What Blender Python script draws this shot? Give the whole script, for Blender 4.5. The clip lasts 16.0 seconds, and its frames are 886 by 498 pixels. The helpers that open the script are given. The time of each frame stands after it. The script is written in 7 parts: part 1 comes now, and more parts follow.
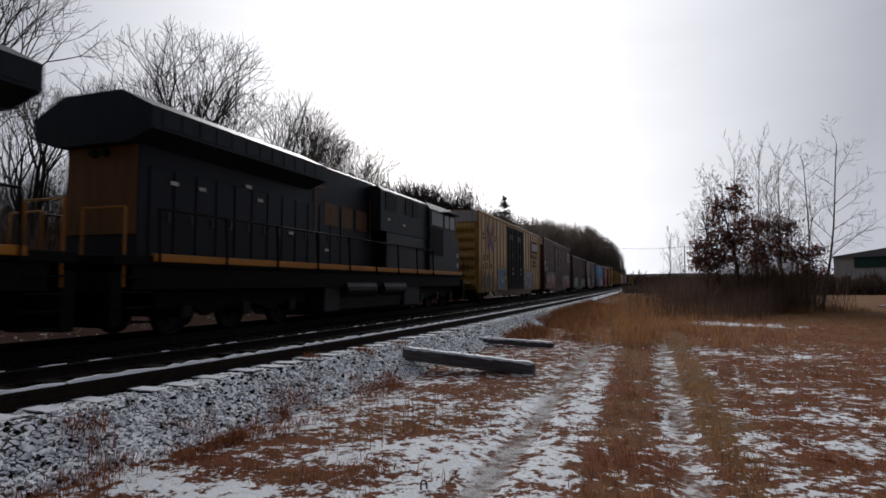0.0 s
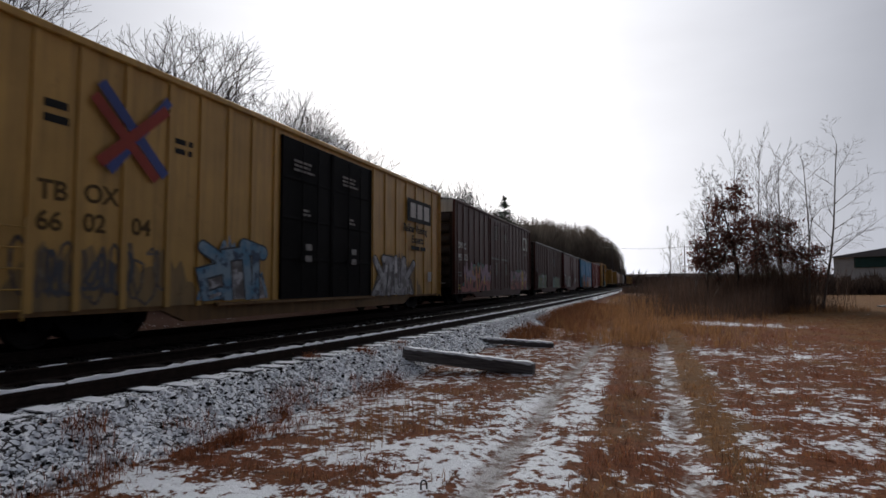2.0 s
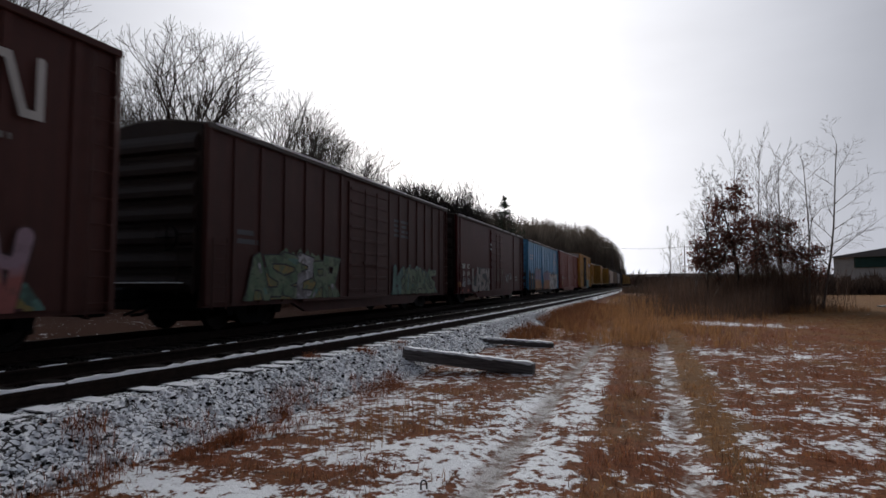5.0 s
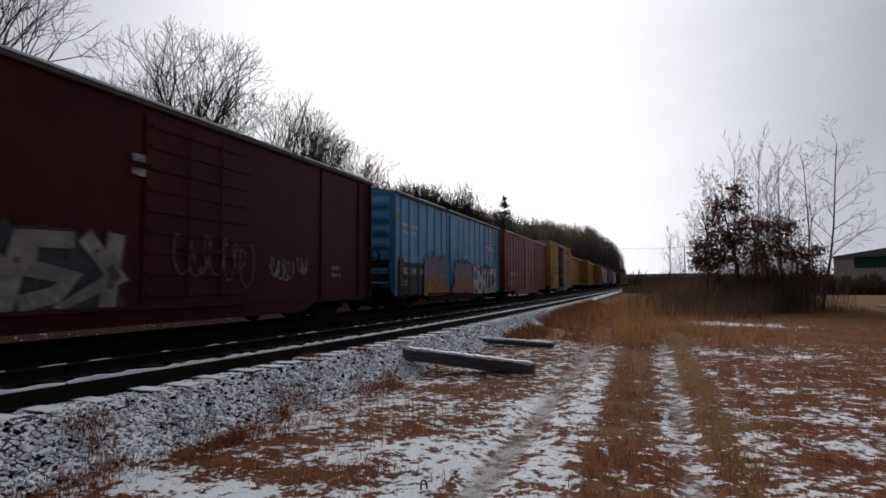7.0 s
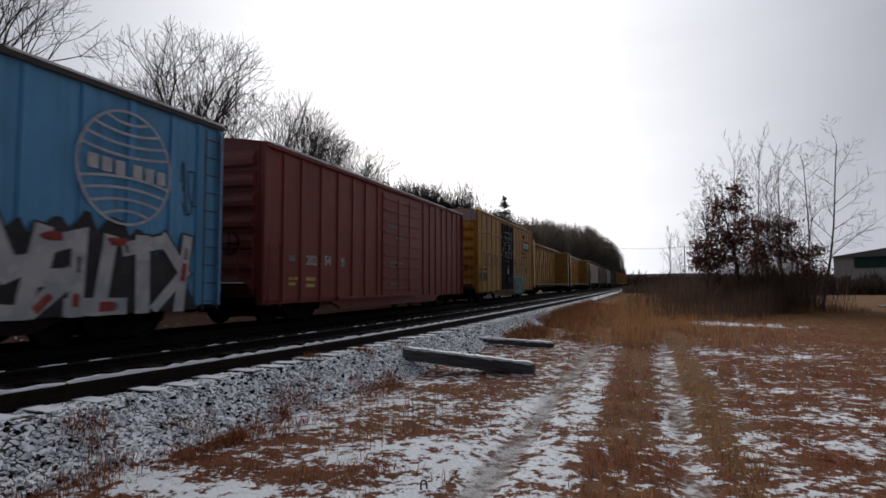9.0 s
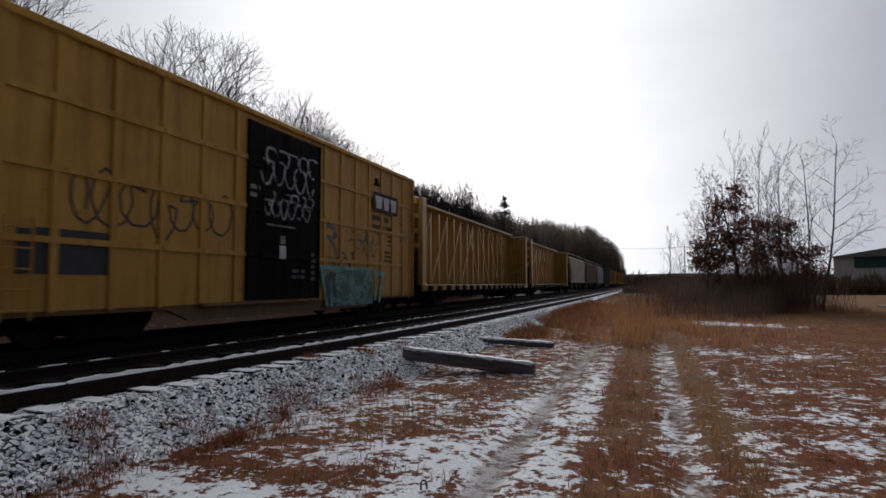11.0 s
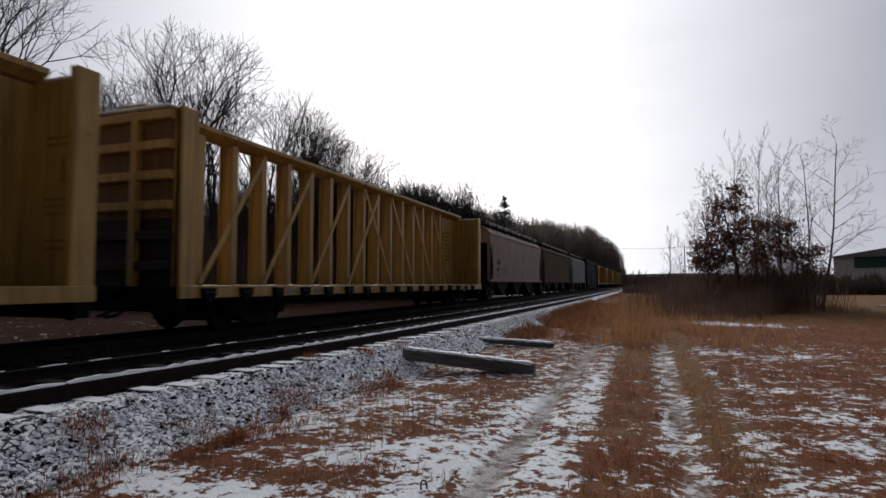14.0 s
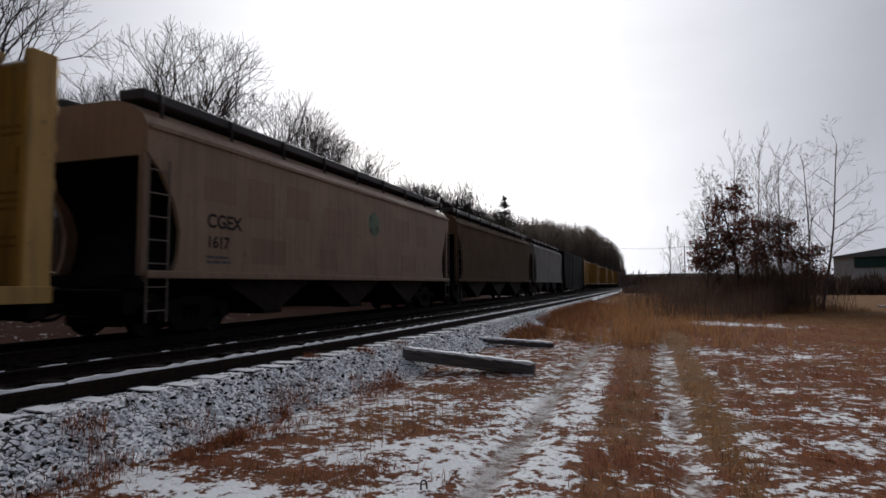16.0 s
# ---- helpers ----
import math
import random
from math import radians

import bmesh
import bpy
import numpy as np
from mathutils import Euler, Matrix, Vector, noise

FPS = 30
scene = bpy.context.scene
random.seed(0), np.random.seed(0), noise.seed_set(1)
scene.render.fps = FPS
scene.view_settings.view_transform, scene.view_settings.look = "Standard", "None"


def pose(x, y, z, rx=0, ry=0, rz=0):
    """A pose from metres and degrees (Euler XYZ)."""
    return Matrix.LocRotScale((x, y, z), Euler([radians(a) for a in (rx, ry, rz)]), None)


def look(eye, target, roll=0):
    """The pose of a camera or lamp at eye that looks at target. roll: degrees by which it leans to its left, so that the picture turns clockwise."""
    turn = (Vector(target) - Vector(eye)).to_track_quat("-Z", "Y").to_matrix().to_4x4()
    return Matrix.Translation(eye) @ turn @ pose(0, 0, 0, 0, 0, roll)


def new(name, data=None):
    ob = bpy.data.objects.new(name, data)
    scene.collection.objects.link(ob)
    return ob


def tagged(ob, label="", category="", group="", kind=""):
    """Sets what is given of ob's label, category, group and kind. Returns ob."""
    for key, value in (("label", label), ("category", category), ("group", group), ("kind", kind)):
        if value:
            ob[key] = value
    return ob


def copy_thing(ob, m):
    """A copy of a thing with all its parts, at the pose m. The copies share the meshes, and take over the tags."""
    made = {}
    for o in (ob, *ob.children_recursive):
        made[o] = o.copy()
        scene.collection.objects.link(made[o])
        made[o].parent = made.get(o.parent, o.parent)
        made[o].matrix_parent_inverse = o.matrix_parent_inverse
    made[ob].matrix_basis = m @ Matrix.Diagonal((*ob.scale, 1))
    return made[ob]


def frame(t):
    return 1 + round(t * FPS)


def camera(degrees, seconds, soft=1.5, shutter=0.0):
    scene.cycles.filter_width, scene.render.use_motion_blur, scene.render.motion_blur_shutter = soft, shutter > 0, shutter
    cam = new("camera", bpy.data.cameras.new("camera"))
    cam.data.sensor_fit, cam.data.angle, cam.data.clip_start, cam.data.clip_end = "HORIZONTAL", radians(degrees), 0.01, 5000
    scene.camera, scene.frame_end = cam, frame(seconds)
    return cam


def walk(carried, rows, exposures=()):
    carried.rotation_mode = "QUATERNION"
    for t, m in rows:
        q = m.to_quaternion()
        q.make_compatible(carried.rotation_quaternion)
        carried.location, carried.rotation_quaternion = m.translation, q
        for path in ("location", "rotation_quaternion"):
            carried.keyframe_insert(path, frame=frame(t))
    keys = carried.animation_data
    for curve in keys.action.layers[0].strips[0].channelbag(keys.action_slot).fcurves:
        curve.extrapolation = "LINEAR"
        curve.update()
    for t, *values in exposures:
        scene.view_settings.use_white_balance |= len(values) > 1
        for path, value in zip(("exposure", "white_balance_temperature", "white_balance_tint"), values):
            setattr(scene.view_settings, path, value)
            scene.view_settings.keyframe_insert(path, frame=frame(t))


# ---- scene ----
# Camera on a tripod beside a double-track line. World y runs along the line, away from the camera.
cam = camera(74.6, 16.0, soft=1.6, shutter=0.2)
EYE = (0.0, 0.0, 1.66)
YAW = math.atan2(362, 1029)
AIM = look(EYE, (-math.sin(YAW), math.cos(YAW), 1.66 + 61 / 1029))
walk(cam, [(0.0, AIM), (16.0, AIM)])

RAIL = 0.60          # height of the rail heads
TRACK = -10.03       # middle of the far track
SPEED = 12.2         # metres a second

# ---------------------------------------------------------------- world and light
SUN_AZ = math.radians(20.5)      # the bright part of the overcast, left of the line's direction
SUN_EL = math.radians(20)
sun_dir = Vector((-math.sin(SUN_AZ) * math.cos(SUN_EL), math.cos(SUN_AZ) * math.cos(SUN_EL), math.sin(SUN_EL)))


class Nodes:
    """Small helper to wire node trees."""

    def __init__(self, tree):
        self.tree = tree
        tree.nodes.clear()

    def wire(self, node, values):
        for key, value in values.items():
            slot = int(key[1:]) if key[0] == "i" and key[1:].isdigit() else key.replace("_", " ")
            if isinstance(value, bpy.types.NodeSocket):
                self.tree.links.new(value, node.inputs[slot])
            else:
                node.inputs[slot].default_value = value

    def add(self, kind, out=0, **values):
        node = self.tree.nodes.new(kind)
        self.wire(node, values)
        return node.outputs[out] if len(node.outputs) else None

    def math(self, op, a, b=0.0, clamp=False):
        node = self.tree.nodes.new("ShaderNodeMath")
        node.operation, node.use_clamp = op, clamp
        self.wire(node, dict(i0=a, i1=b))
        return node.outputs[0]

    def mix(self, fac, a, b, blend="MIX"):
        node = self.tree.nodes.new("ShaderNodeMix")
        node.data_type, node.blend_type = "RGBA", blend
        self.wire(node, dict(i0=fac, i6=a, i7=b))
        return node.outputs[2]

    def dot(self, a, b):
        node = self.tree.nodes.new("ShaderNodeVectorMath")
        node.operation = "DOT_PRODUCT"
        self.wire(node, dict(i0=a, i1=b))
        return node.outputs[1]

    def attribute(self, name):
        node = self.tree.nodes.new("ShaderNodeAttribute")
        node.attribute_name = name
        return node.outputs[2]

    def sky(self, elevation, rotation):
        node = self.tree.nodes.new("ShaderNodeTexSky")
        node.sky_type, node.sun_disc = "NISHITA", False
        node.sun_elevation, node.sun_rotation, node.dust_density = elevation, rotation, 4.0
        return node.outputs[0]

    def noise(self, vec, scale, detail=4.0, rough=0.55, out=0):
        return self.add("ShaderNodeTexNoise", out=out, Vector=vec, Scale=scale, Detail=detail, Roughness=rough)

    def ramp(self, fac, lo, hi):
        return self.add("ShaderNodeMapRange", i0=fac, i1=lo, i2=hi, i3=0.0, i4=1.0)

    def stretch(self, vec, scale):
        return self.add("ShaderNodeMapping", Vector=vec, Scale=scale)

    def xyz(self, vec):
        node = self.tree.nodes.new("ShaderNodeSeparateXYZ")
        self.tree.links.new(vec, node.inputs[0])
        return node.outputs


def rgb(r, g, b):
    return (r, g, b, 1.0)


world = bpy.data.worlds.new("overcast")
world.use_nodes = True
scene.world = world
w = Nodes(world.node_tree)
gen = w.add("ShaderNodeTexCoord", out=0)
clear = w.sky(SUN_EL, -SUN_AZ)
clear = w.mix(1.0, clear, rgb(0.05, 0.05, 0.05), "MULTIPLY")
toward = w.dot(gen, tuple(sun_dir))
glow = w.math("POWER", w.ramp(toward, 0.80, 1.0), 1.2)
broad = w.math("POWER", w.ramp(toward, -1.0, 1.0), 2.5)
cloud = w.noise(w.stretch(gen, (1.2, 1.2, 4.0)), 1.6, 5.0, 0.55)
level = w.math("ADD", w.math("ADD", 0.060, w.math("MULTIPLY", broad, 0.53)), w.math("MULTIPLY", glow, 0.62))
low = w.math("POWER", w.math("SUBTRACT", 1.0, w.math("ABSOLUTE", w.xyz(gen)[2])), 7.0)
level = w.math("MULTIPLY", level, w.math("ADD", 1.0, w.math("MULTIPLY", low, 0.45)))
level = w.math("MULTIPLY", level, w.math("ADD", 0.84, w.math("MULTIPLY", cloud, 0.32)))
tint = w.mix(w.ramp(toward, 0.55, 0.98), rgb(0.885, 0.957, 1.18), rgb(0.975, 0.985, 1.04))
deck = w.mix(1.0, tint, w.add("ShaderNodeCombineColor", i0=level, i1=level, i2=level), "MULTIPLY")
sky = w.mix(0.93, clear, deck)
w.add("ShaderNodeOutputWorld", Surface=w.add("ShaderNodeBackground", Color=sky, Strength=1.0))

sun = new("sun", bpy.data.lights.new("sun", "SUN"))
sun.data.energy, sun.data.angle, sun.data.color = 3.7, radians(32), (0.985, 0.98, 0.985)
sun.matrix_world = look(tuple(sun_dir * 50), (0, 0, 0))
scene.view_settings.exposure = 0.0

# ---------------------------------------------------------------- materials


def material(name):
    m = bpy.data.materials.new(name)
    m.use_nodes = True
    n = Nodes(m.node_tree)
    return m, n


def finish(n, color, rough, normal=None, metal=0.0, spec=0.5):
    values = dict(Base_Color=color, Roughness=rough, Metallic=metal)
    values["Specular_IOR_Level"] = spec
    node = {k.replace("Specular_IOR_Level", "Specular IOR Level"): v for k, v in values.items()}
    if normal is not None:
        node["Normal"] = normal
    n.add("ShaderNodeOutputMaterial", Surface=n.add("ShaderNodeBsdfPrincipled", **node))


def bump(n, height, strength, distance=0.02):
    return n.add("ShaderNodeBump", Strength=strength, Distance=distance, Height=height)


def paint(name, color, dirt=0.5, rust=0.25, rough=0.55, grime=(0.03, 0.022, 0.016), gloss=0.2):
    """Old railway paint: faded patches, vertical streaks, road dirt and specks of rust."""
    m, n = material(name)
    at = n.add("ShaderNodeTexCoord", out=3)
    rnd = n.add("ShaderNodeObjectInfo", out=5)
    big = n.noise(at, 0.7, 5, 0.6)
    streak = n.noise(n.stretch(at, (7.0, 7.0, 0.35)), 1.0, 5, 0.65)
    fine = n.noise(at, 22.0, 4, 0.6)
    col = n.mix(n.ramp(big, 0.3, 0.75), rgb(*(c * 0.80 for c in color)), rgb(*(min(1, c * 1.14 + 0.006) for c in color)))
    col = n.mix(n.math("MULTIPLY", n.ramp(streak, 0.46, 0.72), dirt * 0.75), col, rgb(*grime))
    col = n.mix(n.math("MULTIPLY", n.ramp(fine, 0.62, 0.74), rust), col, rgb(0.11, 0.045, 0.02))
    spots = n.ramp(n.noise(at, 3.1, 6, 0.7), 0.63, 0.7)
    col = n.mix(n.math("MULTIPLY", spots, rust * 1.3), col, rgb(0.09, 0.04, 0.022))
    col = n.mix(n.math("MULTIPLY", rnd, 0.12), col, rgb(*grime))
    finish(n, col, n.math("ADD", rough - 0.09, n.math("MULTIPLY", fine, 0.2)), bump(n, n.math("ADD", fine, n.math("MULTIPLY", big, 3.0)), 0.25, 0.01), 0.0, gloss)
    return m


def plain(name, color, rough=0.6, metal=0.0, vary=0.25, scale=6.0, rel=0.2, gloss=0.1):
    m, n = material(name)
    at = n.add("ShaderNodeTexCoord", out=3)
    a = n.noise(at, scale, 5, 0.6)
    b = n.noise(at, scale * 7, 3, 0.6)
    col = n.mix(n.ramp(a, 0.3, 0.7), rgb(*(c * (1 - vary) for c in color)), rgb(*(min(1, c * (1 + vary)) for c in color)))
    col = n.mix(n.math("MULTIPLY", n.ramp(b, 0.5, 0.8), vary), col, rgb(*(c * 0.5 for c in color)))
    finish(n, col, rough, bump(n, b, rel, 0.01), metal, gloss)
    return m


SNOW = rgb(0.86, 0.87, 0.885)


def ground_material():
    m, n = material("winter_ground")
    at = n.add("ShaderNodeNewGeometry", out=0)
    cover = n.attribute("snow")
    tan = n.attribute("tan")
    litter = n.attribute("litter")
    rut = n.attribute("rut")
    mid = n.noise(at, 3.0, 6, 0.7)
    fine = n.noise(at, 17.0, 5, 0.72)
    grit = n.noise(at, 70.0, 3, 0.7)
    red = n.mix(fine, rgb(0.056, 0.020, 0.0105), rgb(0.32, 0.117, 0.056))
    straw = n.mix(fine, rgb(0.080, 0.042, 0.019), rgb(0.32, 0.165, 0.07))
    col = n.mix(n.ramp(n.math("ADD", tan, n.math("MULTIPLY", n.math("SUBTRACT", mid, 0.5), 0.8)), 0.3, 0.7), red, straw)
    hue = n.noise(at, 0.9, 4, 0.6)
    col = n.mix(n.math("MULTIPLY", n.ramp(hue, 0.45, 0.65), 0.35), col, n.mix(fine, rgb(0.05, 0.034, 0.017), rgb(0.19, 0.125, 0.062)))
    col = n.mix(n.math("MULTIPLY", n.ramp(n.noise(at, 6.5, 5, 0.7), 0.5, 0.66), 0.55), col, rgb(0.035, 0.019, 0.012))
    col = n.mix(n.math("MULTIPLY", n.ramp(grit, 0.48, 0.7), 0.6), col, rgb(0.025, 0.015, 0.010))
    leaf = n.mix(fine, rgb(0.024, 0.010, 0.007), rgb(0.105, 0.050, 0.033))
    col = n.mix(litter, col, leaf)
    mud = n.mix(n.noise(n.stretch(at, (9.0, 0.8, 1.0)), 2.0, 5, 0.7), rgb(0.13, 0.10, 0.082), rgb(0.46, 0.415, 0.385))
    rut = n.ramp(n.math("ADD", rut, n.math("ADD", n.math("MULTIPLY", n.math("SUBTRACT", fine, 0.5), 1.3), n.math("MULTIPLY", n.math("SUBTRACT", mid, 0.5), 0.8))), 0.36, 0.72)
    col = n.mix(rut, col, mud)
    patchy = n.math("ADD", n.math("MULTIPLY", n.math("SUBTRACT", mid, 0.5), 1.1), n.math("MULTIPLY", n.math("SUBTRACT", n.noise(at, 8.0, 4, 0.65), 0.5), 1.5))
    amount = n.math("ADD", cover, n.math("ADD", patchy, n.math("MULTIPLY", n.math("SUBTRACT", fine, 0.5), 1.2)))
    white = n.ramp(amount, 0.45, 0.56)
    white = n.math("MULTIPLY", white, n.math("SUBTRACT", 1.0, n.math("MULTIPLY", n.ramp(grit, 0.58, 0.70), 0.4)))
    white = n.math("MULTIPLY", white, n.math("SUBTRACT", 1.0, n.math("MULTIPLY", rut, 0.7)))
    col = n.mix(white, col, SNOW)
    hgt = n.math("ADD", n.math("MULTIPLY", white, 0.5), n.math("ADD", fine, n.math("MULTIPLY", grit, 0.4)))
    finish(n, col, 0.9, bump(n, hgt, 0.7, 0.05), 0, 0.03)
    return m


def stone_material(name, dark, light, snow_lo, snow_hi, amount):
    """Crushed stone; snow lies on faces that look up."""
    m, n = material(name)
    geo = n.add("ShaderNodeNewGeometry", out=0)
    up = n.xyz(n.add("ShaderNodeNewGeometry", out=1))[2]
    isl = n.add("ShaderNodeNewGeometry", out=8)
    fine = n.noise(geo, 40.0, 4, 0.6)
    col = n.mix(isl, rgb(*dark), rgb(*light))
    col = n.mix(n.math("MULTIPLY", fine, 0.5), col, rgb(*(c * 0.4 for c in dark)))
    lying = n.math("ADD", up, n.math("MULTIPLY", n.math("SUBTRACT", n.noise(geo, 6.0, 4, 0.7), 0.5), 1.1))
    white = n.math("MULTIPLY", n.ramp(lying, snow_lo, snow_hi), amount)
    white = n.math("MULTIPLY", white, n.ramp(isl, 0.09, 0.13))
    finish(n, n.mix(white, col, SNOW), 0.85, bump(n, fine, 0.5, 0.01), 0, 0.08)
    return m


def bark_material(name, dark, light):
    m, n = material(name)
    at = n.add("ShaderNodeTexCoord", out=3)
    rnd = n.add("ShaderNodeObjectInfo", out=5)
    grain = n.noise(n.stretch(at, (14, 14, 1.6)), 2.0, 5, 0.65)
    col = n.mix(n.ramp(grain, 0.3, 0.75), rgb(*dark), rgb(*light))
    col = n.mix(n.math("MULTIPLY", rnd, 0.35), col, rgb(*dark))
    finish(n, col, 0.9, bump(n, grain, 0.6, 0.02), 0, 0.08)
    return m


def wood_material(name, dark, light, snow=0.0, from_x=None):
    m, n = material(name)
    at = n.add("ShaderNodeTexCoord", out=3)
    geo = n.add("ShaderNodeNewGeometry", out=1)
    pos = n.add("ShaderNodeNewGeometry", out=0)
    rnd = n.add("ShaderNodeObjectInfo", out=5)
    grain = n.noise(n.stretch(at, (1.2, 26, 26)), 1.5, 6, 0.7)
    col = n.mix(n.ramp(grain, 0.3, 0.7), rgb(*dark), rgb(*light))
    col = n.mix(n.math("MULTIPLY", rnd, 0.4), col, rgb(*dark))
    if snow:
        up = n.math("ADD", n.xyz(geo)[2], n.math("MULTIPLY", n.math("SUBTRACT", n.noise(pos, 5.0, 5, 0.7), 0.5), 1.2))
        lying = n.math("MULTIPLY", n.ramp(up, 0.62, 0.9), snow)
        if from_x is not None:       # the trains' wind keeps the middle bare
            lying = n.math("MULTIPLY", lying, n.ramp(n.xyz(at)[0], from_x, from_x + 0.06))
        col = n.mix(lying, col, SNOW)
    finish(n, col, 0.85, bump(n, grain, 0.7, 0.01), 0, 0.1)
    return m


def blade_material(name, a, b, thin=0.45):
    """Thin dead stalks and leaves: part of the light comes through."""
    m, n = material(name)
    isl = n.add("ShaderNodeNewGeometry", out=8)
    col = n.mix(isl, rgb(*a), rgb(*b))
    node = {"Base Color": col, "Roughness": 0.8, "Specular IOR Level": 0.2}
    front = n.add("ShaderNodeBsdfPrincipled", **node)
    back = n.add("ShaderNodeBsdfTranslucent", Color=col)
    n.add("ShaderNodeOutputMaterial", Surface=n.add("ShaderNodeMixShader", i0=thin, i1=front, i2=back))
    return m


M_GROUND = ground_material()
M_BALLAST = stone_material("snowy_ballast", (0.012, 0.011, 0.011), (0.08, 0.074, 0.072), -0.28, -0.04, 1.0)
M_BED = stone_material("oily_ballast", (0.011, 0.0095, 0.0085), (0.05, 0.042, 0.037), 1.1, 1.6, 0.2)
def shoulder_material():
    m, n = material("snow_dusted_stone")
    at = n.add("ShaderNodeNewGeometry", out=0)
    worm = n.math("ABSOLUTE", n.math("SUBTRACT", n.noise(n.stretch(at, (1.0, 0.75, 1.0)), 13.0, 2, 0.5), 0.5))
    edge = n.noise(at, 26.0, 5, 0.7)
    big = n.noise(at, 1.6, 4, 0.6)
    gap = n.math("ADD", worm, n.math("ADD", n.math("MULTIPLY", n.math("SUBTRACT", big, 0.5), -0.10), n.math("MULTIPLY", n.math("SUBTRACT", edge, 0.5), 0.09)))
    dab = n.ramp(n.noise(n.stretch(at, (1.0, 0.8, 1.0)), 15.0, 3, 0.6), 0.585, 0.645)
    dark = n.math("MAXIMUM", n.ramp(gap, 0.040, 0.022), dab)
    col = n.mix(dark, SNOW, n.mix(edge, rgb(0.015, 0.014, 0.014), rgb(0.09, 0.082, 0.08)))
    finish(n, col, 0.85, bump(n, n.math("SUBTRACT", 1.0, dark), 0.8, 0.03), 0, 0.05)
    return m


M_SHOULDER = shoulder_material()
M_RUST = plain("rusty_rail", (0.022, 0.014, 0.011), 0.75, 0.0, 0.35, 9.0)
M_SNOW = plain("snow", (0.86, 0.87, 0.885), 0.8, 0.0, 0.05, 12.0, 0.5)
M_TIE = wood_material("creosoted_tie", (0.008, 0.006, 0.005), (0.03, 0.022, 0.018), 0.0)
M_TIE_SNOW = wood_material("snowy_tie", (0.012, 0.01, 0.009), (0.045, 0.036, 0.03), 1.0, 0.86)
M_TIE_OLD = wood_material("weathered_tie", (0.022, 0.019, 0.018), (0.27, 0.25, 0.24), 0.95)
# black of running gear; also shade painted inside the hoppers' open ends
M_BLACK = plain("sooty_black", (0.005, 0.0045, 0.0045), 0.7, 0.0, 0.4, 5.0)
M_STEEL = plain("brown_steel", (0.022, 0.014, 0.011), 0.7, 0.0, 0.4, 5.0)
M_WHEEL = plain("wheel_steel", (0.02, 0.016, 0.014), 0.5, 0.4, 0.3, 6.0)
M_BARK = bark_material("grey_bark", (0.022, 0.019, 0.017), (0.085, 0.072, 0.064))
M_TWIG = bark_material("brown_twigs", (0.04, 0.033, 0.028), (0.14, 0.115, 0.098))
M_PALE = bark_material("pale_birch_bark", (0.11, 0.095, 0.085), (0.30, 0.265, 0.24))
M_DEADLEAF = blade_material("dead_oak_leaves", (0.06, 0.023, 0.018), (0.20, 0.078, 0.056), 0.4)
M_NEEDLE = blade_material("pine_needles", (0.012, 0.022, 0.012), (0.03, 0.05, 0.026), 0.1)
M_REDGRASS = blade_material("rust_red_grass", (0.055, 0.021, 0.012), (0.37, 0.14, 0.068))
M_STRAW = blade_material("straw_grass", (0.12, 0.058, 0.027), (0.48, 0.245, 0.105), 0.4)
M_VERGE = blade_material("verge_grass", (0.06, 0.026, 0.014), (0.36, 0.15, 0.066), 0.35)
# twig colour darkened to carry the shade inside the wood
M_SHADETWIG = blade_material("shaded_twigs", (0.012, 0.010, 0.009), (0.04, 0.032, 0.028), 0.0)
M_HEDGE = blade_material("hedge_twigs", (0.042, 0.031, 0.026), (0.125, 0.09, 0.072), 0.1)
M_BRUSH = blade_material("brush_twigs", (0.05, 0.033, 0.025), (0.18, 0.112, 0.08), 0.2)

M_YELLOW = paint("boxcar_yellow", (0.55, 0.325, 0.078), 0.55, 0.22, 0.45, (0.05, 0.035, 0.02), 0.35)
M_SMUDGE = paint("grimy_yellow", (0.30, 0.20, 0.085), 0.9, 0.4, 0.5, (0.09, 0.075, 0.06), 0.2)
M_YELLOW2 = paint("dull_yellow", (0.60, 0.33, 0.062), 0.65, 0.35)
M_BEAM = paint("lumber_car_yellow", (0.54, 0.325, 0.078), 0.85, 0.6, 0.42, (0.06, 0.04, 0.022), 0.45)
M_FADED = plain("faded_white", (0.26, 0.25, 0.235), 0.7, 0.0, 0.4, 9.0)
M_DOORBLACK = paint("door_black", (0.0028, 0.0026, 0.003), 0.3, 0.1, 0.6, (0.006, 0.005, 0.0045), 0.05)
M_BROWN = paint("boxcar_brown", (0.082, 0.027, 0.020), 0.4, 0.15, 0.5, (0.02, 0.014, 0.011), 0.2)
M_BROWN2 = paint("dark_brown_red", (0.075, 0.027, 0.022), 0.5, 0.2)
M_MAROON = paint("maroon", (0.078, 0.010, 0.0095), 0.4, 0.12, 0.5, (0.016, 0.005, 0.005), 0.12)
M_RED = paint("oxide_red", (0.31, 0.066, 0.045), 0.4, 0.12, 0.5, (0.04, 0.014, 0.011), 0.25)
M_BLUE = paint("sky_blue", (0.145, 0.46, 0.77), 0.45, 0.14, 0.45, (0.04, 0.045, 0.06), 0.35)
M_TAN = paint("hopper_tan", (0.34, 0.225, 0.145), 0.5, 0.4, 0.55, (0.08, 0.055, 0.04), 0.25)
M_TANRED = paint("hopper_tan_patch", (0.31, 0.185, 0.12), 0.5, 0.4, 0.55, (0.08, 0.055, 0.04), 0.25)
M_LADDER = paint("dusty_steps", (0.24, 0.20, 0.165), 0.4, 0.2)
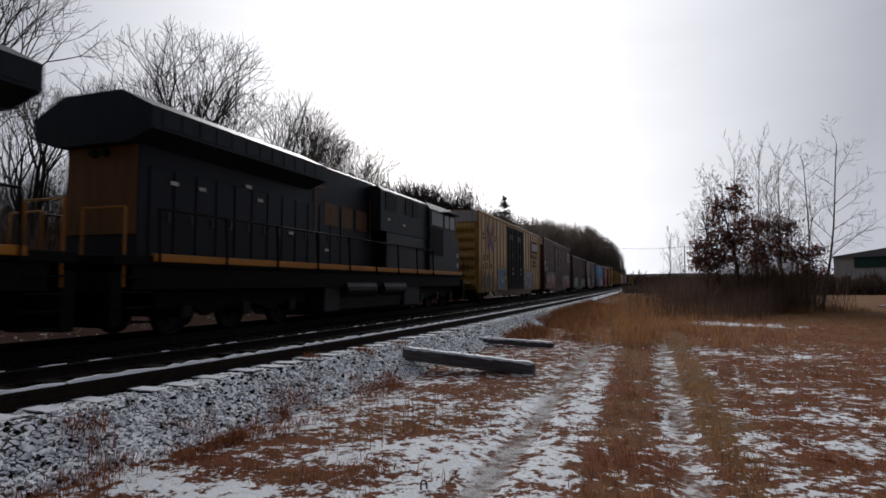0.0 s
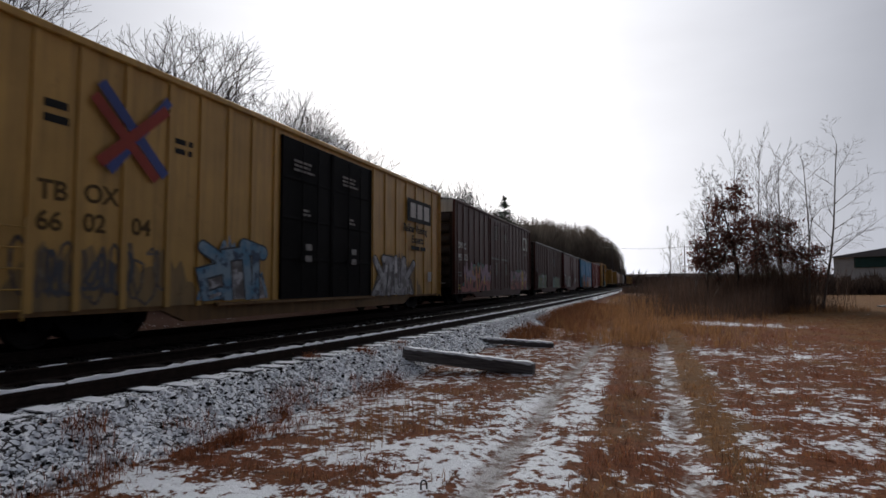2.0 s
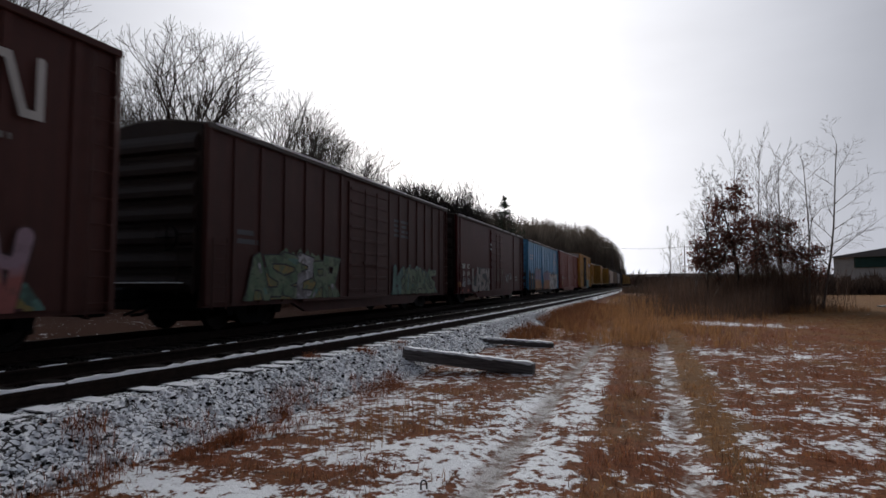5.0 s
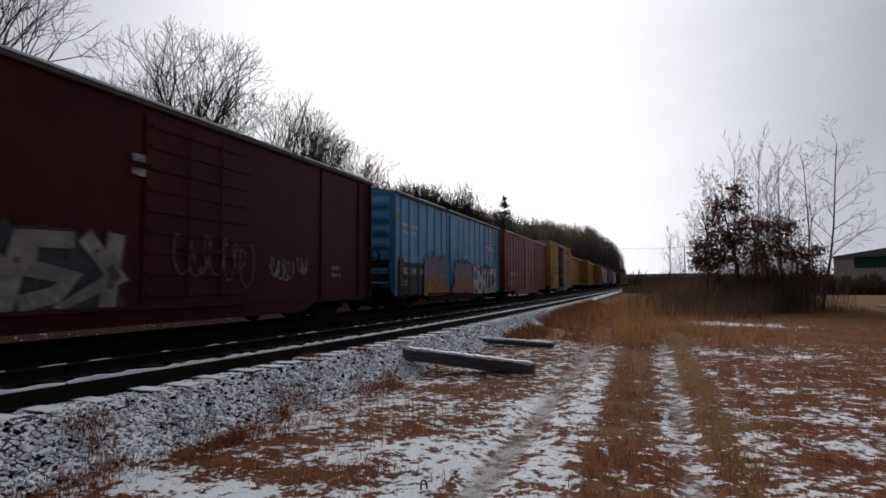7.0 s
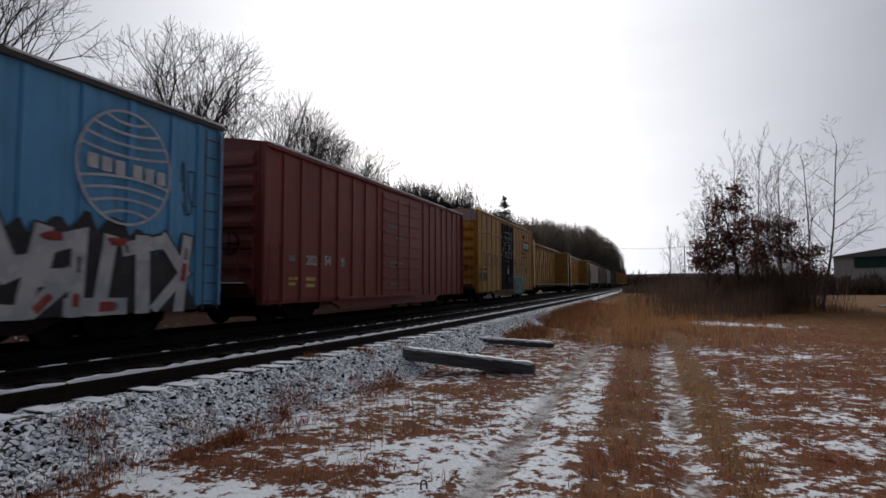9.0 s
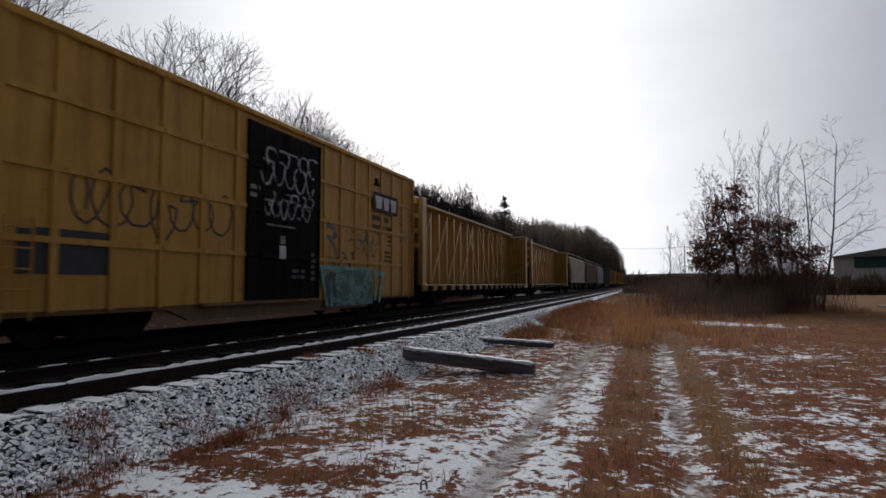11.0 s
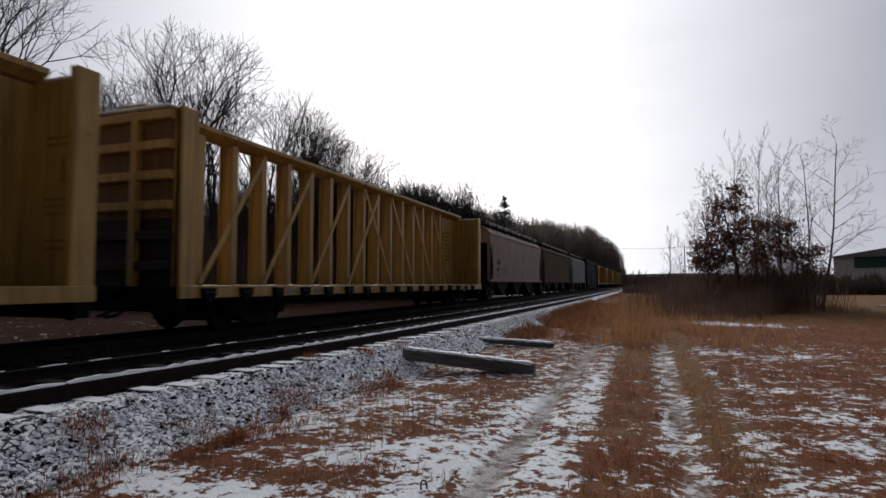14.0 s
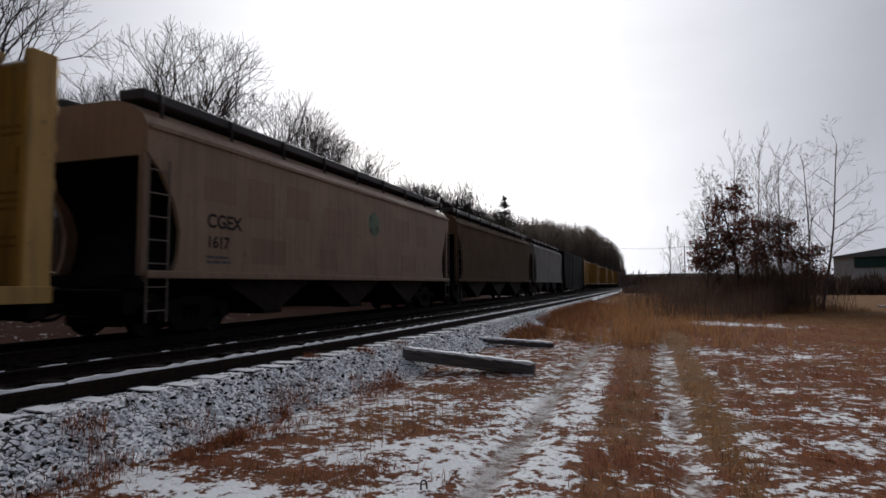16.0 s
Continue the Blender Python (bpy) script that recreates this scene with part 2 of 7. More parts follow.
M_TAN2 = paint("hopper_olive", (0.15, 0.10, 0.06), 0.5, 0.3, 0.85, (0.05, 0.035, 0.025), 0.1)
M_PALEHOP = paint("hopper_grey", (0.30, 0.29, 0.28), 0.45, 0.2, 0.7, (0.05, 0.045, 0.04), 0.12)
M_NAVY = paint("locomotive_navy", (0.003, 0.0055, 0.0125), 0.5, 0.05, 0.42, (0.006, 0.005, 0.005), 0.16)
M_LGREY = paint("locomotive_grey", (0.019, 0.024, 0.030), 0.5, 0.05, 0.5, (0.006, 0.005, 0.005), 0.14)
M_TANK = paint("dusty_tank_grey", (0.030, 0.029, 0.028), 0.5, 0.1, 0.5, (0.012, 0.01, 0.009), 0.15)
M_DIRTYGOLD = paint("dirty_gold", (0.21, 0.092, 0.022), 0.7, 0.3)
M_OLDGOLD = paint("worn_gold", (0.13, 0.062, 0.02), 0.6, 0.2)
M_GOLD = paint("locomotive_gold", (0.52, 0.20, 0.016), 0.3, 0.1, 0.45)
M_WHITE = paint("old_white", (0.62, 0.60, 0.56), 0.35, 0.1)
M_ROOF = paint("galvanised_roof", (0.11, 0.098, 0.092), 0.4, 0.3, 0.55)
M_DKROOF = paint("dark_roof", (0.05, 0.045, 0.045), 0.4, 0.2, 0.5)
# dark brown for three boxcars' ends and the lumber cars' lower bulkheads
M_DARKEND = paint("sooty_end", (0.028, 0.018, 0.015), 0.6, 0.2)
# grimy yellow of the sills; on lumber-car end sheets it stands for shade
M_SILL = paint("grimy_sill", (0.20, 0.11, 0.04), 0.6, 0.3)
M_STENCIL = plain("faded_stencil", (0.29, 0.18, 0.05), 0.7)
M_INK = plain("black_lettering", (0.02, 0.02, 0.02), 0.6)
M_OLDINK = plain("worn_lettering", (0.10, 0.065, 0.028), 0.7, 0.0, 0.4, 12.0)
M_GREYPAINT = paint("patched_grey", (0.10, 0.105, 0.115), 0.3, 0.1)

M_GLASSY, glass_nodes = material("dark_glass")
finish(glass_nodes, rgb(0.006, 0.007, 0.008), 0.15, None, 0.0, 0.12)
M_RAILING = plain("handrail_steel", (0.09, 0.09, 0.095), 0.5, 0.0, 0.2)

# ---------------------------------------------------------------- mesh helpers


def part(name, bm, mat, parent=None, label="", smooth=False):
    """Links a bmesh as one mesh object, under a thing or a part."""
    me = bpy.data.meshes.new(name)
    bm.to_mesh(me)
    bm.free()
    me.materials.append(mat)
    if smooth:
        me.shade_smooth()
    ob = new(name, me)
    if parent is not None:
        ob.parent = parent
    if label:
        ob["label"] = label
    return ob


def repeat(ob, x, y, z):
    """Another piece on the same mesh."""
    o = new(ob.name.split(".")[0], ob.data)
    o.parent, o.location = ob.parent, (x, y, z)
    if "label" in ob:
        o["label"] = ob["label"]
    return o


def raw(name, verts, faces, mat, parent=None, label=""):
    me = bpy.data.meshes.new(name)
    me.from_pydata(verts, [], faces)
    me.materials.append(mat)
    ob = new(name, me)
    if parent is not None:
        ob.parent = parent
    if label:
        ob["label"] = label
    return ob


def box(bm, x0, x1, y0, y1, z0, z1, edge=0.0):
    m = Matrix.Translation(((x0 + x1) / 2, (y0 + y1) / 2, (z0 + z1) / 2)) @ Matrix.Diagonal((x1 - x0, y1 - y0, z1 - z0, 1))
    got = bmesh.ops.create_cube(bm, size=1.0, matrix=m)["verts"]
    if edge:
        edges = list({e for v in got for e in v.link_edges})
        bmesh.ops.bevel(bm, geom=edges, offset=edge, segments=1, affect="EDGES")
    return bm


def rod(bm, a, b, r, sides=6, r2=None):
    a, b = Vector(a), Vector(b)
    d = b - a
    m = Matrix.Translation((a + b) / 2) @ d.to_track_quat("Z", "Y").to_matrix().to_4x4()
    bmesh.ops.create_cone(bm, cap_ends=True, segments=sides, radius1=r, radius2=r if r2 is None else r2, depth=d.length, matrix=m)
    return bm


def prism_y(bm, profile, y0, y1):
    """A closed outline of (x, z) pulled along y."""
    a = [bm.verts.new((x, y0, z)) for x, z in profile]
    b = [bm.verts.new((x, y1, z)) for x, z in profile]
    n = len(a)
    bm.faces.new(a[::-1]), bm.faces.new(b)
    for i in range(n):
        bm.faces.new((a[i], a[(i + 1) % n], b[(i + 1) % n], b[i]))
    bmesh.ops.recalc_face_normals(bm, faces=bm.faces[:])
    return bm


def prism_z(bm, outline, z0, z1):
    """A closed outline of (x, y) pulled up along z."""
    a = [bm.verts.new((x, y, z0)) for x, y in outline]
    b = [bm.verts.new((x, y, z1)) for x, y in outline]
    n = len(a)
    bm.faces.new(a[::-1]), bm.faces.new(b)
    for i in range(n):
        bm.faces.new((a[i], a[(i + 1) % n], b[(i + 1) % n], b[i]))
    bmesh.ops.recalc_face_normals(bm, faces=bm.faces[:])
    return bm


def prism_x(bm, profile, x0, x1):
    """A closed outline of (y, z) pulled along x."""
    a = [bm.verts.new((x0, y, z)) for y, z in profile]
    b = [bm.verts.new((x1, y, z)) for y, z in profile]
    n = len(a)
    bm.faces.new(a), bm.faces.new(b[::-1])
    for i in range(n):
        bm.faces.new((a[i], b[i], b[(i + 1) % n], a[(i + 1) % n]))
    bmesh.ops.recalc_face_normals(bm, faces=bm.faces[:])
    return bm


def B():
    return bmesh.new()


def hull(name, x, y, z, label, category, group=""):
    ob = new(name)
    ob.location = (x, y, z)
    ob.empty_display_size = 0.3
    return tagged(ob, label, category, group)


def lettering(parent, words, y, z, x, size, mat, name="lettering"):
    """Words on the side that looks towards +x, read from -y to +y."""
    cu = bpy.data.curves.new(name, "FONT")
    cu.body, cu.size, cu.extrude, cu.offset = words, size, 0.003, 0.022 * size
    tmp = bpy.data.objects.new(name, cu)
    scene.collection.objects.link(tmp)
    bpy.context.view_layer.update()
    me = bpy.data.meshes.new_from_object(tmp.evaluated_get(bpy.context.evaluated_depsgraph_get()))
    bpy.data.objects.remove(tmp)
    me.materials.clear()
    me.materials.append(mat)
    ob = new(name, me)
    ob.parent = parent
    ob.matrix_local = Matrix.Translation((x, y, z)) @ Matrix(((0, 0, 1, 0), (1, 0, 0, 0), (0, 1, 0, 0), (0, 0, 0, 1)))
    return ob


def bars(parent, y0, y1, z0, z1, rows, x, mat, seed=1, name="lettering"):
    """Unreadable lines of writing as plain bars."""
    rnd = random.Random(seed)
    bm = B()
    step = (z1 - z0) / rows
    for i in range(rows):
        z = z1 - (i + 1) * step
        a, end = y0, y0 + (y1 - y0) * rnd.uniform(0.65, 1.0)
        while a < end:
            b = min(end, a + step * rnd.uniform(1.2, 3.5))
            box(bm, x, x + 0.004, a, b, z + step * 0.25, z + step * 0.8)
            a = b + step * 0.4
    return part(name, bm, mat, parent)


# ---------------------------------------------------------------- ground


def near_rail_x(y):
    """The near track swings a little towards the path as it goes away."""
    if y < 4:
        return -5.90 - (4 - y) * -0.0 - 0.09 * (4 - y)
    return -4.85 - 1.05 * math.exp(-(y - 4) / 11.0)


def smooth(a, b, v):
    t = max(0.0, min(1.0, (v - a) / (b - a)))
    return t * t * (3 - 2 * t)


RUTS = (-1.34, 0.34)


def ground_height(x, y):
    z = 0.05 * noise.noise((x * 0.6, y * 0.6, 0.3)) + 0.025 * noise.noise((x * 2.1, y * 2.1, 4.0))
    z += 0.10 * noise.noise((x * 0.07, y * 0.07, 8.0))
    for r in RUTS:
        z -= 0.05 * math.exp(-((x - r - 0.05 * noise.noise((y * 0.15, 2.0, 1.0))) / 0.22) ** 2)
    if x < -3.0:
        flat = smooth(-3.0, -5.0, x)
        z = z * (1 - flat)
        z += 0.50 * smooth(-12.8, -15.5, x) + 0.5 * smooth(-16, -30, x) * (1 + noise.noise((x * 0.1, y * 0.1, 2.2)))
    return z


SNOW_BESIDE_TRACK = [  # x, y, half widths, more (+) or less (-) snow
    (-1.80, 5.1, 0.40, 0.9, 0.30), (-1.65, 7.6, 0.28, 1.0, 0.25), (-2.25, 5.4, 0.45, 0.25, 0.22), (-3.90, 5.9, 0.35, 0.30, 0.30),
    (-3.05, 4.0, 0.45, 0.22, 0.32), (-4.25, 3.85, 0.50, 0.22, 0.28), (-3.60, 7.6, 0.50, 0.60, 0.22), (-2.85, 5.0, 0.35, 0.14, 0.25),
    (-2.45, 6.2, 0.40, 0.22, -0.40), (-3.75, 5.25, 0.50, 0.20, -0.42), (-2.95, 4.4, 0.50, 0.15, -0.42), (-4.10, 4.6, 0.60, 0.16, -0.40),
    (-2.40, 4.72, 0.28, 0.10, -0.35), (-4.85, 3.65, 0.40, 0.12, -0.35), (-3.00, 8.6, 0.60, 0.40, -0.35), (-2.20, 9.2, 0.50, 0.70, -0.25)]
SNOW_IN_FIELD = [
    (0.85, 5.4, 0.26, 0.30, 0.34), (0.92, 6.9, 0.20, 0.50, 0.24), (1.60, 8.4, 0.55, 0.20, 0.28), (2.05, 7.15, 0.50, 0.22, 0.34), (2.55, 8.5, 0.60, 0.25, 0.34),
    (1.75, 5.85, 0.40, 0.14, 0.22), (1.75, 10.4, 0.35, 0.30, 0.24), (2.95, 10.4, 0.60, 0.30, 0.26), (1.55, 15.7, 0.60, 0.60, 0.42), (2.40, 14.6, 0.40, 0.50, 0.30),
    (3.35, 15.4, 0.55, 0.60, 0.42), (4.30, 12.4, 0.60, 0.40, 0.20), (2.40, 27.0, 1.60, 2.2, 0.85), (4.80, 26.5, 1.60, 2.0, 0.6), (0.30, 13.5, 0.30, 1.60, 0.18)]


def snow_cover(x, y):
    n1 = noise.noise((x * 1.1, y * 0.9, 11.0))
    n2 = noise.noise((x * 2.9, y * 2.4, 5.0))
    s = 0.46 + 0.12 * n1 + 0.20 * n2 + 0.30 * noise.noise((x * 6.1, y * 5.6, 9.0))
    s -= 0.30 * math.exp(-((x + 0.28) / 0.36) ** 4)
    s -= 0.30 * math.exp(-((x - 0.75) / 0.20) ** 4)
    s += 0.12 * math.exp(-((x + 0.88) / 0.24) ** 2) * (1 - smooth(10, 15, y))
    s -= 0.13 * smooth(0.9, 1.3, x)
    s -= 0.07 * smooth(8, 13, y) + 0.28 * smooth(16, 26, y)
    for cx, cy, rx, ry, more in (SNOW_BESIDE_TRACK if x < 0 else SNOW_IN_FIELD):
        u, v = (x - cx) / rx, (y - cy) / ry
        if abs(u) < 2.5 and abs(v) < 2.5:
            s += 0.75 * more * math.exp(-u * u - v * v)
    s -= 0.30 * smooth(-11.5, -13.5, x)
    return max(0.0, min(1.0, s))


def rut_mark(x, y):
    s = 0.0
    for r, w, deep in zip(RUTS, (0.17, 0.17), (1.0, 0.72)):
        c = r + 0.05 * noise.noise((y * 0.15, 2.0, 1.0))
        s += math.exp(-((x - c) / w) ** 4) * deep * (0.9 + 0.45 * noise.noise((x * 2, y * 0.5, 7.0)))
    return max(0.0, min(1.0, s)) * (1 - smooth(20, 32, y)) * 0.85


def straw_share(x, y):
    s = 0.24 + 0.55 * noise.noise((x * 0.9, y * 0.6, 3.0))
    s += 0.30 * math.exp(-((x + 0.3) / 0.45) ** 2) + 0.75 * math.exp(-((x - 0.75) / 0.25) ** 2)
    s += 0.55 * smooth(24, 45, y) + 0.35 * math.exp(-((x - 9) / 4.0) ** 2) * smooth(14, 22, y)
    return max(0.0, min(1.0, s))


def build_ground():
    xs = np.concatenate([[-2500, -900, -300, -120, -60, -40, -30, -24, -20], np.arange(-18, -5, 0.5), np.arange(-5, 9, 0.16), np.arange(9, 24, 0.6), [26, 30, 36, 45, 60, 90, 150, 300, 900, 2500]])
    ys = np.concatenate([[-400, -120, -40, -15, -6, -2], np.arange(0, 1.6, 0.4), np.arange(1.6, 22, 0.18), np.arange(22, 70, 0.8), [72, 78, 86, 96, 110, 130, 160, 200, 260, 360, 520, 900, 1800, 4000]])
    nx, ny = len(xs), len(ys)
    verts, snow, tan, litter, rut = [], [], [], [], []
    for y in ys:
        for x in xs:
            far = smooth(60, 200, abs(x) + abs(y))
            verts.append((x, y, ground_height(x, y) * (1 - far)))
            snow.append(snow_cover(x, y) * (1 - far)), tan.append(straw_share(x, y)), litter.append(smooth(-11.0, -13.5, x)), rut.append(rut_mark(x, y) if far < 0.5 and -3 < x < 2 else 0.0)
    faces = [(j * nx + i, j * nx + i + 1, (j + 1) * nx + i + 1, (j + 1) * nx + i) for j in range(ny - 1) for i in range(nx - 1)]
    ob = raw("ground", verts, faces, M_GROUND)
    for key, values in (("snow", snow), ("tan", tan), ("litter", litter), ("rut", rut)):
        ob.data.attributes.new(key, "FLOAT", "POINT").data.foreach_set("value", values)
    ob.data.shade_smooth()
    return tagged(ob, "flat field of red-brown winter grass with patchy snow", "ground", kind="structure")


build_ground()

# ---------------------------------------------------------------- track bed, ties and rails
ROWS_Y = [-30, -20, -12, -6] + [i * 1.0 for i in range(-3, 45)] + [48, 54, 62, 72, 86, 105, 130, 170, 230, 320, 500, 900]


SLOPE_U = [0.1, 0.62, 1.05, 1.45, 1.6]          # from the rail outwards
SLOPE_Z = [0.424, 0.418, 0.14, -0.03, -0.1]


def build_bed():
    """Ballast under both tracks: a shoulder on the path's side, a flat top, a shoulder to the woods."""
    verts, faces = [], []
    for y in ROWS_Y:
        r = near_rail_x(y)
        line = [(r + 1.45, -0.10), (r + 1.0, 0.13), (r + 0.60, 0.40), (r + 0.2, 0.42), (r - 1.0, 0.40), (r - 2.1, 0.39), (-9.0, 0.40), (-10.0, 0.41), (-11.4, 0.40), (-12.2, 0.25), (-13.6, -0.05)]
        verts += [(x, y, z) for x, z in line]
    k = 11
    for j in range(len(ROWS_Y) - 1):
        for i in range(k - 1):
            faces.append((j * k + i, (j + 1) * k + i, (j + 1) * k + i + 1, j * k + i + 1))
    ob = raw("ballast_bed", verts, faces, M_BED)
    ob.data.materials.append(M_BALLAST)
    ob.data.materials.append(M_GROUND)
    for i, p in enumerate(ob.data.polygons):
        if i % (k - 1) < 3:
            p.material_index = 2 if ROWS_Y[i // (k - 1)] > 22 and i % (k - 1) < 2 else 1
    # fine uneven snow-dusted skin on the path's shoulder
    verts, faces, m = [], [], 26
    rows = [0.5 + i * 0.055 for i in range(440)] + [24.7 + 0.1 * i + 0.0016 * i * i for i in range(1, 180)]
    for y in rows:
        r = near_rail_x(y)
        for i in range(m):
            u = 0.13 + (1.42 - 0.75 * smooth(16, 30, y)) * i / (m - 1)
            z = float(np.interp(u, SLOPE_U, SLOPE_Z))
            verts.append((r + u, y, z + 0.004 + 0.022 * noise.noise((u * 11, y * 11, 1.0)) + 0.014 * noise.noise((u * 26, y * 26, 2.0))))
    for j in range(len(rows) - 1):
        for i in range(m - 1):
            faces.append((j * m + i, (j + 1) * m + i, (j + 1) * m + i + 1, j * m + i + 1))
    skin = raw("ballast_shoulder", verts, faces, M_SHOULDER)
    skin.data.shade_smooth()
    tagged(skin, "snow-dusted shoulder of crushed stone beside the track", "ballast", kind="structure")
    return tagged(ob, "dark oily ballast bed under two tracks, snowy shoulder", "ballast", kind="structure")


build_bed()


def stones(name, count, area, mat, label, size=(0.022, 0.05), seed=5):
    """Loose crushed stones scattered by area(), which gives a place or None."""
    rnd = random.Random(seed)
    base = [(1, 0, 0), (-1, 0, 0), (0, 1, 0), (0, -1, 0), (0, 0, 1), (0, 0, -1)]
    tri = [(0, 2, 4), (2, 1, 4), (1, 3, 4), (3, 0, 4), (2, 0, 5), (1, 2, 5), (3, 1, 5), (0, 3, 5)]
    verts, faces = [], []
    for _ in range(count):
        p = area(rnd)
        s = rnd.uniform(*size)
        rot = Euler((rnd.uniform(0, 6), rnd.uniform(0, 6), rnd.uniform(0, 6))).to_matrix()
        o = len(verts)
        for b in base:
            v = rot @ Vector((b[0] * s * rnd.uniform(0.7, 1.3), b[1] * s * rnd.uniform(0.7, 1.2), b[2] * s * rnd.uniform(0.5, 1.0)))
            verts.append((p[0] + v.x, p[1] + v.y, p[2] + v.z))
        faces += [(a + o, b + o, c + o) for a, b, c in tri]
    ob = raw(name, verts, faces, mat)
    return tagged(ob, label, "gravel", kind="stuff")


def shoulder_stones():
    """Broken stones laid close over the shoulder, each with its own flat snowy top and dark sides."""
    rnd = random.Random(5)
    verts, faces = [], []
    y = 1.6
    while y < 26:
        cell = 0.052 + 0.0018 * y
        u = 0.58
        while u < 1.52 - 0.5 * smooth(14, 26, y):
            yy, uu = y + rnd.uniform(-0.45, 0.45) * cell, u + rnd.uniform(-0.45, 0.45) * cell
            u += cell
            if rnd.random() < 0.40:
                continue
            x, z = near_rail_x(yy) + uu, float(np.interp(uu, SLOPE_U, SLOPE_Z))
            r = cell * rnd.uniform(0.34, 0.60)
            turn = Euler((rnd.gauss(0, 0.28), rnd.gauss(0.3, 0.28), rnd.uniform(0, 6.28))).to_matrix()
            long_, k, o = rnd.uniform(0.6, 1.0), rnd.choice((4, 5, 5, 6)), len(verts)
            for grow_, h in ((1.0, -0.55), (1.0, 0.15), (0.72, 0.45)):
                for i in range(k):
                    a = 6.283 * (i + rnd.uniform(-0.2, 0.2)) / k
                    v = turn @ Vector((math.cos(a) * r * grow_, math.sin(a) * r * grow_ * long_, h * r))
                    verts.append((x + v.x, yy + v.y, z + 0.012 + v.z))
            for lay in (0, k):
                faces += [(o + lay + i, o + lay + (i + 1) % k, o + lay + k + (i + 1) % k, o + lay + k + i) for i in range(k)]
            faces.append(tuple(range(o + 2 * k, o + 3 * k)))
        y += cell
    ob = raw("ballast_stones", verts, faces, M_BALLAST)
    tagged(ob, "crushed grey ballast stones dusted with snow", "gravel", kind="stuff")


def bed_spot(rnd):
    y = 2 + 22 * rnd.random() ** 1.5
    r = near_rail_x(y)
    return r - rnd.uniform(0.1, 4.0), y, 0.40 + rnd.uniform(-0.01, 0.012)


shoulder_stones()
stones("dark_ballast_stones", 6000, bed_spot, M_BED, "dark oily crushed stones between the rails", seed=8)

RAIL_PROFILE = [(-0.07, 0), (0.07, 0), (0.07, 0.012), (0.012, 0.03), (0.010, 0.125), (0.036, 0.135), (0.036, 0.165), (0.026, 0.172), (-0.026, 0.172), (-0.036, 0.165), (-0.036, 0.135), (-0.010, 0.125), (-0.012, 0.03), (-0.07, 0.012)]


def rail(parent, path, mat, name="rail", profile=RAIL_PROFILE, z=RAIL - 0.172):
    verts, faces, k = [], [], len(profile)
    for y in ROWS_Y:
        verts += [(path(y) + px, y, z + pz) for px, pz in profile]
    for j in range(len(ROWS_Y) - 1):
        for i in range(k):
            faces.append((j * k + i, j * k + (i + 1) % k, (j + 1) * k + (i + 1) % k, (j + 1) * k + i))
    return raw(name, verts, faces, mat, parent)


near_track = hull("railway_track", 0, 0, 0, "rusty disused track with snow along its near rail", "track")
near_track["kind"] = "structure"
far_track = hull("railway_track", 0, 0, 0, "main-line track with dark rails under the train", "track")
far_track["kind"] = "structure"
rail(near_track, near_rail_x, M_RUST)
rail(near_track, lambda y: near_rail_x(y) - 1.507, M_RUST)
rail(far_track, lambda y: TRACK + 0.753, M_RUST)
rail(far_track, lambda y: TRACK - 0.753, M_RUST)


def rail_snow():
    """A broken ribbon of snow on the near rail's head."""
    rnd = random.Random(3)
    verts, faces = [], []
    y = 0.0
    while y < 130:
        length = rnd.uniform(0.25, 1.3)
        if rnd.random() < 0.97:
            n = max(2, int(length / 0.12))
            for i in range(n + 1):
                yy = y + length * i / n
                w, h = rnd.uniform(0.030, 0.046), rnd.uniform(0.018, 0.045) * (0.3 if i in (0, n) else 1)
                o = len(verts)
                c = near_rail_x(yy)
                verts += [(c - w, yy, RAIL - 0.003), (c - w * 0.6, yy, RAIL + h), (c + w * 0.6, yy, RAIL + h), (c + w, yy, RAIL - 0.003)]
                if i:
                    faces += [(o - 4 + q, o - 3 + q, o + 1 + q, o + q) for q in range(3)]
        y += length + rnd.uniform(0.0, 0.07)
    y = 3.0
    while y < 60:
        length = rnd.uniform(0.1, 0.5)
        if rnd.random() < 0.55:
            for i in range(3):
                yy, c = y + length * i / 2, near_rail_x(y) - 1.507
                w, h, o = 0.022, 0.012 if i == 1 else 0.004, len(verts)
                verts += [(c - w, yy, RAIL - 0.003), (c - w * 0.6, yy, RAIL + h), (c + w * 0.6, yy, RAIL + h), (c + w, yy, RAIL - 0.003)]
                if i:
                    faces += [(o - 4 + q, o - 3 + q, o + 1 + q, o + q) for q in range(3)]
        y += length + rnd.uniform(0.05, 0.5)
    ob = raw("snow_ribbon", verts, faces, M_SNOW)
    return tagged(ob, "thin broken ribbon of snow on the rail head", "snow", kind="stuff")


rail_snow()


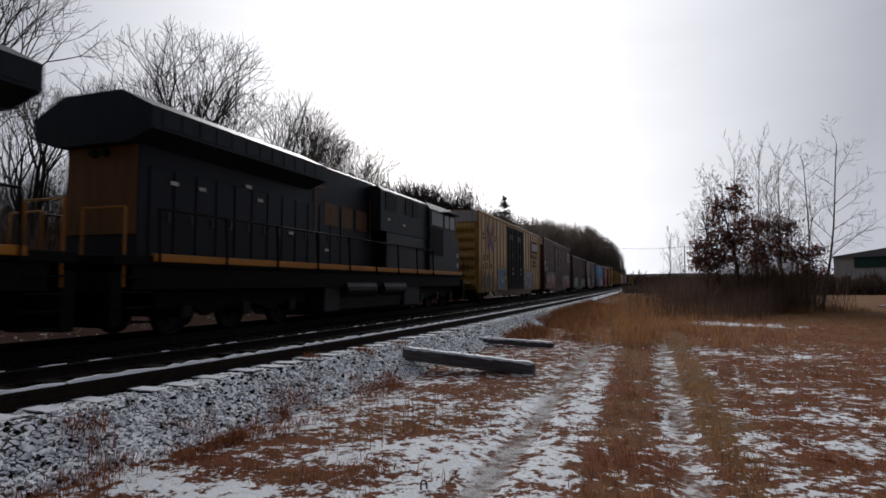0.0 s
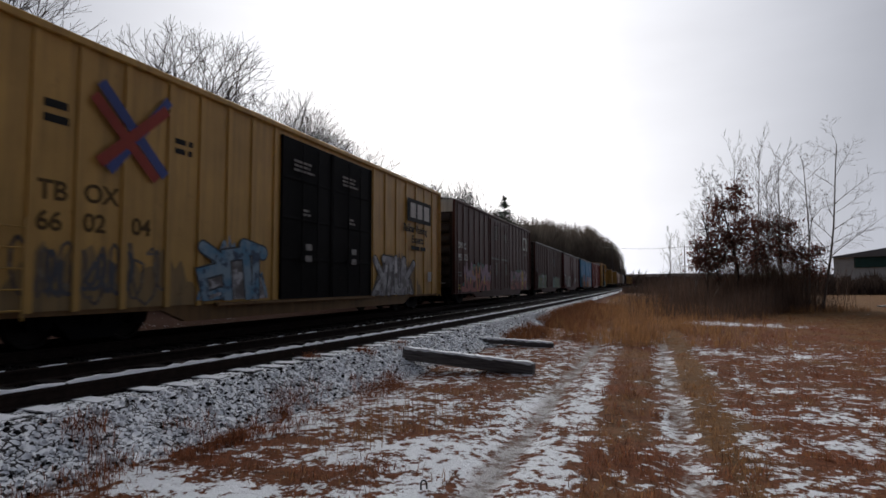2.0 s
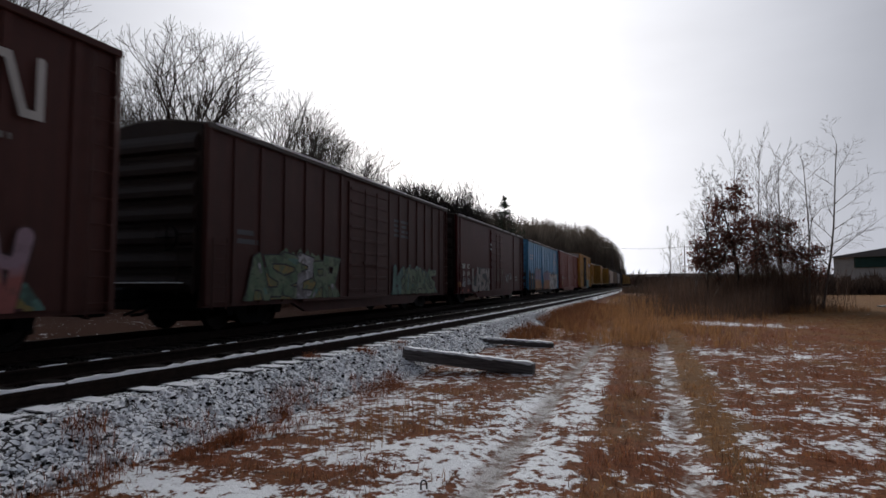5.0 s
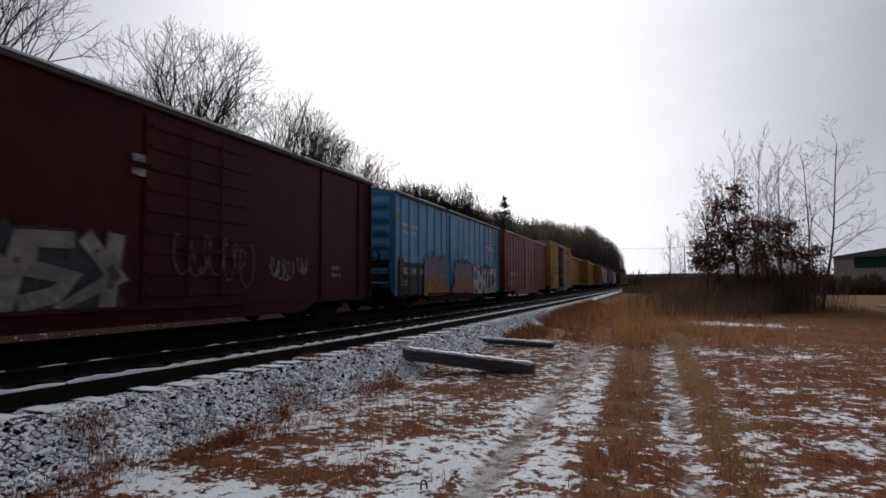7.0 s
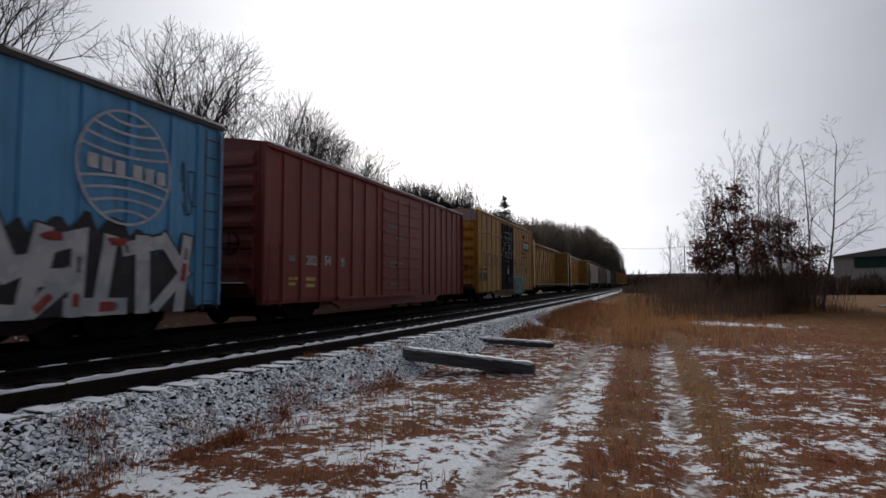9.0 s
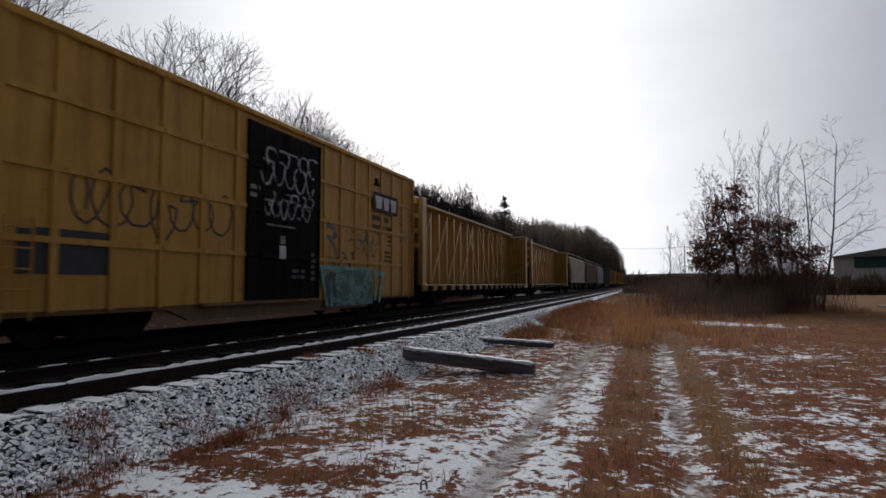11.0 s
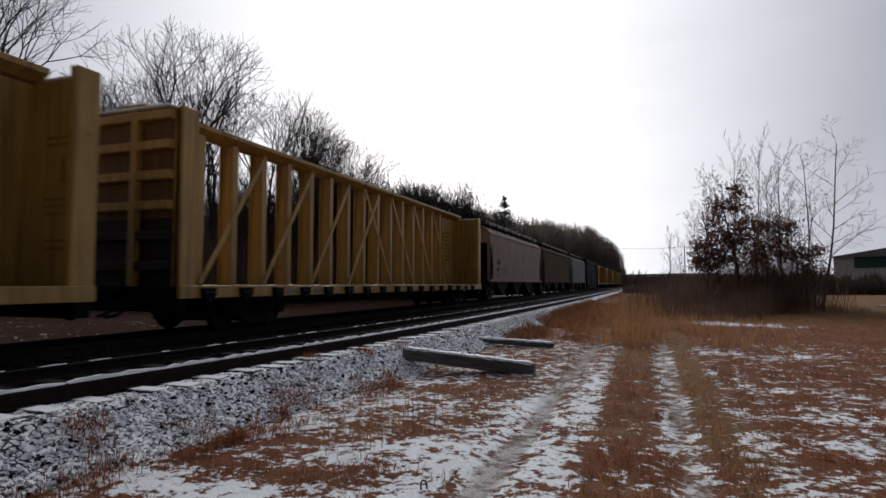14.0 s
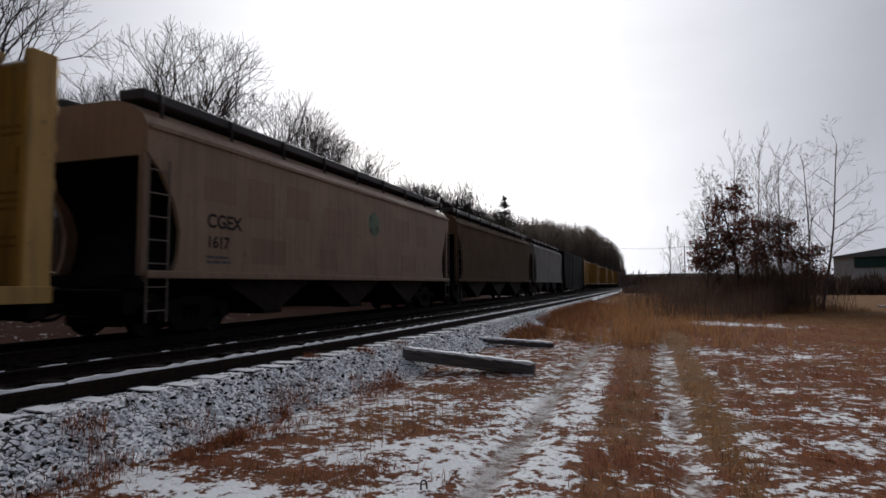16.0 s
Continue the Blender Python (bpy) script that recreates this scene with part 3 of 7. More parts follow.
def build_ties():
    rnd = random.Random(7)
    bm = B()
    box(bm, -1.3, 1.3, -0.115, 0.115, -0.17, 0.0, 0.012)
    me = bpy.data.meshes.new("tie")
    bm.to_mesh(me), bm.free()
    me.materials.append(M_TIE_SNOW)
    me2 = me.copy()
    me2.materials[0] = M_TIE
    for i in range(110):
        y = -1.5 + i * 0.52
        a = new("tie", me)
        a.parent = near_track
        a.location = (near_rail_x(y) - 0.785 + rnd.uniform(-0.07, 0.05), y + rnd.uniform(-0.05, 0.05), 0.446 + rnd.uniform(-0.014, 0.008))
        a.rotation_euler = (0, rnd.uniform(-0.006, 0.006), rnd.uniform(-0.05, 0.05))
        b = new("tie", me2)
        b.parent = far_track
        b.location = (TRACK + rnd.uniform(-0.03, 0.03), y, 0.43 + rnd.uniform(-0.01, 0.004))


build_ties()

# ---------------------------------------------------------------- rolling stock, seen in car space: x to the path, y backwards, z from the rail heads


def make_wheelset():
    bm = B()
    prof = [(0.06, 0.0), (0.06, 0.16), (0.028, 0.18), (0.026, 0.34), (0.07, 0.36), (0.07, 0.42), (0.075, 0.445), (-0.01, 0.45), (-0.055, 0.425), (-0.065, 0.42), (-0.065, 0.37), (-0.026, 0.35), (-0.03, 0.18), (-0.06, 0.16), (-0.06, 0.0)]
    n = 24
    for side in (1, -1):
        rings = []
        for px, pr in prof:
            rings.append([bm.verts.new((side * (0.753 - px), max(pr, 0.001) * math.cos(2 * math.pi * k / n), max(pr, 0.001) * math.sin(2 * math.pi * k / n))) for k in range(n)])
        for a, b in zip(rings, rings[1:]):
            for k in range(n):
                bm.faces.new((a[k], a[(k + 1) % n], b[(k + 1) % n], b[k]))
    rod(bm, (-1.05, 0, 0), (1.05, 0, 0), 0.075, 10)
    bmesh.ops.recalc_face_normals(bm, faces=bm.faces[:])
    me = bpy.data.meshes.new("wheelset")
    bm.to_mesh(me), bm.free()
    me.materials.append(M_WHEEL)
    return me


WHEELSET = make_wheelset()
WHEEL_R = 0.447
rolling = []


def wheelset(parent, y, z=WHEEL_R):
    ob = new("wheelset", WHEELSET)
    ob.parent = parent
    ob.location = (0, y, z)
    rolling.append(ob)
    return ob


def make_frame():
    """A cast side frame with its two pedestals and the spring nest's window."""
    bm = B()
    prof = [(-1.15, 0.52), (-1.05, 0.66), (-0.55, 0.70), (-0.30, 0.80), (0.30, 0.80), (0.55, 0.70), (1.05, 0.66), (1.15, 0.52), (1.10, 0.34), (0.78, 0.34), (0.70, 0.46), (0.40, 0.13), (-0.40, 0.13), (-0.70, 0.46), (-0.78, 0.34), (-1.10, 0.34)]
    prism_x(bm, prof, -0.08, 0.08)
    for y in (-0.88, 0.88):
        rod(bm, (-0.12, y, WHEEL_R), (0.14, y, WHEEL_R), 0.12, 12)
    for y in (-0.16, 0.0, 0.16):
        rod(bm, (0.02, y, 0.28), (0.11, y, 0.62), 0.06, 8)
    me = bpy.data.meshes.new("side_frame")
    bm.to_mesh(me), bm.free()
    me.materials.append(M_BLACK)
    return me


SIDE_FRAME = make_frame()


def truck(car, y, name="truck"):
    bm = B()
    box(bm, -1.0, 1.0, -0.16, 0.16, 0.45, 0.72, 0.03)
    box(bm, -1.0, 1.0, -0.55, -0.47, 0.30, 0.40)
    box(bm, -1.0, 1.0, 0.47, 0.55, 0.30, 0.40)
    box(bm, -0.95, 0.95, -0.12, 0.12, 0.16, 0.30, 0.02)
    t = part(name, bm, M_BLACK, car)
    t.location = (0, y, 0)
    for dy in (-0.40, 0.40, -1.36, 1.36):
        bm = B()
        box(bm, -0.72, 0.72, dy - 0.05, dy + 0.05, 0.24, 0.44, 0.02)
        part("brake_beam", bm, M_BLACK, t)
    for x in (-1.0, 1.0):
        f = new("side_frame", SIDE_FRAME)
        f.parent, f.location = t, (x, 0, 0)
    for dy in (-0.88, 0.88):
        ob = new("wheelset", WHEELSET)
        ob.parent, ob.location = t, (0, dy, WHEEL_R)
        rolling.append(ob)
    return t


def coupler(car, y, way):
    bm = B()
    box(bm, -0.11, 0.11, min(y, y + way * 0.55), max(y, y + way * 0.55), 0.72, 0.95, 0.03)
    box(bm, -0.17, 0.17, min(y + way * 0.42, y + way * 0.70), max(y + way * 0.42, y + way * 0.70), 0.70, 0.98, 0.05)
    rod(bm, (0.2, y + way * 0.1, 0.62), (0.1, y + way * 0.62, 0.42), 0.03, 6)
    made = part("coupler", bm, M_BLACK, car)
    bm = B()
    lo, hi = sorted((y, y - way * 0.30))
    box(bm, -1.40, 1.40, lo, hi, 0.50, 0.96, 0.03)
    part("end_sill", bm, M_BLACK, car)
    bm = B()
    hose = [(0.42, y, 0.80), (0.42, y + way * 0.22, 0.60), (0.36, y + way * 0.42, 0.44), (0.24, y + way * 0.60, 0.42)]
    for a, b in zip(hose, hose[1:]):
        rod(bm, a, b, 0.032, 6)
    part("air_hose", bm, M_BLACK, car)
    return made


def ladder(car, x, y, z0, z1, mat, along="y", rungs=8, width=0.42):
    bm = B()
    for s in (-width / 2, width / 2):
        a = (x, y + s, z0) if along == "y" else (x + s, y, z0)
        b = (x, y + s, z1) if along == "y" else (x + s, y, z1)
        rod(bm, a, b, 0.018, 5)
    for i in range(rungs):
        z = z0 + (z1 - z0) * (i + 0.5) / rungs
        a = (x, y - width / 2, z) if along == "y" else (x - width / 2, y, z)
        b = (x, y + width / 2, z) if along == "y" else (x + width / 2, y, z)
        rod(bm, a, b, 0.014, 5)
    return part("ladder", bm, mat, car)


def slab(bm, x0, x1, a, b, width):
    """A flat bar from a to b, both (y, z), between x0 and x1."""
    d = Vector((b[0] - a[0], b[1] - a[1]))
    n = Vector((-d.y, d.x)).normalized() * (width / 2)
    prism_x(bm, [(a[0] + n.x, a[1] + n.y), (b[0] + n.x, b[1] + n.y), (b[0] - n.x, b[1] - n.y), (a[0] - n.x, a[1] - n.y)], x0, x1)


def stripe(bm, x, a, b, width):
    """A flat painted stripe from a to b, both (y, z)."""
    if abs(a[0] - b[0]) + abs(a[1] - b[1]) > 0.01:
        slab(bm, x, x + 0.003, a, b, width)


def tag_paint(parent, y0, y1, z0, z1, x, fills, edge, seed, letters=5, name="graffiti"):
    """Sprayed bubble shapes: a dark outline layer and coloured fills a few millimetres above it."""
    rnd = random.Random(seed)

    def blob(cy, cz, ry, rz, xx, wob):
        bm = B()
        ph = rnd.uniform(0, 6)
        k = rnd.choice((2, 3, 3, 4))
        vs = []
        for i in range(22):
            a = 2 * math.pi * i / 22
            r = 1 + wob * math.sin(k * a + ph) + 0.5 * wob * math.sin((k + 2) * a - ph * 1.7)
            c, s = math.cos(a), math.sin(a)
            yy = cy + ry * r * math.copysign(abs(c) ** 0.7, c)
            zz = cz + rz * r * math.copysign(abs(s) ** 0.7, s)
            vs.append(bm.verts.new((xx, max(y0 - 0.2, min(y1 + 0.2, yy)), max(z0 - 0.02, min(z1 + 0.25, zz)))))
        bm.faces.new(vs)
        bmesh.ops.recalc_face_normals(bm, faces=bm.faces[:])
        if bm.faces[0].normal.x < 0:
            bmesh.ops.reverse_faces(bm, faces=bm.faces[:])
        return bm

    w = (y1 - y0) / letters
    for i in range(letters):
        cy = y0 + w * (i + 0.5) + rnd.uniform(-0.1, 0.1) * w
        cz = (z0 + z1) / 2 + rnd.uniform(-0.08, 0.08) * (z1 - z0)
        ry, rz = w * rnd.uniform(0.54, 0.70), (z1 - z0) * rnd.uniform(0.44, 0.56)
        xx = x + 0.036 + i * 0.0004
        g = part(name, blob(cy, cz, ry * 1.10, rz * 1.08, xx, 0.14), edge, parent, "sprayed bubble-letter graffiti")
        for j in range(len(fills)):
            for q in range(1 if j == 0 else 2):
                t = 1.0 - 0.25 * j
                off = 0.5 * (j > 0)
                bm = blob(cy + rnd.uniform(-off, off) * ry, cz + rnd.uniform(-off, off) * rz, ry * 0.92 * t * t * (0.6 if q else 1), rz * 0.92 * t * rnd.uniform(0.6, 1.0), xx + 0.003 + 0.003 * j + 0.001 * q, 0.18)
                part("sprayed_fill", bm, fills[j], g)
        bm = B()
        pts = [(cy + ry * 0.6 * math.cos(k * 0.8 + i) * (1 - 0.06 * k), cz + rz * 0.6 * math.sin(k * 0.8 + i)) for k in range(6)]
        for a, b in zip(pts, pts[1:]):
            stripe(bm, xx + 0.016, a, b, 0.05)
        part("sprayed_line", bm, edge, g)


FORMS = [  # strokes of letter-like forms, in a unit square
    [[(0.1, 0.0), (0.15, 1.0), (0.85, 0.9), (0.8, 0.5), (0.2, 0.45)], [(0.4, 0.45), (0.95, 0.0)]],
    [[(0.1, 1.0), (0.12, 0.1), (0.5, 0.0), (0.88, 0.1), (0.9, 1.0)]],
    [[(0.9, 0.95), (0.15, 0.9), (0.15, 0.55), (0.85, 0.45), (0.85, 0.1), (0.1, 0.0)]],
    [[(0.15, 0.0), (0.15, 1.0)], [(0.9, 1.0), (0.2, 0.5), (0.95, 0.0)]],
    [[(0.0, 1.0), (1.0, 0.95)], [(0.5, 0.95), (0.45, 0.0)]],
    [[(0.05, 0.0), (0.4, 1.0), (0.65, 1.0), (0.95, 0.0)], [(0.2, 0.35), (0.8, 0.35)]],
]


def fat_line(bm, x, pts, width, blocky, floor):
    """A flat sprayed stroke along pts, (y, z), in one piece; its ends are round or square."""
    h = width / 2
    way = [(Vector(b) - Vector(a)).normalized() for a, b in zip(pts, pts[1:])]
    rows = []
    for i, p in enumerate(pts):
        d0, d1 = way[max(0, i - 1)], way[min(len(way) - 1, i)]
        mid = d0 + d1
        mid = mid.normalized() if mid.length > 0.2 else d0
        n = Vector((-mid.y, mid.x)) * h / max(0.6, mid.dot(d0))
        p = Vector(p) + (mid * h * 0.8 * ((i == len(pts) - 1) - (i == 0)) if blocky else Vector((0, 0)))
        rows.append([bm.verts.new((x, q.x, max(floor, q.y))) for q in (p - n, p + n)])
    for a, b in zip(rows, rows[1:]):
        bm.faces.new((a[0], b[0], b[1], a[1]))
    if not blocky:
        for row, p, d in ((rows[0], pts[0], -way[0]), (rows[-1], pts[-1], way[-1])):
            n = Vector((-d.y, d.x))
            arc = []
            for k in range(1, 6):
                q = Vector(p) + (n * math.cos(k * math.pi / 6) + d * math.sin(k * math.pi / 6)) * h
                arc.append(bm.verts.new((x, q.x, max(floor, q.y))))
            ends = (row[1], row[0]) if p is pts[-1] else (row[0], row[1])
            bm.faces.new([ends[0]] + arc + [ends[1]])


def wild_piece(parent, y0, y1, z0, z1, x, fills, edge, aura, seed, letters=6, name="graffiti", blocky=False):
    """A sprayed piece of interlocked spiky strokes on a jagged cloud of colour."""
    rnd = random.Random(seed)
    n = 40
    steps = [rnd.uniform(0.0, 1.0) for _ in range(n + 1)]

    def cloud(shrink, xx, mat, label=""):
        bm = B()
        row = []
        for i in range(n + 1):
            t = i / n
            dome = min(1.0, 3.2 * min(t, 1 - t)) ** 0.7
            spike = 0.5 * steps[i] + 0.5 * steps[(i * 3 + 1) % n]
            top = z0 + (z1 - z0) * max(0.03, dome * (0.78 + 0.34 * spike) - shrink)
            yy = y0 + (y1 - y0) * (0.5 + (t - 0.5) * (1 - shrink * 0.6))
            row.append((bm.verts.new((xx, yy, z0)), bm.verts.new((xx, yy, top))))
        for a, b in zip(row, row[1:]):
            bm.faces.new((a[0], b[0], b[1], a[1]))
        return part(name if label else "sprayed_fill", bm, mat, parent if label else piece, label)

    piece = None
    piece = cloud(0.0, x + 0.036, aura[0], "sprayed wild-style graffiti")
    for j, m in enumerate(aura[1:]):
        cloud(0.09 * (j + 1), x + 0.038 + 0.001 * j, m)
    # fat letter-like forms: all outlines first, the fills above them
    w = (y1 - y0) * 0.90 / letters
    tall_ = (z1 - z0) * 0.80
    forms = []
    for i in range(letters):
        lean, drop, wide = rnd.uniform(-0.12, 0.18), rnd.uniform(-0.06, 0.05) * tall_, w * rnd.uniform(1.02, 1.25)
        left = y0 + (y1 - y0) * 0.05 + w * i - 0.08 * w
        flip, turn = rnd.random() < 0.5, rnd.random() < 0.5
        for line in FORMS[rnd.randrange(len(FORMS))]:
            line = [((1 - u if flip else u) + rnd.uniform(-0.13, 0.13), (1 - v if turn else v) + rnd.uniform(-0.08, 0.08)) for u, v in line]
            pts = [(left + (u + lean * (v - 0.5)) * wide, z0 + 0.04 * tall_ + v * tall_ + drop) for u, v in line]
            forms.append((i, pts, w * rnd.uniform(0.30, 0.44)))
    for k, (i, pts, fat) in enumerate(forms):
        bm = B()
        fat_line(bm, x + 0.043 + 0.0002 * k, pts, fat + 0.11 * min(1.0, w), blocky, z0 - 0.02)
        part("sprayed_line", bm, edge, piece)
    top = x + 0.0435 + 0.0002 * len(forms)
    shade_of = [fills[0] if i % 3 else rnd.choice(fills[:2]) for i in range(letters)]
    for k, (i, pts, fat) in enumerate(forms):
        bm = B()
        fat_line(bm, top + 0.0002 * k, pts, fat, blocky, z0 - 0.02)
        part("sprayed_fill", bm, shade_of[i], piece)
    top += 0.0003 * len(forms)
    for k in range(2 * letters):
        i, pts, fat = rnd.choice(forms)
        (ya, za), (yb, zb) = pts[0], pts[1]
        f = rnd.uniform(0.1, 0.8)
        g = min(1.0, f + rnd.uniform(0.08, 0.25))
        bm = B()
        fat_line(bm, top + 0.0002 * k, [(ya + (yb - ya) * f, za + (zb - za) * f), (ya + (yb - ya) * g, za + (zb - za) * g)], fat * rnd.uniform(0.25, 0.6), blocky, z0 - 0.02)
        part("sprayed_line", bm, rnd.choice(fills[1:]), piece)


def two_tone(name, upper, lower, split):
    """Sprayed letters filled with one colour above and another below."""
    m, n = material(name)
    at = n.add("ShaderNodeTexCoord", out=3)
    f = n.noise(at, 2.6, 4, 0.6)
    g = n.noise(at, 6.0, 3, 0.6)
    h = n.math("ADD", n.xyz(at)[2], n.math("MULTIPLY", n.math("SUBTRACT", f, 0.5), 0.5))
    col = n.mix(n.ramp(h, split - 0.08, split + 0.08), rgb(*lower), rgb(*upper))
    col = n.mix(n.math("MULTIPLY", n.ramp(g, 0.5, 0.7), 0.45), col, rgb(0.10, 0.06, 0.05))
    finish(n, col, 0.6, bump(n, g, 0.1))
    return m


def spray(name, a, b, c):
    m, n = material(name)
    at = n.add("ShaderNodeTexCoord", out=3)
    f = n.noise(at, 1.9, 4, 0.6)
    g = n.noise(at, 4.2, 4, 0.6)
    col = n.mix(n.ramp(f, 0.42, 0.58), rgb(*a), rgb(*b))
    col = n.mix(n.ramp(g, 0.52, 0.6), col, rgb(*c))
    finish(n, col, 0.6, bump(n, g, 0.1))
    return m


def boxcar(name, label, L, eave, y, side, end, roof, door, posts, sill=0.62, band=None, ribs=7, roof_rise=0.16, sill_mat=None, inset=2.15, grid=0, ladder_mat=None):
    """door: (start, stop, number of leaves, material, kind)."""
    W = 1.50
    top = eave
    car = hull(name, TRACK, y, RAIL, label, "boxcar", "cars of the train")
    sill_mat = sill_mat or side
    for s in (1, -1):
        bm = B()
        box(bm, min(s * W, s * (W - 0.06)), max(s * W, s * (W - 0.06)), 0.05, L - 0.05, sill + 0.02, top)
        part("side_wall", bm, side, car)
        bm = B()
        box(bm, min(s * (W + 0.005), s * (W + 0.085)), max(s * (W + 0.005), s * (W + 0.085)), 0.0, L, top - 0.10, top + 0.03, 0.015)
        part("top_rail", bm, roof, car)
    # side posts
    bm = B()
    prism_x(bm, [(-0.065, sill), (0.065, sill), (0.065, top - 0.1), (-0.065, top - 0.1)], 0.0, 0.036)
    post = part("side_post", bm, side, car)
    post.location = (W, posts[0], 0)
    for p in posts[1:]:
        repeat(post, W, p, 0)
    bm = B()
    prism_x(bm, [(-0.065, sill), (0.065, sill), (0.065, top - 0.1), (-0.065, top - 0.1)], -0.036, 0.0)
    far = part("side_post", bm, side, car)
    far.location = (-W, posts[0], 0)
    for p in posts[2::2]:
        repeat(far, -W, p, 0)
    for p in (0.07, L - 0.07):
        for s in (1, -1):
            bm = B()
            box(bm, min(s * (W - 0.09), s * (W + 0.06)), max(s * (W - 0.09), s * (W + 0.06)), p - 0.07, p + 0.07, sill - 0.02, top, 0.02)
            part("corner_post", bm, side, car)
    if grid:
        for i in range(grid):
            z = sill + (top - sill) * (i + 1) / (grid + 1)
            for a, b in ((0.14, door[0]), (door[1], L - 0.14)):
                bm = B()
                box(bm, W + 0.002, W + 0.05, a, b, z - 0.05, z + 0.05)
                part("side_rail", bm, side, car)
    # sills
    bm = B()
    prism_x(bm, [(0.0, sill + 0.10), (0.0, sill - 0.06), (inset + 1.1, sill - 0.06), (inset + 1.7, sill - 0.30), (L - inset - 1.7, sill - 0.30), (L - inset - 1.1, sill - 0.06), (L, sill - 0.06), (L, sill + 0.10)], W - 0.14, W - 0.03)
    part("side_sill", bm, sill_mat, car)
    bm = B()
    box(bm, -0.35, 0.35, 0.1, L - 0.1, 0.55, 0.98, 0.02)
    for i in range(6):
        a = 1.0 + (L - 2.2) * i / 5
        box(bm, -W + 0.15, W - 0.15, a, a + 0.14, 0.78, 1.0)
    part("underframe", bm, M_BLACK, car)
    bm = B()
    box(bm, -W + 0.08, W - 0.08, 0.08, L - 0.08, 1.0, 1.08)
    part("floor", bm, M_BLACK, car)
    # ends with pressed ribs
    for yy, way in ((0.0, -1), (L, 1)):
        bm = B()
        box(bm, -W + 0.1, W - 0.1, min(yy, yy - way * 0.06), max(yy, yy - way * 0.06), sill + 0.1, top - 0.02)
        wall = part("end_wall", bm, end, car)
        lo, hi = sill + 0.2, (top - 0.62 if band else top - 0.15)
        step = (hi - lo) / ribs
        for i in range(ribs):
            c = lo + step * (i + 0.5)
            bm = B()
            prism_x(bm, [(yy, c - step * 0.40), (yy + way * 0.14, c - step * 0.28), (yy + way * 0.15, c - step * 0.05), (yy + way * 0.11, c + step * 0.16), (yy, c + step * 0.46)], -W + 0.2, W - 0.2)
            part("end_rib", bm, end, wall)
        if band:
            bm = B()
            box(bm, -W + 0.06, W - 0.06, min(yy, yy + way * 0.03), max(yy, yy + way * 0.03), top - 0.58, top - 0.02)
            part("end_band", bm, band, wall, "pale panel along the end's top")
        bm = B()
        prism_y(bm, [(-W + 0.02, top - 0.02), (W - 0.02, top - 0.02), (0.4, top + roof_rise - 0.01), (-0.4, top + roof_rise - 0.01)], min(yy, yy - way * 0.05), max(yy, yy - way * 0.05))
        part("gable", bm, band or end, wall)
        coupler(car, yy, way)
        bm = B()
        box(bm, -1.2, 1.2, min(yy, yy + way * 0.32), max(yy, yy + way * 0.32), 1.02, 1.06)
        part("end_platform", bm, M_STEEL, car)
        bm = B()
        lo, hi = sorted((yy + way * 0.05, yy + way * 0.30))
        box(bm, -0.9, 1.12, lo, hi, 1.06, 1.085, 0.01)
        part("platform_snow", bm, M_SNOW, car, "thin snow on the end platform")
        bm = B()
        bmesh.ops.create_cone(bm, cap_ends=False, segments=16, radius1=0.28, radius2=0.26, depth=0.04, matrix=Matrix.Translation((0.75, yy + way * 0.24, 2.0)) @ Euler((radians(90), 0, 0)).to_matrix().to_4x4())
        rod(bm, (0.48, yy + way * 0.24, 2.0), (1.02, yy + way * 0.24, 2.0), 0.015, 5)
        rod(bm, (0.75, yy + way * 0.24, 1.73), (0.75, yy + way * 0.24, 2.27), 0.015, 5)
        rod(bm, (0.75, yy, 2.0), (0.75, yy + way * 0.25, 2.0), 0.03, 6)
        part("brake_wheel", bm, M_BLACK, car)
    # roof of ridged panels
    bm = B()
    prism_y(bm, [(-W - 0.04, top), (W + 0.04, top), (0.4, top + roof_rise), (-0.4, top + roof_rise)], 0.02, L - 0.02)
    n = int(L / 1.25)
    for i in range(n + 1):
        yy = 0.06 + (L - 0.12) * i / n
        prism_y(bm, [(-W - 0.05, top + 0.015), (W + 0.05, top + 0.015), (0.4, top + roof_rise + 0.035), (-0.4, top + roof_rise + 0.035)], yy - 0.04, yy + 0.04)
    part("roof", bm, roof, car)
    # doors
    a, b, leaves, dmat, kind = door
    wide = (b - a) / leaves
    for i in range(leaves):
        bm = B()
        y0, y1 = a + i * wide + 0.02, a + (i + 1) * wide - 0.02
        z0, z1 = sill + 0.05, top - 0.22
        box(bm, W + 0.005, W + 0.045, y0, y1, z0, z1)
        leaf = part("door", bm, dmat, car)
        m = 9 if kind == "ribbed" else 6 if kind == "barred" else 3
        bm = B()
        h = 0.05 if kind == "ribbed" else 0.03
        box(bm, W + 0.045, W + 0.072, y0 + 0.08, y1 - 0.08, -h, h, 0.008)
        rib = part("door_rib", bm, dmat, leaf)
        for q in range(m):
            z = z0 + (z1 - z0) * ((q + 0.5) / m if kind == "ribbed" else (q + 1) / (m + 1))
            if q:
                repeat(rib, 0, 0, z)
            else:
                rib.location = (0, 0, z)
        if kind != "ribbed":
            for yy in (y0, y1 - 0.06):
                bm = B()
                box(bm, W + 0.046, W + 0.075, yy, yy + 0.06, z0, z1)
                part("door_edge", bm, dmat, leaf)
        bm = B()
        for yy in (y0 + wide * 0.35, y0 + wide * 0.65):
            rod(bm, (W + 0.09, yy, z0 + 0.1), (W + 0.09, yy, z1 - 0.1), 0.017, 5)
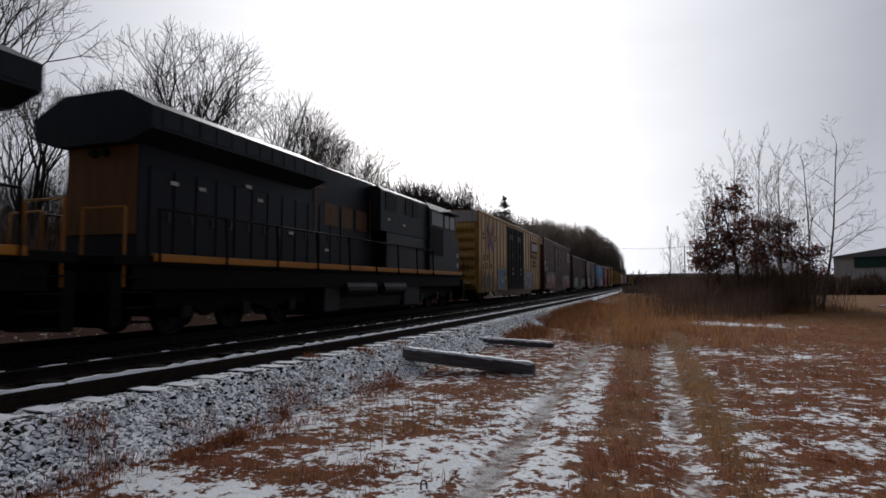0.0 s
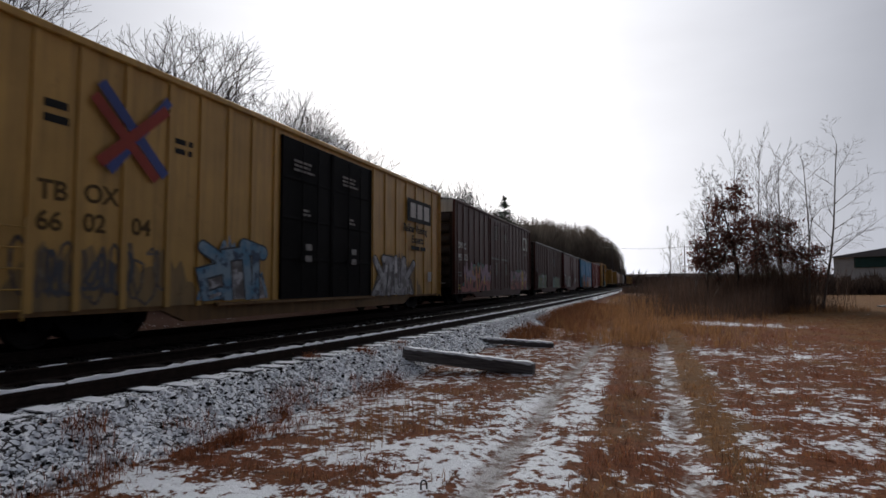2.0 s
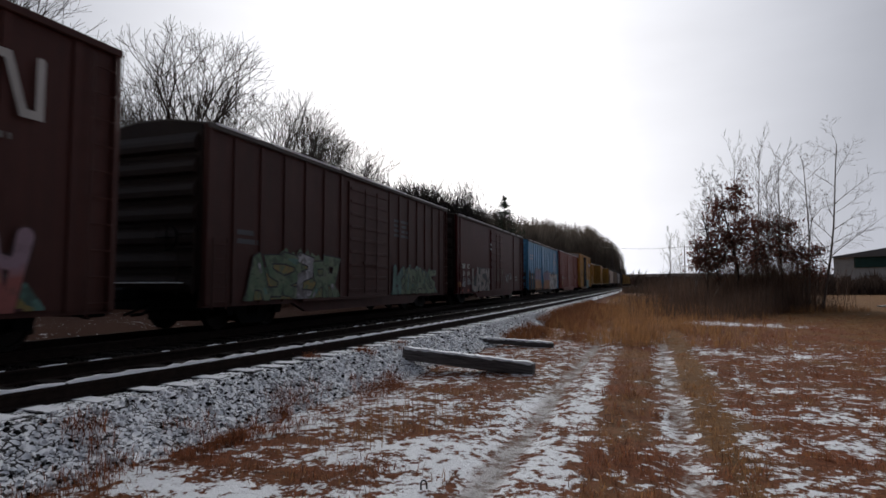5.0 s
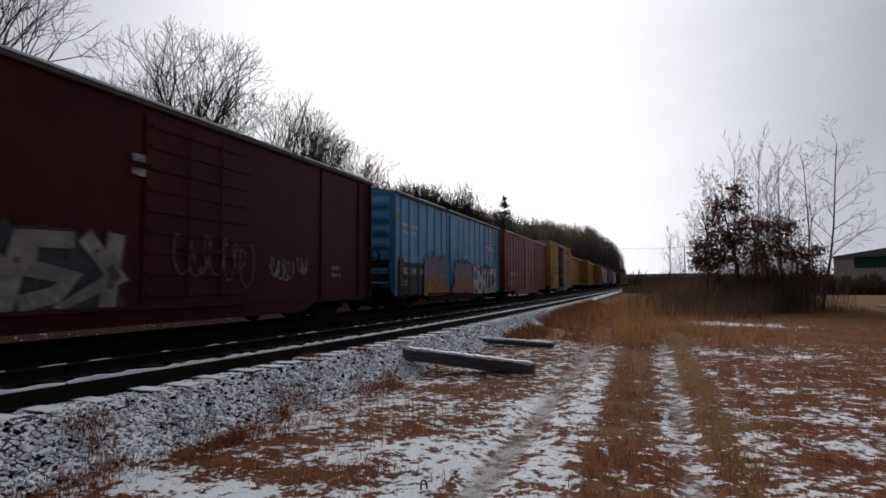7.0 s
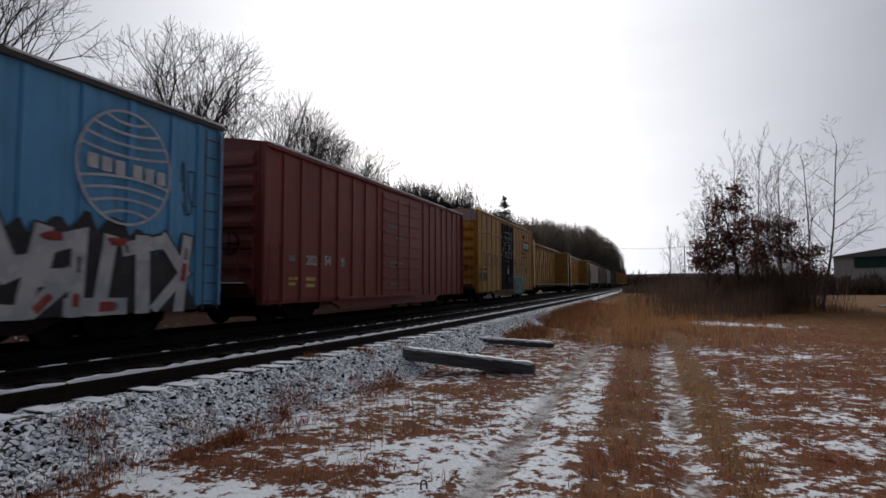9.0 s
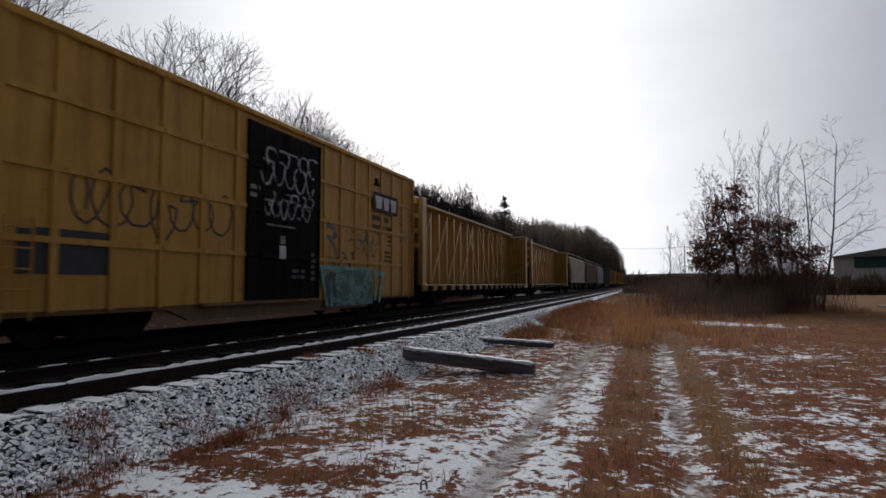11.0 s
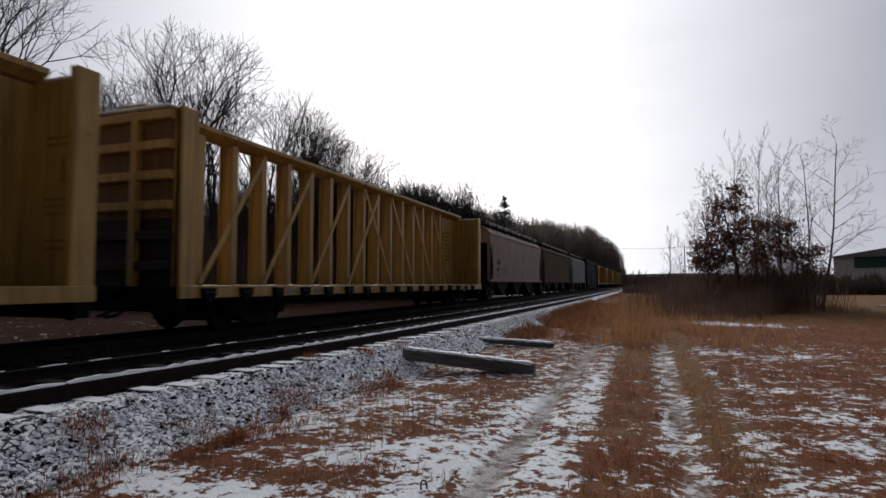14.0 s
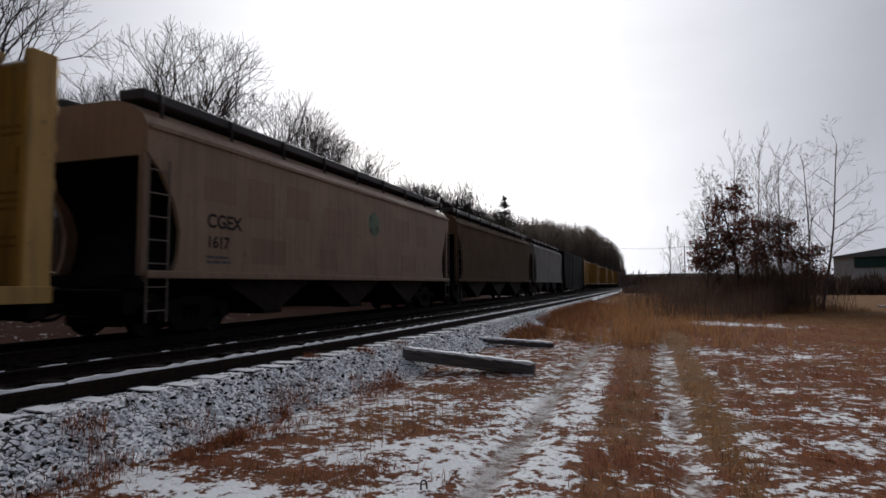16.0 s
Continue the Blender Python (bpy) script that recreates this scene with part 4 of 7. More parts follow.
        box(bm, W + 0.075, W + 0.12, y0 + wide * 0.3, y0 + wide * 0.7, z0 + 1.0, z0 + 1.07)
        part("lock_rod", bm, dmat, leaf)
    bm = B()
    box(bm, W + 0.005, W + 0.12, a - wide * 0.9, b + 0.05, sill - 0.02, sill + 0.045)
    part("door_track", bm, sill_mat, car)
    ladder(car, W + 0.10, 0.36, sill - 0.1, sill + 1.4, ladder_mat or side, "y", 5)
    ladder(car, W + 0.10, L - 0.36, sill - 0.1, top - 0.2, ladder_mat or side, "y", 10)
    ladder(car, W - 0.35, -0.14, sill + 0.2, sill + 1.6, ladder_mat or end, "x", 5)
    truck(car, inset), truck(car, L - inset)
    return car


def at(t0, t=0.0):
    """Where the point of a side that passes at t0 is at t seconds."""
    return SPEED * (t0 - (t - 0.000715 * (t - 8.0) ** 2)) - 2.965


def spread(a, b, n):
    return [a + (b - a) * i / (n - 1) for i in range(n)]


cars = []          # (thing, passing time of its leading end)


def boxcars():
    global yellow_car, brown_car, green_tag_car, maroon_car, blue_car, red_car, dull_car
    L = 18.5
    posts = [0.70, 1.45, 2.32, 3.30, 4.12, 4.95, 5.75, 6.6] + spread(12.0, 17.55, 7)
    yellow_car = boxcar("boxcar", "faded yellow boxcar with black double doors and graffiti", L, 4.98, at(2.65), M_YELLOW, M_YELLOW, M_YELLOW, (6.80, 11.75, 2, M_DOORBLACK, "plug"), posts, band=M_WHITE, sill_mat=M_SILL, roof_rise=0.05)
    posts = [0.52, 1.46, 2.42, 3.40, 4.40, 5.40, 6.35] + [11.6, 12.6, 13.6, 14.6, 15.55, 16.6, 17.7]
    brown_car = boxcar("boxcar", "dark brown boxcar with plug doors and colourful graffiti", L, 5.03, at(4.33), M_BROWN, M_DARKEND, M_BROWN, (6.55, 11.35, 2, M_BROWN, "plug"), posts, band=M_WHITE, roof_rise=0.05)
    L = 15.1
    posts = spread(0.9, 5.6, 6) + spread(9.0, 14.2, 7)
    green_tag_car = boxcar("boxcar", "dark brown boxcar with snowy roof and green graffiti", L, 4.38, at(6.02), M_BROWN2, M_DARKEND, M_ROOF, (6.0, 8.8, 1, M_BROWN2, "ribbed"), posts)
    L = 15.4
    maroon_car = boxcar("boxcar", "smooth-sided maroon boxcar with white graffiti", L, 4.36, at(7.38), M_MAROON, M_DARKEND, M_ROOF, (6.3, 9.3, 1, M_MAROON, "ribbed"), [0.6, 12.4, 14.6])
    posts = [0.62, 1.42, 2.36, 3.30, 4.2, 5.05, 5.8] + [9.35, 10.3, 11.25, 12.2, 13.1, 14.05, 14.75]
    blue_car = boxcar("boxcar", "sky-blue boxcar with black lower corner and bright graffiti", L, 4.38, at(8.80), M_BLUE, M_BLUE, M_ROOF, (6.06, 9.15, 1, M_BLUE, "barred"), posts, ladder_mat=M_GREYPAINT, sill_mat=M_STEEL)
    posts = [0.85, 1.65, 2.62, 3.55, 4.45, 5.3, 6.2] + spread(10.4, 14.8, 7)
    red_car = boxcar("boxcar", "oxide-red boxcar with a sliding door", 15.6, 4.42, at(10.18), M_RED, M_RED, M_RED, (6.5, 9.9, 1, M_RED, "ribbed"), posts)
    posts = spread(0.95, 5.1, 5) + spread(8.8, 14.3, 7)
    dull_car = boxcar("boxcar", "dull yellow boxcar with black doors and scrawled graffiti", 15.3, 5.03, at(11.68), M_YELLOW2, M_YELLOW2, M_YELLOW2, (5.41, 8.50, 2, M_DOORBLACK, "plug"), posts, band=M_WHITE, grid=3, sill_mat=M_SILL, roof_rise=0.05)
    for c, t in ((yellow_car, 2.65), (brown_car, 4.33), (green_tag_car, 6.02), (maroon_car, 7.38), (blue_car, 8.80), (red_car, 10.18), (dull_car, 11.68)):
        cars.append((c, t))


def roof_snow(car, L, eave, seed):
    """Wind-blown snow left along the edge of the roof."""
    rnd = random.Random(seed)
    y = 0.2
    while y < L - 0.4:
        n = rnd.uniform(0.8, 3.2)
        end = min(L - 0.1, y + n)
        bm = B()
        h = rnd.uniform(0.006, 0.02)
        prism_y(bm, [(1.605, eave - 0.01), (1.60, eave + 0.022 + h), (0.9, eave + 0.10 + h), (0.9, eave + 0.05)], y, end)
        part("roof_snow", bm, M_SNOW, car, "thin strip of snow on the roof")
        y = end + rnd.choice((0.0, 0.05, 0.6))


boxcars()
for snowy, ln, ev in ((green_tag_car, 15.1, 4.38), (maroon_car, 15.4, 4.36), (blue_car, 15.4, 4.38), (red_car, 15.6, 4.42)):
    roof_snow(snowy, ln, ev, int(ev * 100 + ln))


def lumber_car(y, label="yellow centre-beam lumber flatcar, empty"):
    L, top = 21.6, 4.75
    car = hull("lumber_car", TRACK, y, RAIL, label, "flatcar", "cars of the train")
    bm = B()
    box(bm, -1.39, 1.39, 0, L, 0.90, 1.0)
    part("deck", bm, M_STEEL, car)
    for s in (1, -1):
        bm = B()
        box(bm, min(s * 1.40, s * 1.5), max(s * 1.40, s * 1.5), 0.0, L, 0.76, 1.02, 0.01)
        part("side_sill", bm, M_BEAM, car)
    bm = B()
    prism_x(bm, [(-0.20, 0.97), (-0.15, 0.78), (-0.07, 0.70), (0.07, 0.70), (0.15, 0.78), (0.20, 0.97)], 0.0, 0.09)
    rod(bm, (0.05, -0.17, 0.86), (0.05, 0.17, 0.86), 0.06, 8)
    winch = part("strap_winch", bm, M_BLACK, car)
    winch.location = (1.502, 0.72, 0)
    for i in range(1, 17):
        repeat(winch, 1.502, 0.72 + 1.19 * i, 0)
    bm = B()
    prism_x(bm, [(0.2, 0.9), (0.2, 0.6), (4.6, 0.6), (6.0, 0.46), (L - 6.0, 0.46), (L - 4.6, 0.6), (L - 0.2, 0.6), (L - 0.2, 0.9)], -0.3, 0.3)
    part("centre_sill", bm, M_STEEL, car)
    # bulkheads at both ends
    for yy, way in ((0.0, 1), (L, -1)):
        bm = B()
        y0, y1 = sorted((yy, yy + way * 0.12))
        box(bm, -1.42, 1.42, y0, y1, 0.98, 4.55, 0.02)
        head = part("bulkhead", bm, M_BEAM, car)
        for s in (1, -1):
            bm = B()
            y0, y1 = sorted((yy, yy + way * 0.45))
            box(bm, min(s * 1.30, s * 1.46), max(s * 1.30, s * 1.46), y0, y1, 0.98, 4.58, 0.02)
            part("bulkhead_post", bm, M_BEAM, head)
        for i in range(6):
            z = 1.4 + i * 0.60
            bm = B()
            y0, y1 = sorted((yy, yy - way * 0.16))
            box(bm, -1.28, 1.28, y0, y1, z - 0.09, z + 0.09, 0.02)
            # two lowest ribs take the dark colour too, as if shaded
            part("bulkhead_rib", bm, M_DARKEND if i < 2 else M_BEAM, head)
        bm = B()
        y0, y1 = sorted((yy, yy - way * 0.19))
        box(bm, 0.30, 0.46, y0, y1, 1.0, 4.5, 0.02)
        part("bulkhead_rib", bm, M_BEAM, head)
        # shade between the ribs is put into both sheets' colours, darkest below
        bm = B()
        y0, y1 = sorted((yy - way * 0.004, yy - way * 0.014))
        box(bm, -1.27, 1.27, y0, y1, 2.35, 4.5)
        part("end_sheet", bm, M_SILL, head)
        bm = B()
        box(bm, -1.27, 1.27, y0, y1, 1.0, 2.348)
        part("end_sheet", bm, M_DARKEND, head, "lower sheet darkened for recess shade")
        bm = B()
        y0, y1 = sorted((yy + way * 0.10, yy - way * 0.15))
        box(bm, -1.27, 1.27, y0, y1, 4.545, 4.60, 0.02)
        part("snow_cap", bm, M_SNOW, head)
        if way < 0:
            bm = B()
            prism_x(bm, [(yy - 2.3, 1.0), (yy - 0.12, 1.0), (yy - 0.12, 4.5), (yy - 2.3, 4.45)], -0.05, 0.05)
            part("web_panel", bm, M_BEAM, car)
        coupler(car, yy, -way)
    # centre beam: top chord, posts and diagonals
    bm = B()
    prism_y(bm, [(-0.38, top), (0.38, top), (0.38, top - 0.10), (0.14, top - 0.22), (-0.14, top - 0.22), (-0.38, top - 0.10)], 0.1, L - 0.1)
    part("top_chord", bm, M_BEAM, car)
    n = 16
    ys = [L - 3.03 - 1.19 * i for i in range(n)]
    bm = B()
    prism_z(bm, [(0.21, -0.10), (0.21, 0.10), (0.185, 0.10), (0.185, 0.03), (-0.185, 0.03), (-0.185, 0.10), (-0.21, 0.10), (-0.21, -0.10), (-0.185, -0.10), (-0.185, -0.03), (0.185, -0.03), (0.185, -0.10)], 0.98, top - 0.2)
    post = part("beam_post", bm, M_BEAM, car)
    post.location = (0, ys[0], 0)
    for p in ys[1:]:
        repeat(post, 0, p, 0)
    # braces lean towards the middle: (foot, head)
    for a, b in [(ys[1] + 2.38, ys[1]), (ys[1], ys[3]), (ys[3], ys[5]), (ys[5], ys[7]), (ys[8], ys[6]), (ys[10], ys[8]), (ys[12], ys[10]), (ys[14], ys[12])]:
        bm = B()
        slab(bm, 0.211, 0.25, (a, 1.05), (b, top - 0.25), 0.125)
        part("diagonal", bm, M_BEAM, car)
    truck(car, 2.9), truck(car, L - 2.9)
    return car


first_lumber = lumber_car(at(13.03))
cars.append((first_lumber, 13.03))
second_lumber = lumber_car(at(14.95), "yellow centre-beam lumber flatcar with stencilled bulkheads, empty")
cars.append((second_lumber, 14.95))


def hopper(y, L, mat, label):
    car = hull("covered_hopper", TRACK, y, RAIL, label, "hopper car", "cars of the train")
    W, top, low = 1.55, 4.50, 1.25
    # body: side sheets whose ends curve in underneath, roof curving up
    eave = 3.95
    curve = [(0.30, eave), (0.30, 3.45), (0.62, 3.15), (0.98, 2.6), (1.14, 2.05), (1.10, 1.6), (0.98, low)]
    outline = curve + [(L - yy, z) for yy, z in reversed(curve)]
    for s_ in (1, -1):
        bm = B()
        prism_x(bm, outline, min(s_ * W, s_ * (W - 0.08)), max(s_ * W, s_ * (W - 0.08)))
        part("side_sheet", bm, mat, car)
    # inner body is black: the open ends' shade is put into its colour
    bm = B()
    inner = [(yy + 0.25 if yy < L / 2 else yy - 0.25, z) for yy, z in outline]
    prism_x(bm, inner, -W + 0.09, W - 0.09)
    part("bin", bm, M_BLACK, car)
    for yy in (0.30, L - 0.36):
        bm = B()
        box(bm, -W + 0.085, W - 0.085, yy, yy + 0.06, 3.40, eave - 0.01)
        part("end_panel", bm, mat, car)
    bm = B()
    prism_y(bm, [(-W + 0.01, eave - 0.02), (W - 0.01, eave - 0.02), (1.42, 4.15), (1.15, 4.36), (0.75, 4.48), (-0.75, 4.48), (-1.15, 4.36), (-1.42, 4.15)], 0.305, L - 0.305)
    part("roof", bm, mat, car)
    for s in (1, -1):
        bm = B()
        box(bm, min(s * W, s * (W + 0.07)), max(s * W, s * (W + 0.07)), 0.3, L - 0.3, low - 0.10, low + 0.05, 0.02)
        part("side_sill", bm, mat, car)
        bm = B()
        box(bm, min(s * W, s * (W + 0.05)), max(s * W, s * (W + 0.05)), 0.32, L - 0.32, eave - 0.06, eave + 0.04, 0.01)
        part("top_rail", bm, mat, car)
        bm = B()
        box(bm, min(s * 0.70, s * 1.30), max(s * 0.70, s * 1.30), 0.4, L - 0.4, top - 0.01, top + 0.19, 0.02)
        part("running_board", bm, M_DKROOF, car)
        bm = B()
        rod(bm, (s * 1.36, 0, 4.2), (s * 1.32, 0, 4.66), 0.035, 5)
        brace = part("bracket", bm, M_DKROOF, car)
        brace.location = (0, 0.8, 0)
        for i in range(1, 9):
            repeat(brace, 0, 0.8 + (L - 1.6) * i / 8, 0)
    bm = B()
    box(bm, -0.4, 0.4, 1.0, L - 1.0, 4.47, top + 0.20, 0.03)
    part("hatch", bm, M_DKROOF, car)
    for i in range(3):
        c = L / 2 + (i - 1) * (L - 6.2) / 2.6
        bm = B()
        h = (L - 5.4) / 6
        prism_x(bm, [(c - h, low), (c + h, low), (c + 0.25, 0.42), (c - 0.25, 0.42)], -1.3, 1.3)
        part("hopper_bay", bm, M_STEEL, car)
        bm = B()
        box(bm, -1.35, 1.35, c - 0.35, c + 0.35, 0.34, 0.43)
        part("outlet_gate", bm, M_BLACK, car)
    bm = B()
    box(bm, -0.3, 0.3, 0.1, L - 0.1, 0.78, 1.1, 0.02)
    box(bm, -1.5, 1.5, 0.1, 0.35, 1.0, 1.2)
    box(bm, -1.5, 1.5, L - 0.35, L - 0.1, 1.0, 1.2)
    part("underframe", bm, M_BLACK, car)
    for yy, way in ((0.0, 1), (L, -1)):
        # slope sheet painted black for the shade in the end opening
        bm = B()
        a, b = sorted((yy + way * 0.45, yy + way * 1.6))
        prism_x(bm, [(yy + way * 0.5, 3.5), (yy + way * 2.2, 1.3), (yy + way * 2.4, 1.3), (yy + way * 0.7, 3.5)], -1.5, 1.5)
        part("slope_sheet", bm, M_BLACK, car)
        for s in (1, -1):
            bm = B()
            a, b = sorted((yy + way * 0.28, yy + way * 0.42))
            box(bm, min(s * 1.38, s * 1.5), max(s * 1.38, s * 1.5), a, b, 1.1, 3.7)
            part("end_post", bm, mat, car)
            ladder(car, s * 1.59, yy + way * 0.56, 0.35, 3.35, M_LADDER, "y", 7, 0.48)
        coupler(car, yy, -way)
    truck(car, 2.0), truck(car, L - 2.0)
    return car


h1 = hopper(at(16.83), 17.4, M_TAN, "dusty tan covered hopper with green mark")
cars.append((h1, 16.83))
cars.append((hopper(at(18.32), 18.8, M_TAN2, "olive-tan covered hopper, dusty sides"), 18.32))
cars.append((hopper(at(19.95), 16.2, M_PALEHOP, "pale grey covered hopper with clean sides"), 19.95))


def plain_boxcar(y, L, mat, label, eave=4.4, doors=M_BROWN2):
    return boxcar("boxcar", label, L, eave, y, mat, mat, mat, (L * 0.4, L * 0.6, 1, doors, "ribbed"), spread(0.9, L * 0.38, 6) + spread(L * 0.62, L - 0.9, 6))


T = 21.40
cars.append((plain_boxcar(at(T), 19.8, M_DOORBLACK, "black boxcar far back in the train", 4.5, M_DOORBLACK), T))
T = 23.25
for i in range(4):
    cars.append((copy_thing(first_lumber, pose(TRACK, at(T), RAIL)), T))
    T += 2.0
far_car = plain_boxcar(at(T), 15.4, M_BROWN2, "dark brown boxcar far back in the train")
cars.append((far_car, T))
for i in range(8):
    T += 1.45
    cars.append((copy_thing(far_car, pose(TRACK, at(T), RAIL)), T))


# ---------------------------------------------------------------- locomotives


def locomotive(y):
    """Diesel with its flared radiator end at y = 0 and its cab at the other end."""
    L = 20.9
    car = hull("locomotive", TRACK, y, RAIL, "dark navy diesel locomotive with gold stripe and flared radiators", "locomotive", "cars of the train")
    bm = B()
    box(bm, -1.5, 1.5, 0.75, L, 1.38, 1.56, 0.02)
    part("walkway", bm, M_BLACK, car)
    for s in (1, -1):
        bm = B()
        box(bm, min(s * 1.45, s * 1.53), max(s * 1.45, s * 1.53), 1.6, L - 0.6, 1.46, 1.61, 0.01)
        part("gold_stripe", bm, M_GOLD, car, "gold stripe along the frame")
        bm = B()
        box(bm, min(s * 1.30, s * 1.44), max(s * 1.30, s * 1.44), 1.2, L - 0.6, 0.95, 1.44)
        part("frame_beam", bm, M_BLACK, car)
    # long hood
    bm = B()
    prism_y(bm, [(-0.92, 1.42), (0.92, 1.42), (0.92, 4.54), (0.84, 4.62), (-0.84, 4.62), (-0.92, 4.54)], 1.75, 12.1)
    hood = part("hood", bm, M_NAVY, car)
    bm = B()
    box(bm, -0.90, 0.90, 1.70, 1.748, 2.0, 3.75, 0.01)
    part("hood_end", bm, M_DIRTYGOLD, hood, "dirty gold hood end")
    # radiator with wings
    bm = B()
    prism_y(bm, [(-1.52, 3.92), (-0.9, 3.72), (0.9, 3.72), (1.52, 3.92), (1.52, 4.34), (0.75, 4.72), (-0.75, 4.72), (-1.52, 4.34)], 1.45, 7.6)
    rad = part("radiator", bm, M_LGREY, car)
    for s in (1, -1):
        for i in range(12):
            a = 1.7 + i * 0.48
            bm = B()
            box(bm, min(s * 1.522, s * 1.535), max(s * 1.522, s * 1.535), a, a + 0.40, 3.98, 4.30)
            part("radiator_grille", bm, M_LGREY, rad)
    # hood doors
    for s in (1, -1):
        for i in range(14):
            a = 2.0 + i * 0.62
            if a > 9.8:
                break
            bm = B()
            box(bm, min(s * 0.921, s * 0.945), max(s * 0.921, s * 0.945), a, a + 0.55, 1.6, 3.35, 0.008)
            d = part("hood_door", bm, M_NAVY, hood)
            bm = B()
            box(bm, min(s * 0.945, s * 0.97), max(s * 0.945, s * 0.97), a + 0.45, a + 0.50, 2.3, 2.5)
            part("latch", bm, M_RAILING, d)
    # dynamic brake and blower housing, wide behind the cab
    bm = B()
    prism_y(bm, [(-1.35, 2.9), (1.35, 2.9), (1.35, 4.34), (1.22, 4.46), (-1.22, 4.46), (-1.35, 4.34)], 11.5, 16.0)
    blow = part("blower_housing", bm, M_LGREY, car)
    for a, b in ((11.85, 12.85), (13.65, 14.22), (14.36, 15.0)):
        bm = B()
        box(bm, 1.351, 1.358, a, b, 3.66, 4.28)
        grille = part("grille", bm, M_BLACK, blow)
        bm = B()
        box(bm, 1.358, 1.38, a, b, -0.025, 0.025)
        slat = part("slat", bm, M_LGREY, grille)
        slat.location = (0, 0, 3.71)
        for i in range(1, 7):
            repeat(slat, 0, 0, 3.71 + i * 0.088)
    bm = B()
    box(bm, -1.34, 1.34, 12.0, 15.95, 1.42, 2.895, 0.02)
    part("equipment_case", bm, M_NAVY, car)
    # exhaust stack and horn
    bm = B()
    box(bm, -0.35, 0.35, 9.2, 10.2, 4.6, 4.74, 0.04)
    part("exhaust_stack", bm, M_BLACK, car)
    # cab
    bm = B()
    prism_y(bm, [(-1.46, 1.42), (1.46, 1.42), (1.46, 4.2), (1.25, 4.5), (-1.25, 4.5), (-1.46, 4.2)], 16.0, 19.45)
    cab = part("cab", bm, M_LGREY, car)
    # flat dark panel on the wall, painted for the door recess's shade
    bm = B()
    box(bm, 1.461, 1.472, 16.05, 17.7, 2.25, 3.45)
    part("cab_door", bm, M_DOORBLACK, cab, "flat dark panel for the side door's recess")
    for a, b in ((16.2, 17.65), (17.85, 18.5), (18.6, 19.3)):
        bm = B()
        box(bm, 1.462, 1.475, a, b, 3.55, 4.12, 0.004)
        part("cab_window", bm, M_GLASSY, cab, "dark side window")
        bm = B()
        for y0, y1, z0, z1 in ((a - 0.05, b + 0.05, 3.50, 3.55), (a - 0.05, b + 0.05, 4.12, 4.17), (a - 0.05, a, 3.55, 4.12), (b, b + 0.05, 3.55, 4.12)):
            box(bm, 1.461, 1.485, y0, y1, z0, z1)
        part("window_frame", bm, M_LGREY, cab)
    bm = B()
    box(bm, 1.40, 1.72, 17.7, 19.4, 4.20, 4.24)
    part("sunshade", bm, M_LGREY, cab)
    # nose
    bm = B()
    prism_x(bm, [(19.45, 1.42), (20.6, 1.42), (20.6, 2.75), (20.4, 3.1), (19.7, 3.5), (19.45, 3.5)], -1.28, 1.28)
    nose = part("nose", bm, M_LGREY, car)
    bm = B()
    prism_x(bm, [(19.451, 3.52), (19.69, 3.52), (19.5, 4.2), (19.451, 4.2)], -1.3, 1.3)
    part("windscreen", bm, M_GLASSY, cab)
    for z in (1.82, 2.30):
        bm = B()
        box(bm, 1.282, 1.29, 20.2, 20.42, z, z + 0.22)
        part("number_plate", bm, M_WHITE, nose)
    for x in (-0.15, 0.15):
        bm = B()
        rod(bm, (x, 1.60, 3.6), (x, 1.70, 3.6), 0.09, 12)
        part("headlight", bm, M_WHEEL, hood)
    # fuel tank, air tanks
    bm = B()
    prism_y(bm, [(-1.2, 1.0), (1.2, 1.0), (1.32, 0.7), (1.25, 0.28), (1.0, 0.15), (-1.0, 0.15), (-1.25, 0.28), (-1.32, 0.7)], 7.9, 13.4)
    part("fuel_tank", bm, M_TANK, car)
    bm = B()
    rod(bm, (1.30, 8.9, 0.90), (1.30, 10.9, 0.90), 0.25, 14)
    part("air_tank", bm, M_TANK, car)
    bm = B()
    rod(bm, (1.30, 11.5, 0.90), (1.30, 13.4, 0.90), 0.25, 14)
    part("air_tank", bm, M_TANK, car)
    for a, b in ((7.85, 8.75), (13.6, 15.2)):
        bm = B()
        box(bm, 0.6, 1.34, a, b, 0.22, 1.14, 0.04)
        part("side_tank", bm, M_TANK, car)
    # bogies with three axles
    for c in (4.6, 17.6):
        bm = B()
        prism_x(bm, [(c - 2.5, 0.95), (c + 2.5, 0.95), (c + 2.6, 0.55), (c + 1.6, 0.62), (c + 1.2, 0.38), (c + 0.4, 0.60), (c - 0.4, 0.60), (c - 1.2, 0.38), (c - 1.6, 0.62), (c - 2.6, 0.55)], 0.95, 1.12)
        prism_x(bm, [(c - 2.5, 0.95), (c + 2.5, 0.95), (c + 2.6, 0.55), (c + 1.2, 0.38), (c - 1.2, 0.38), (c - 2.6, 0.55)], -1.12, -0.95)
        box(bm, -1.0, 1.0, c - 0.3, c + 0.3, 0.6, 1.0)
        t = part("bogie", bm, M_BLACK, car)
        for dy in (-1.85, 0, 1.85):
            bm = B()
            box(bm, 1.10, 1.24, c + dy - 0.16, c + dy + 0.16, 0.35, 0.65, 0.03)
            part("axle_box", bm, M_WHEEL, t)
            ob = new("wheelset", WHEELSET)
            ob.parent, ob.location = t, (0, c + dy, WHEEL_R)
            rolling.append(ob)
    # handrails
    for s in (1, -1):
        bm = B()
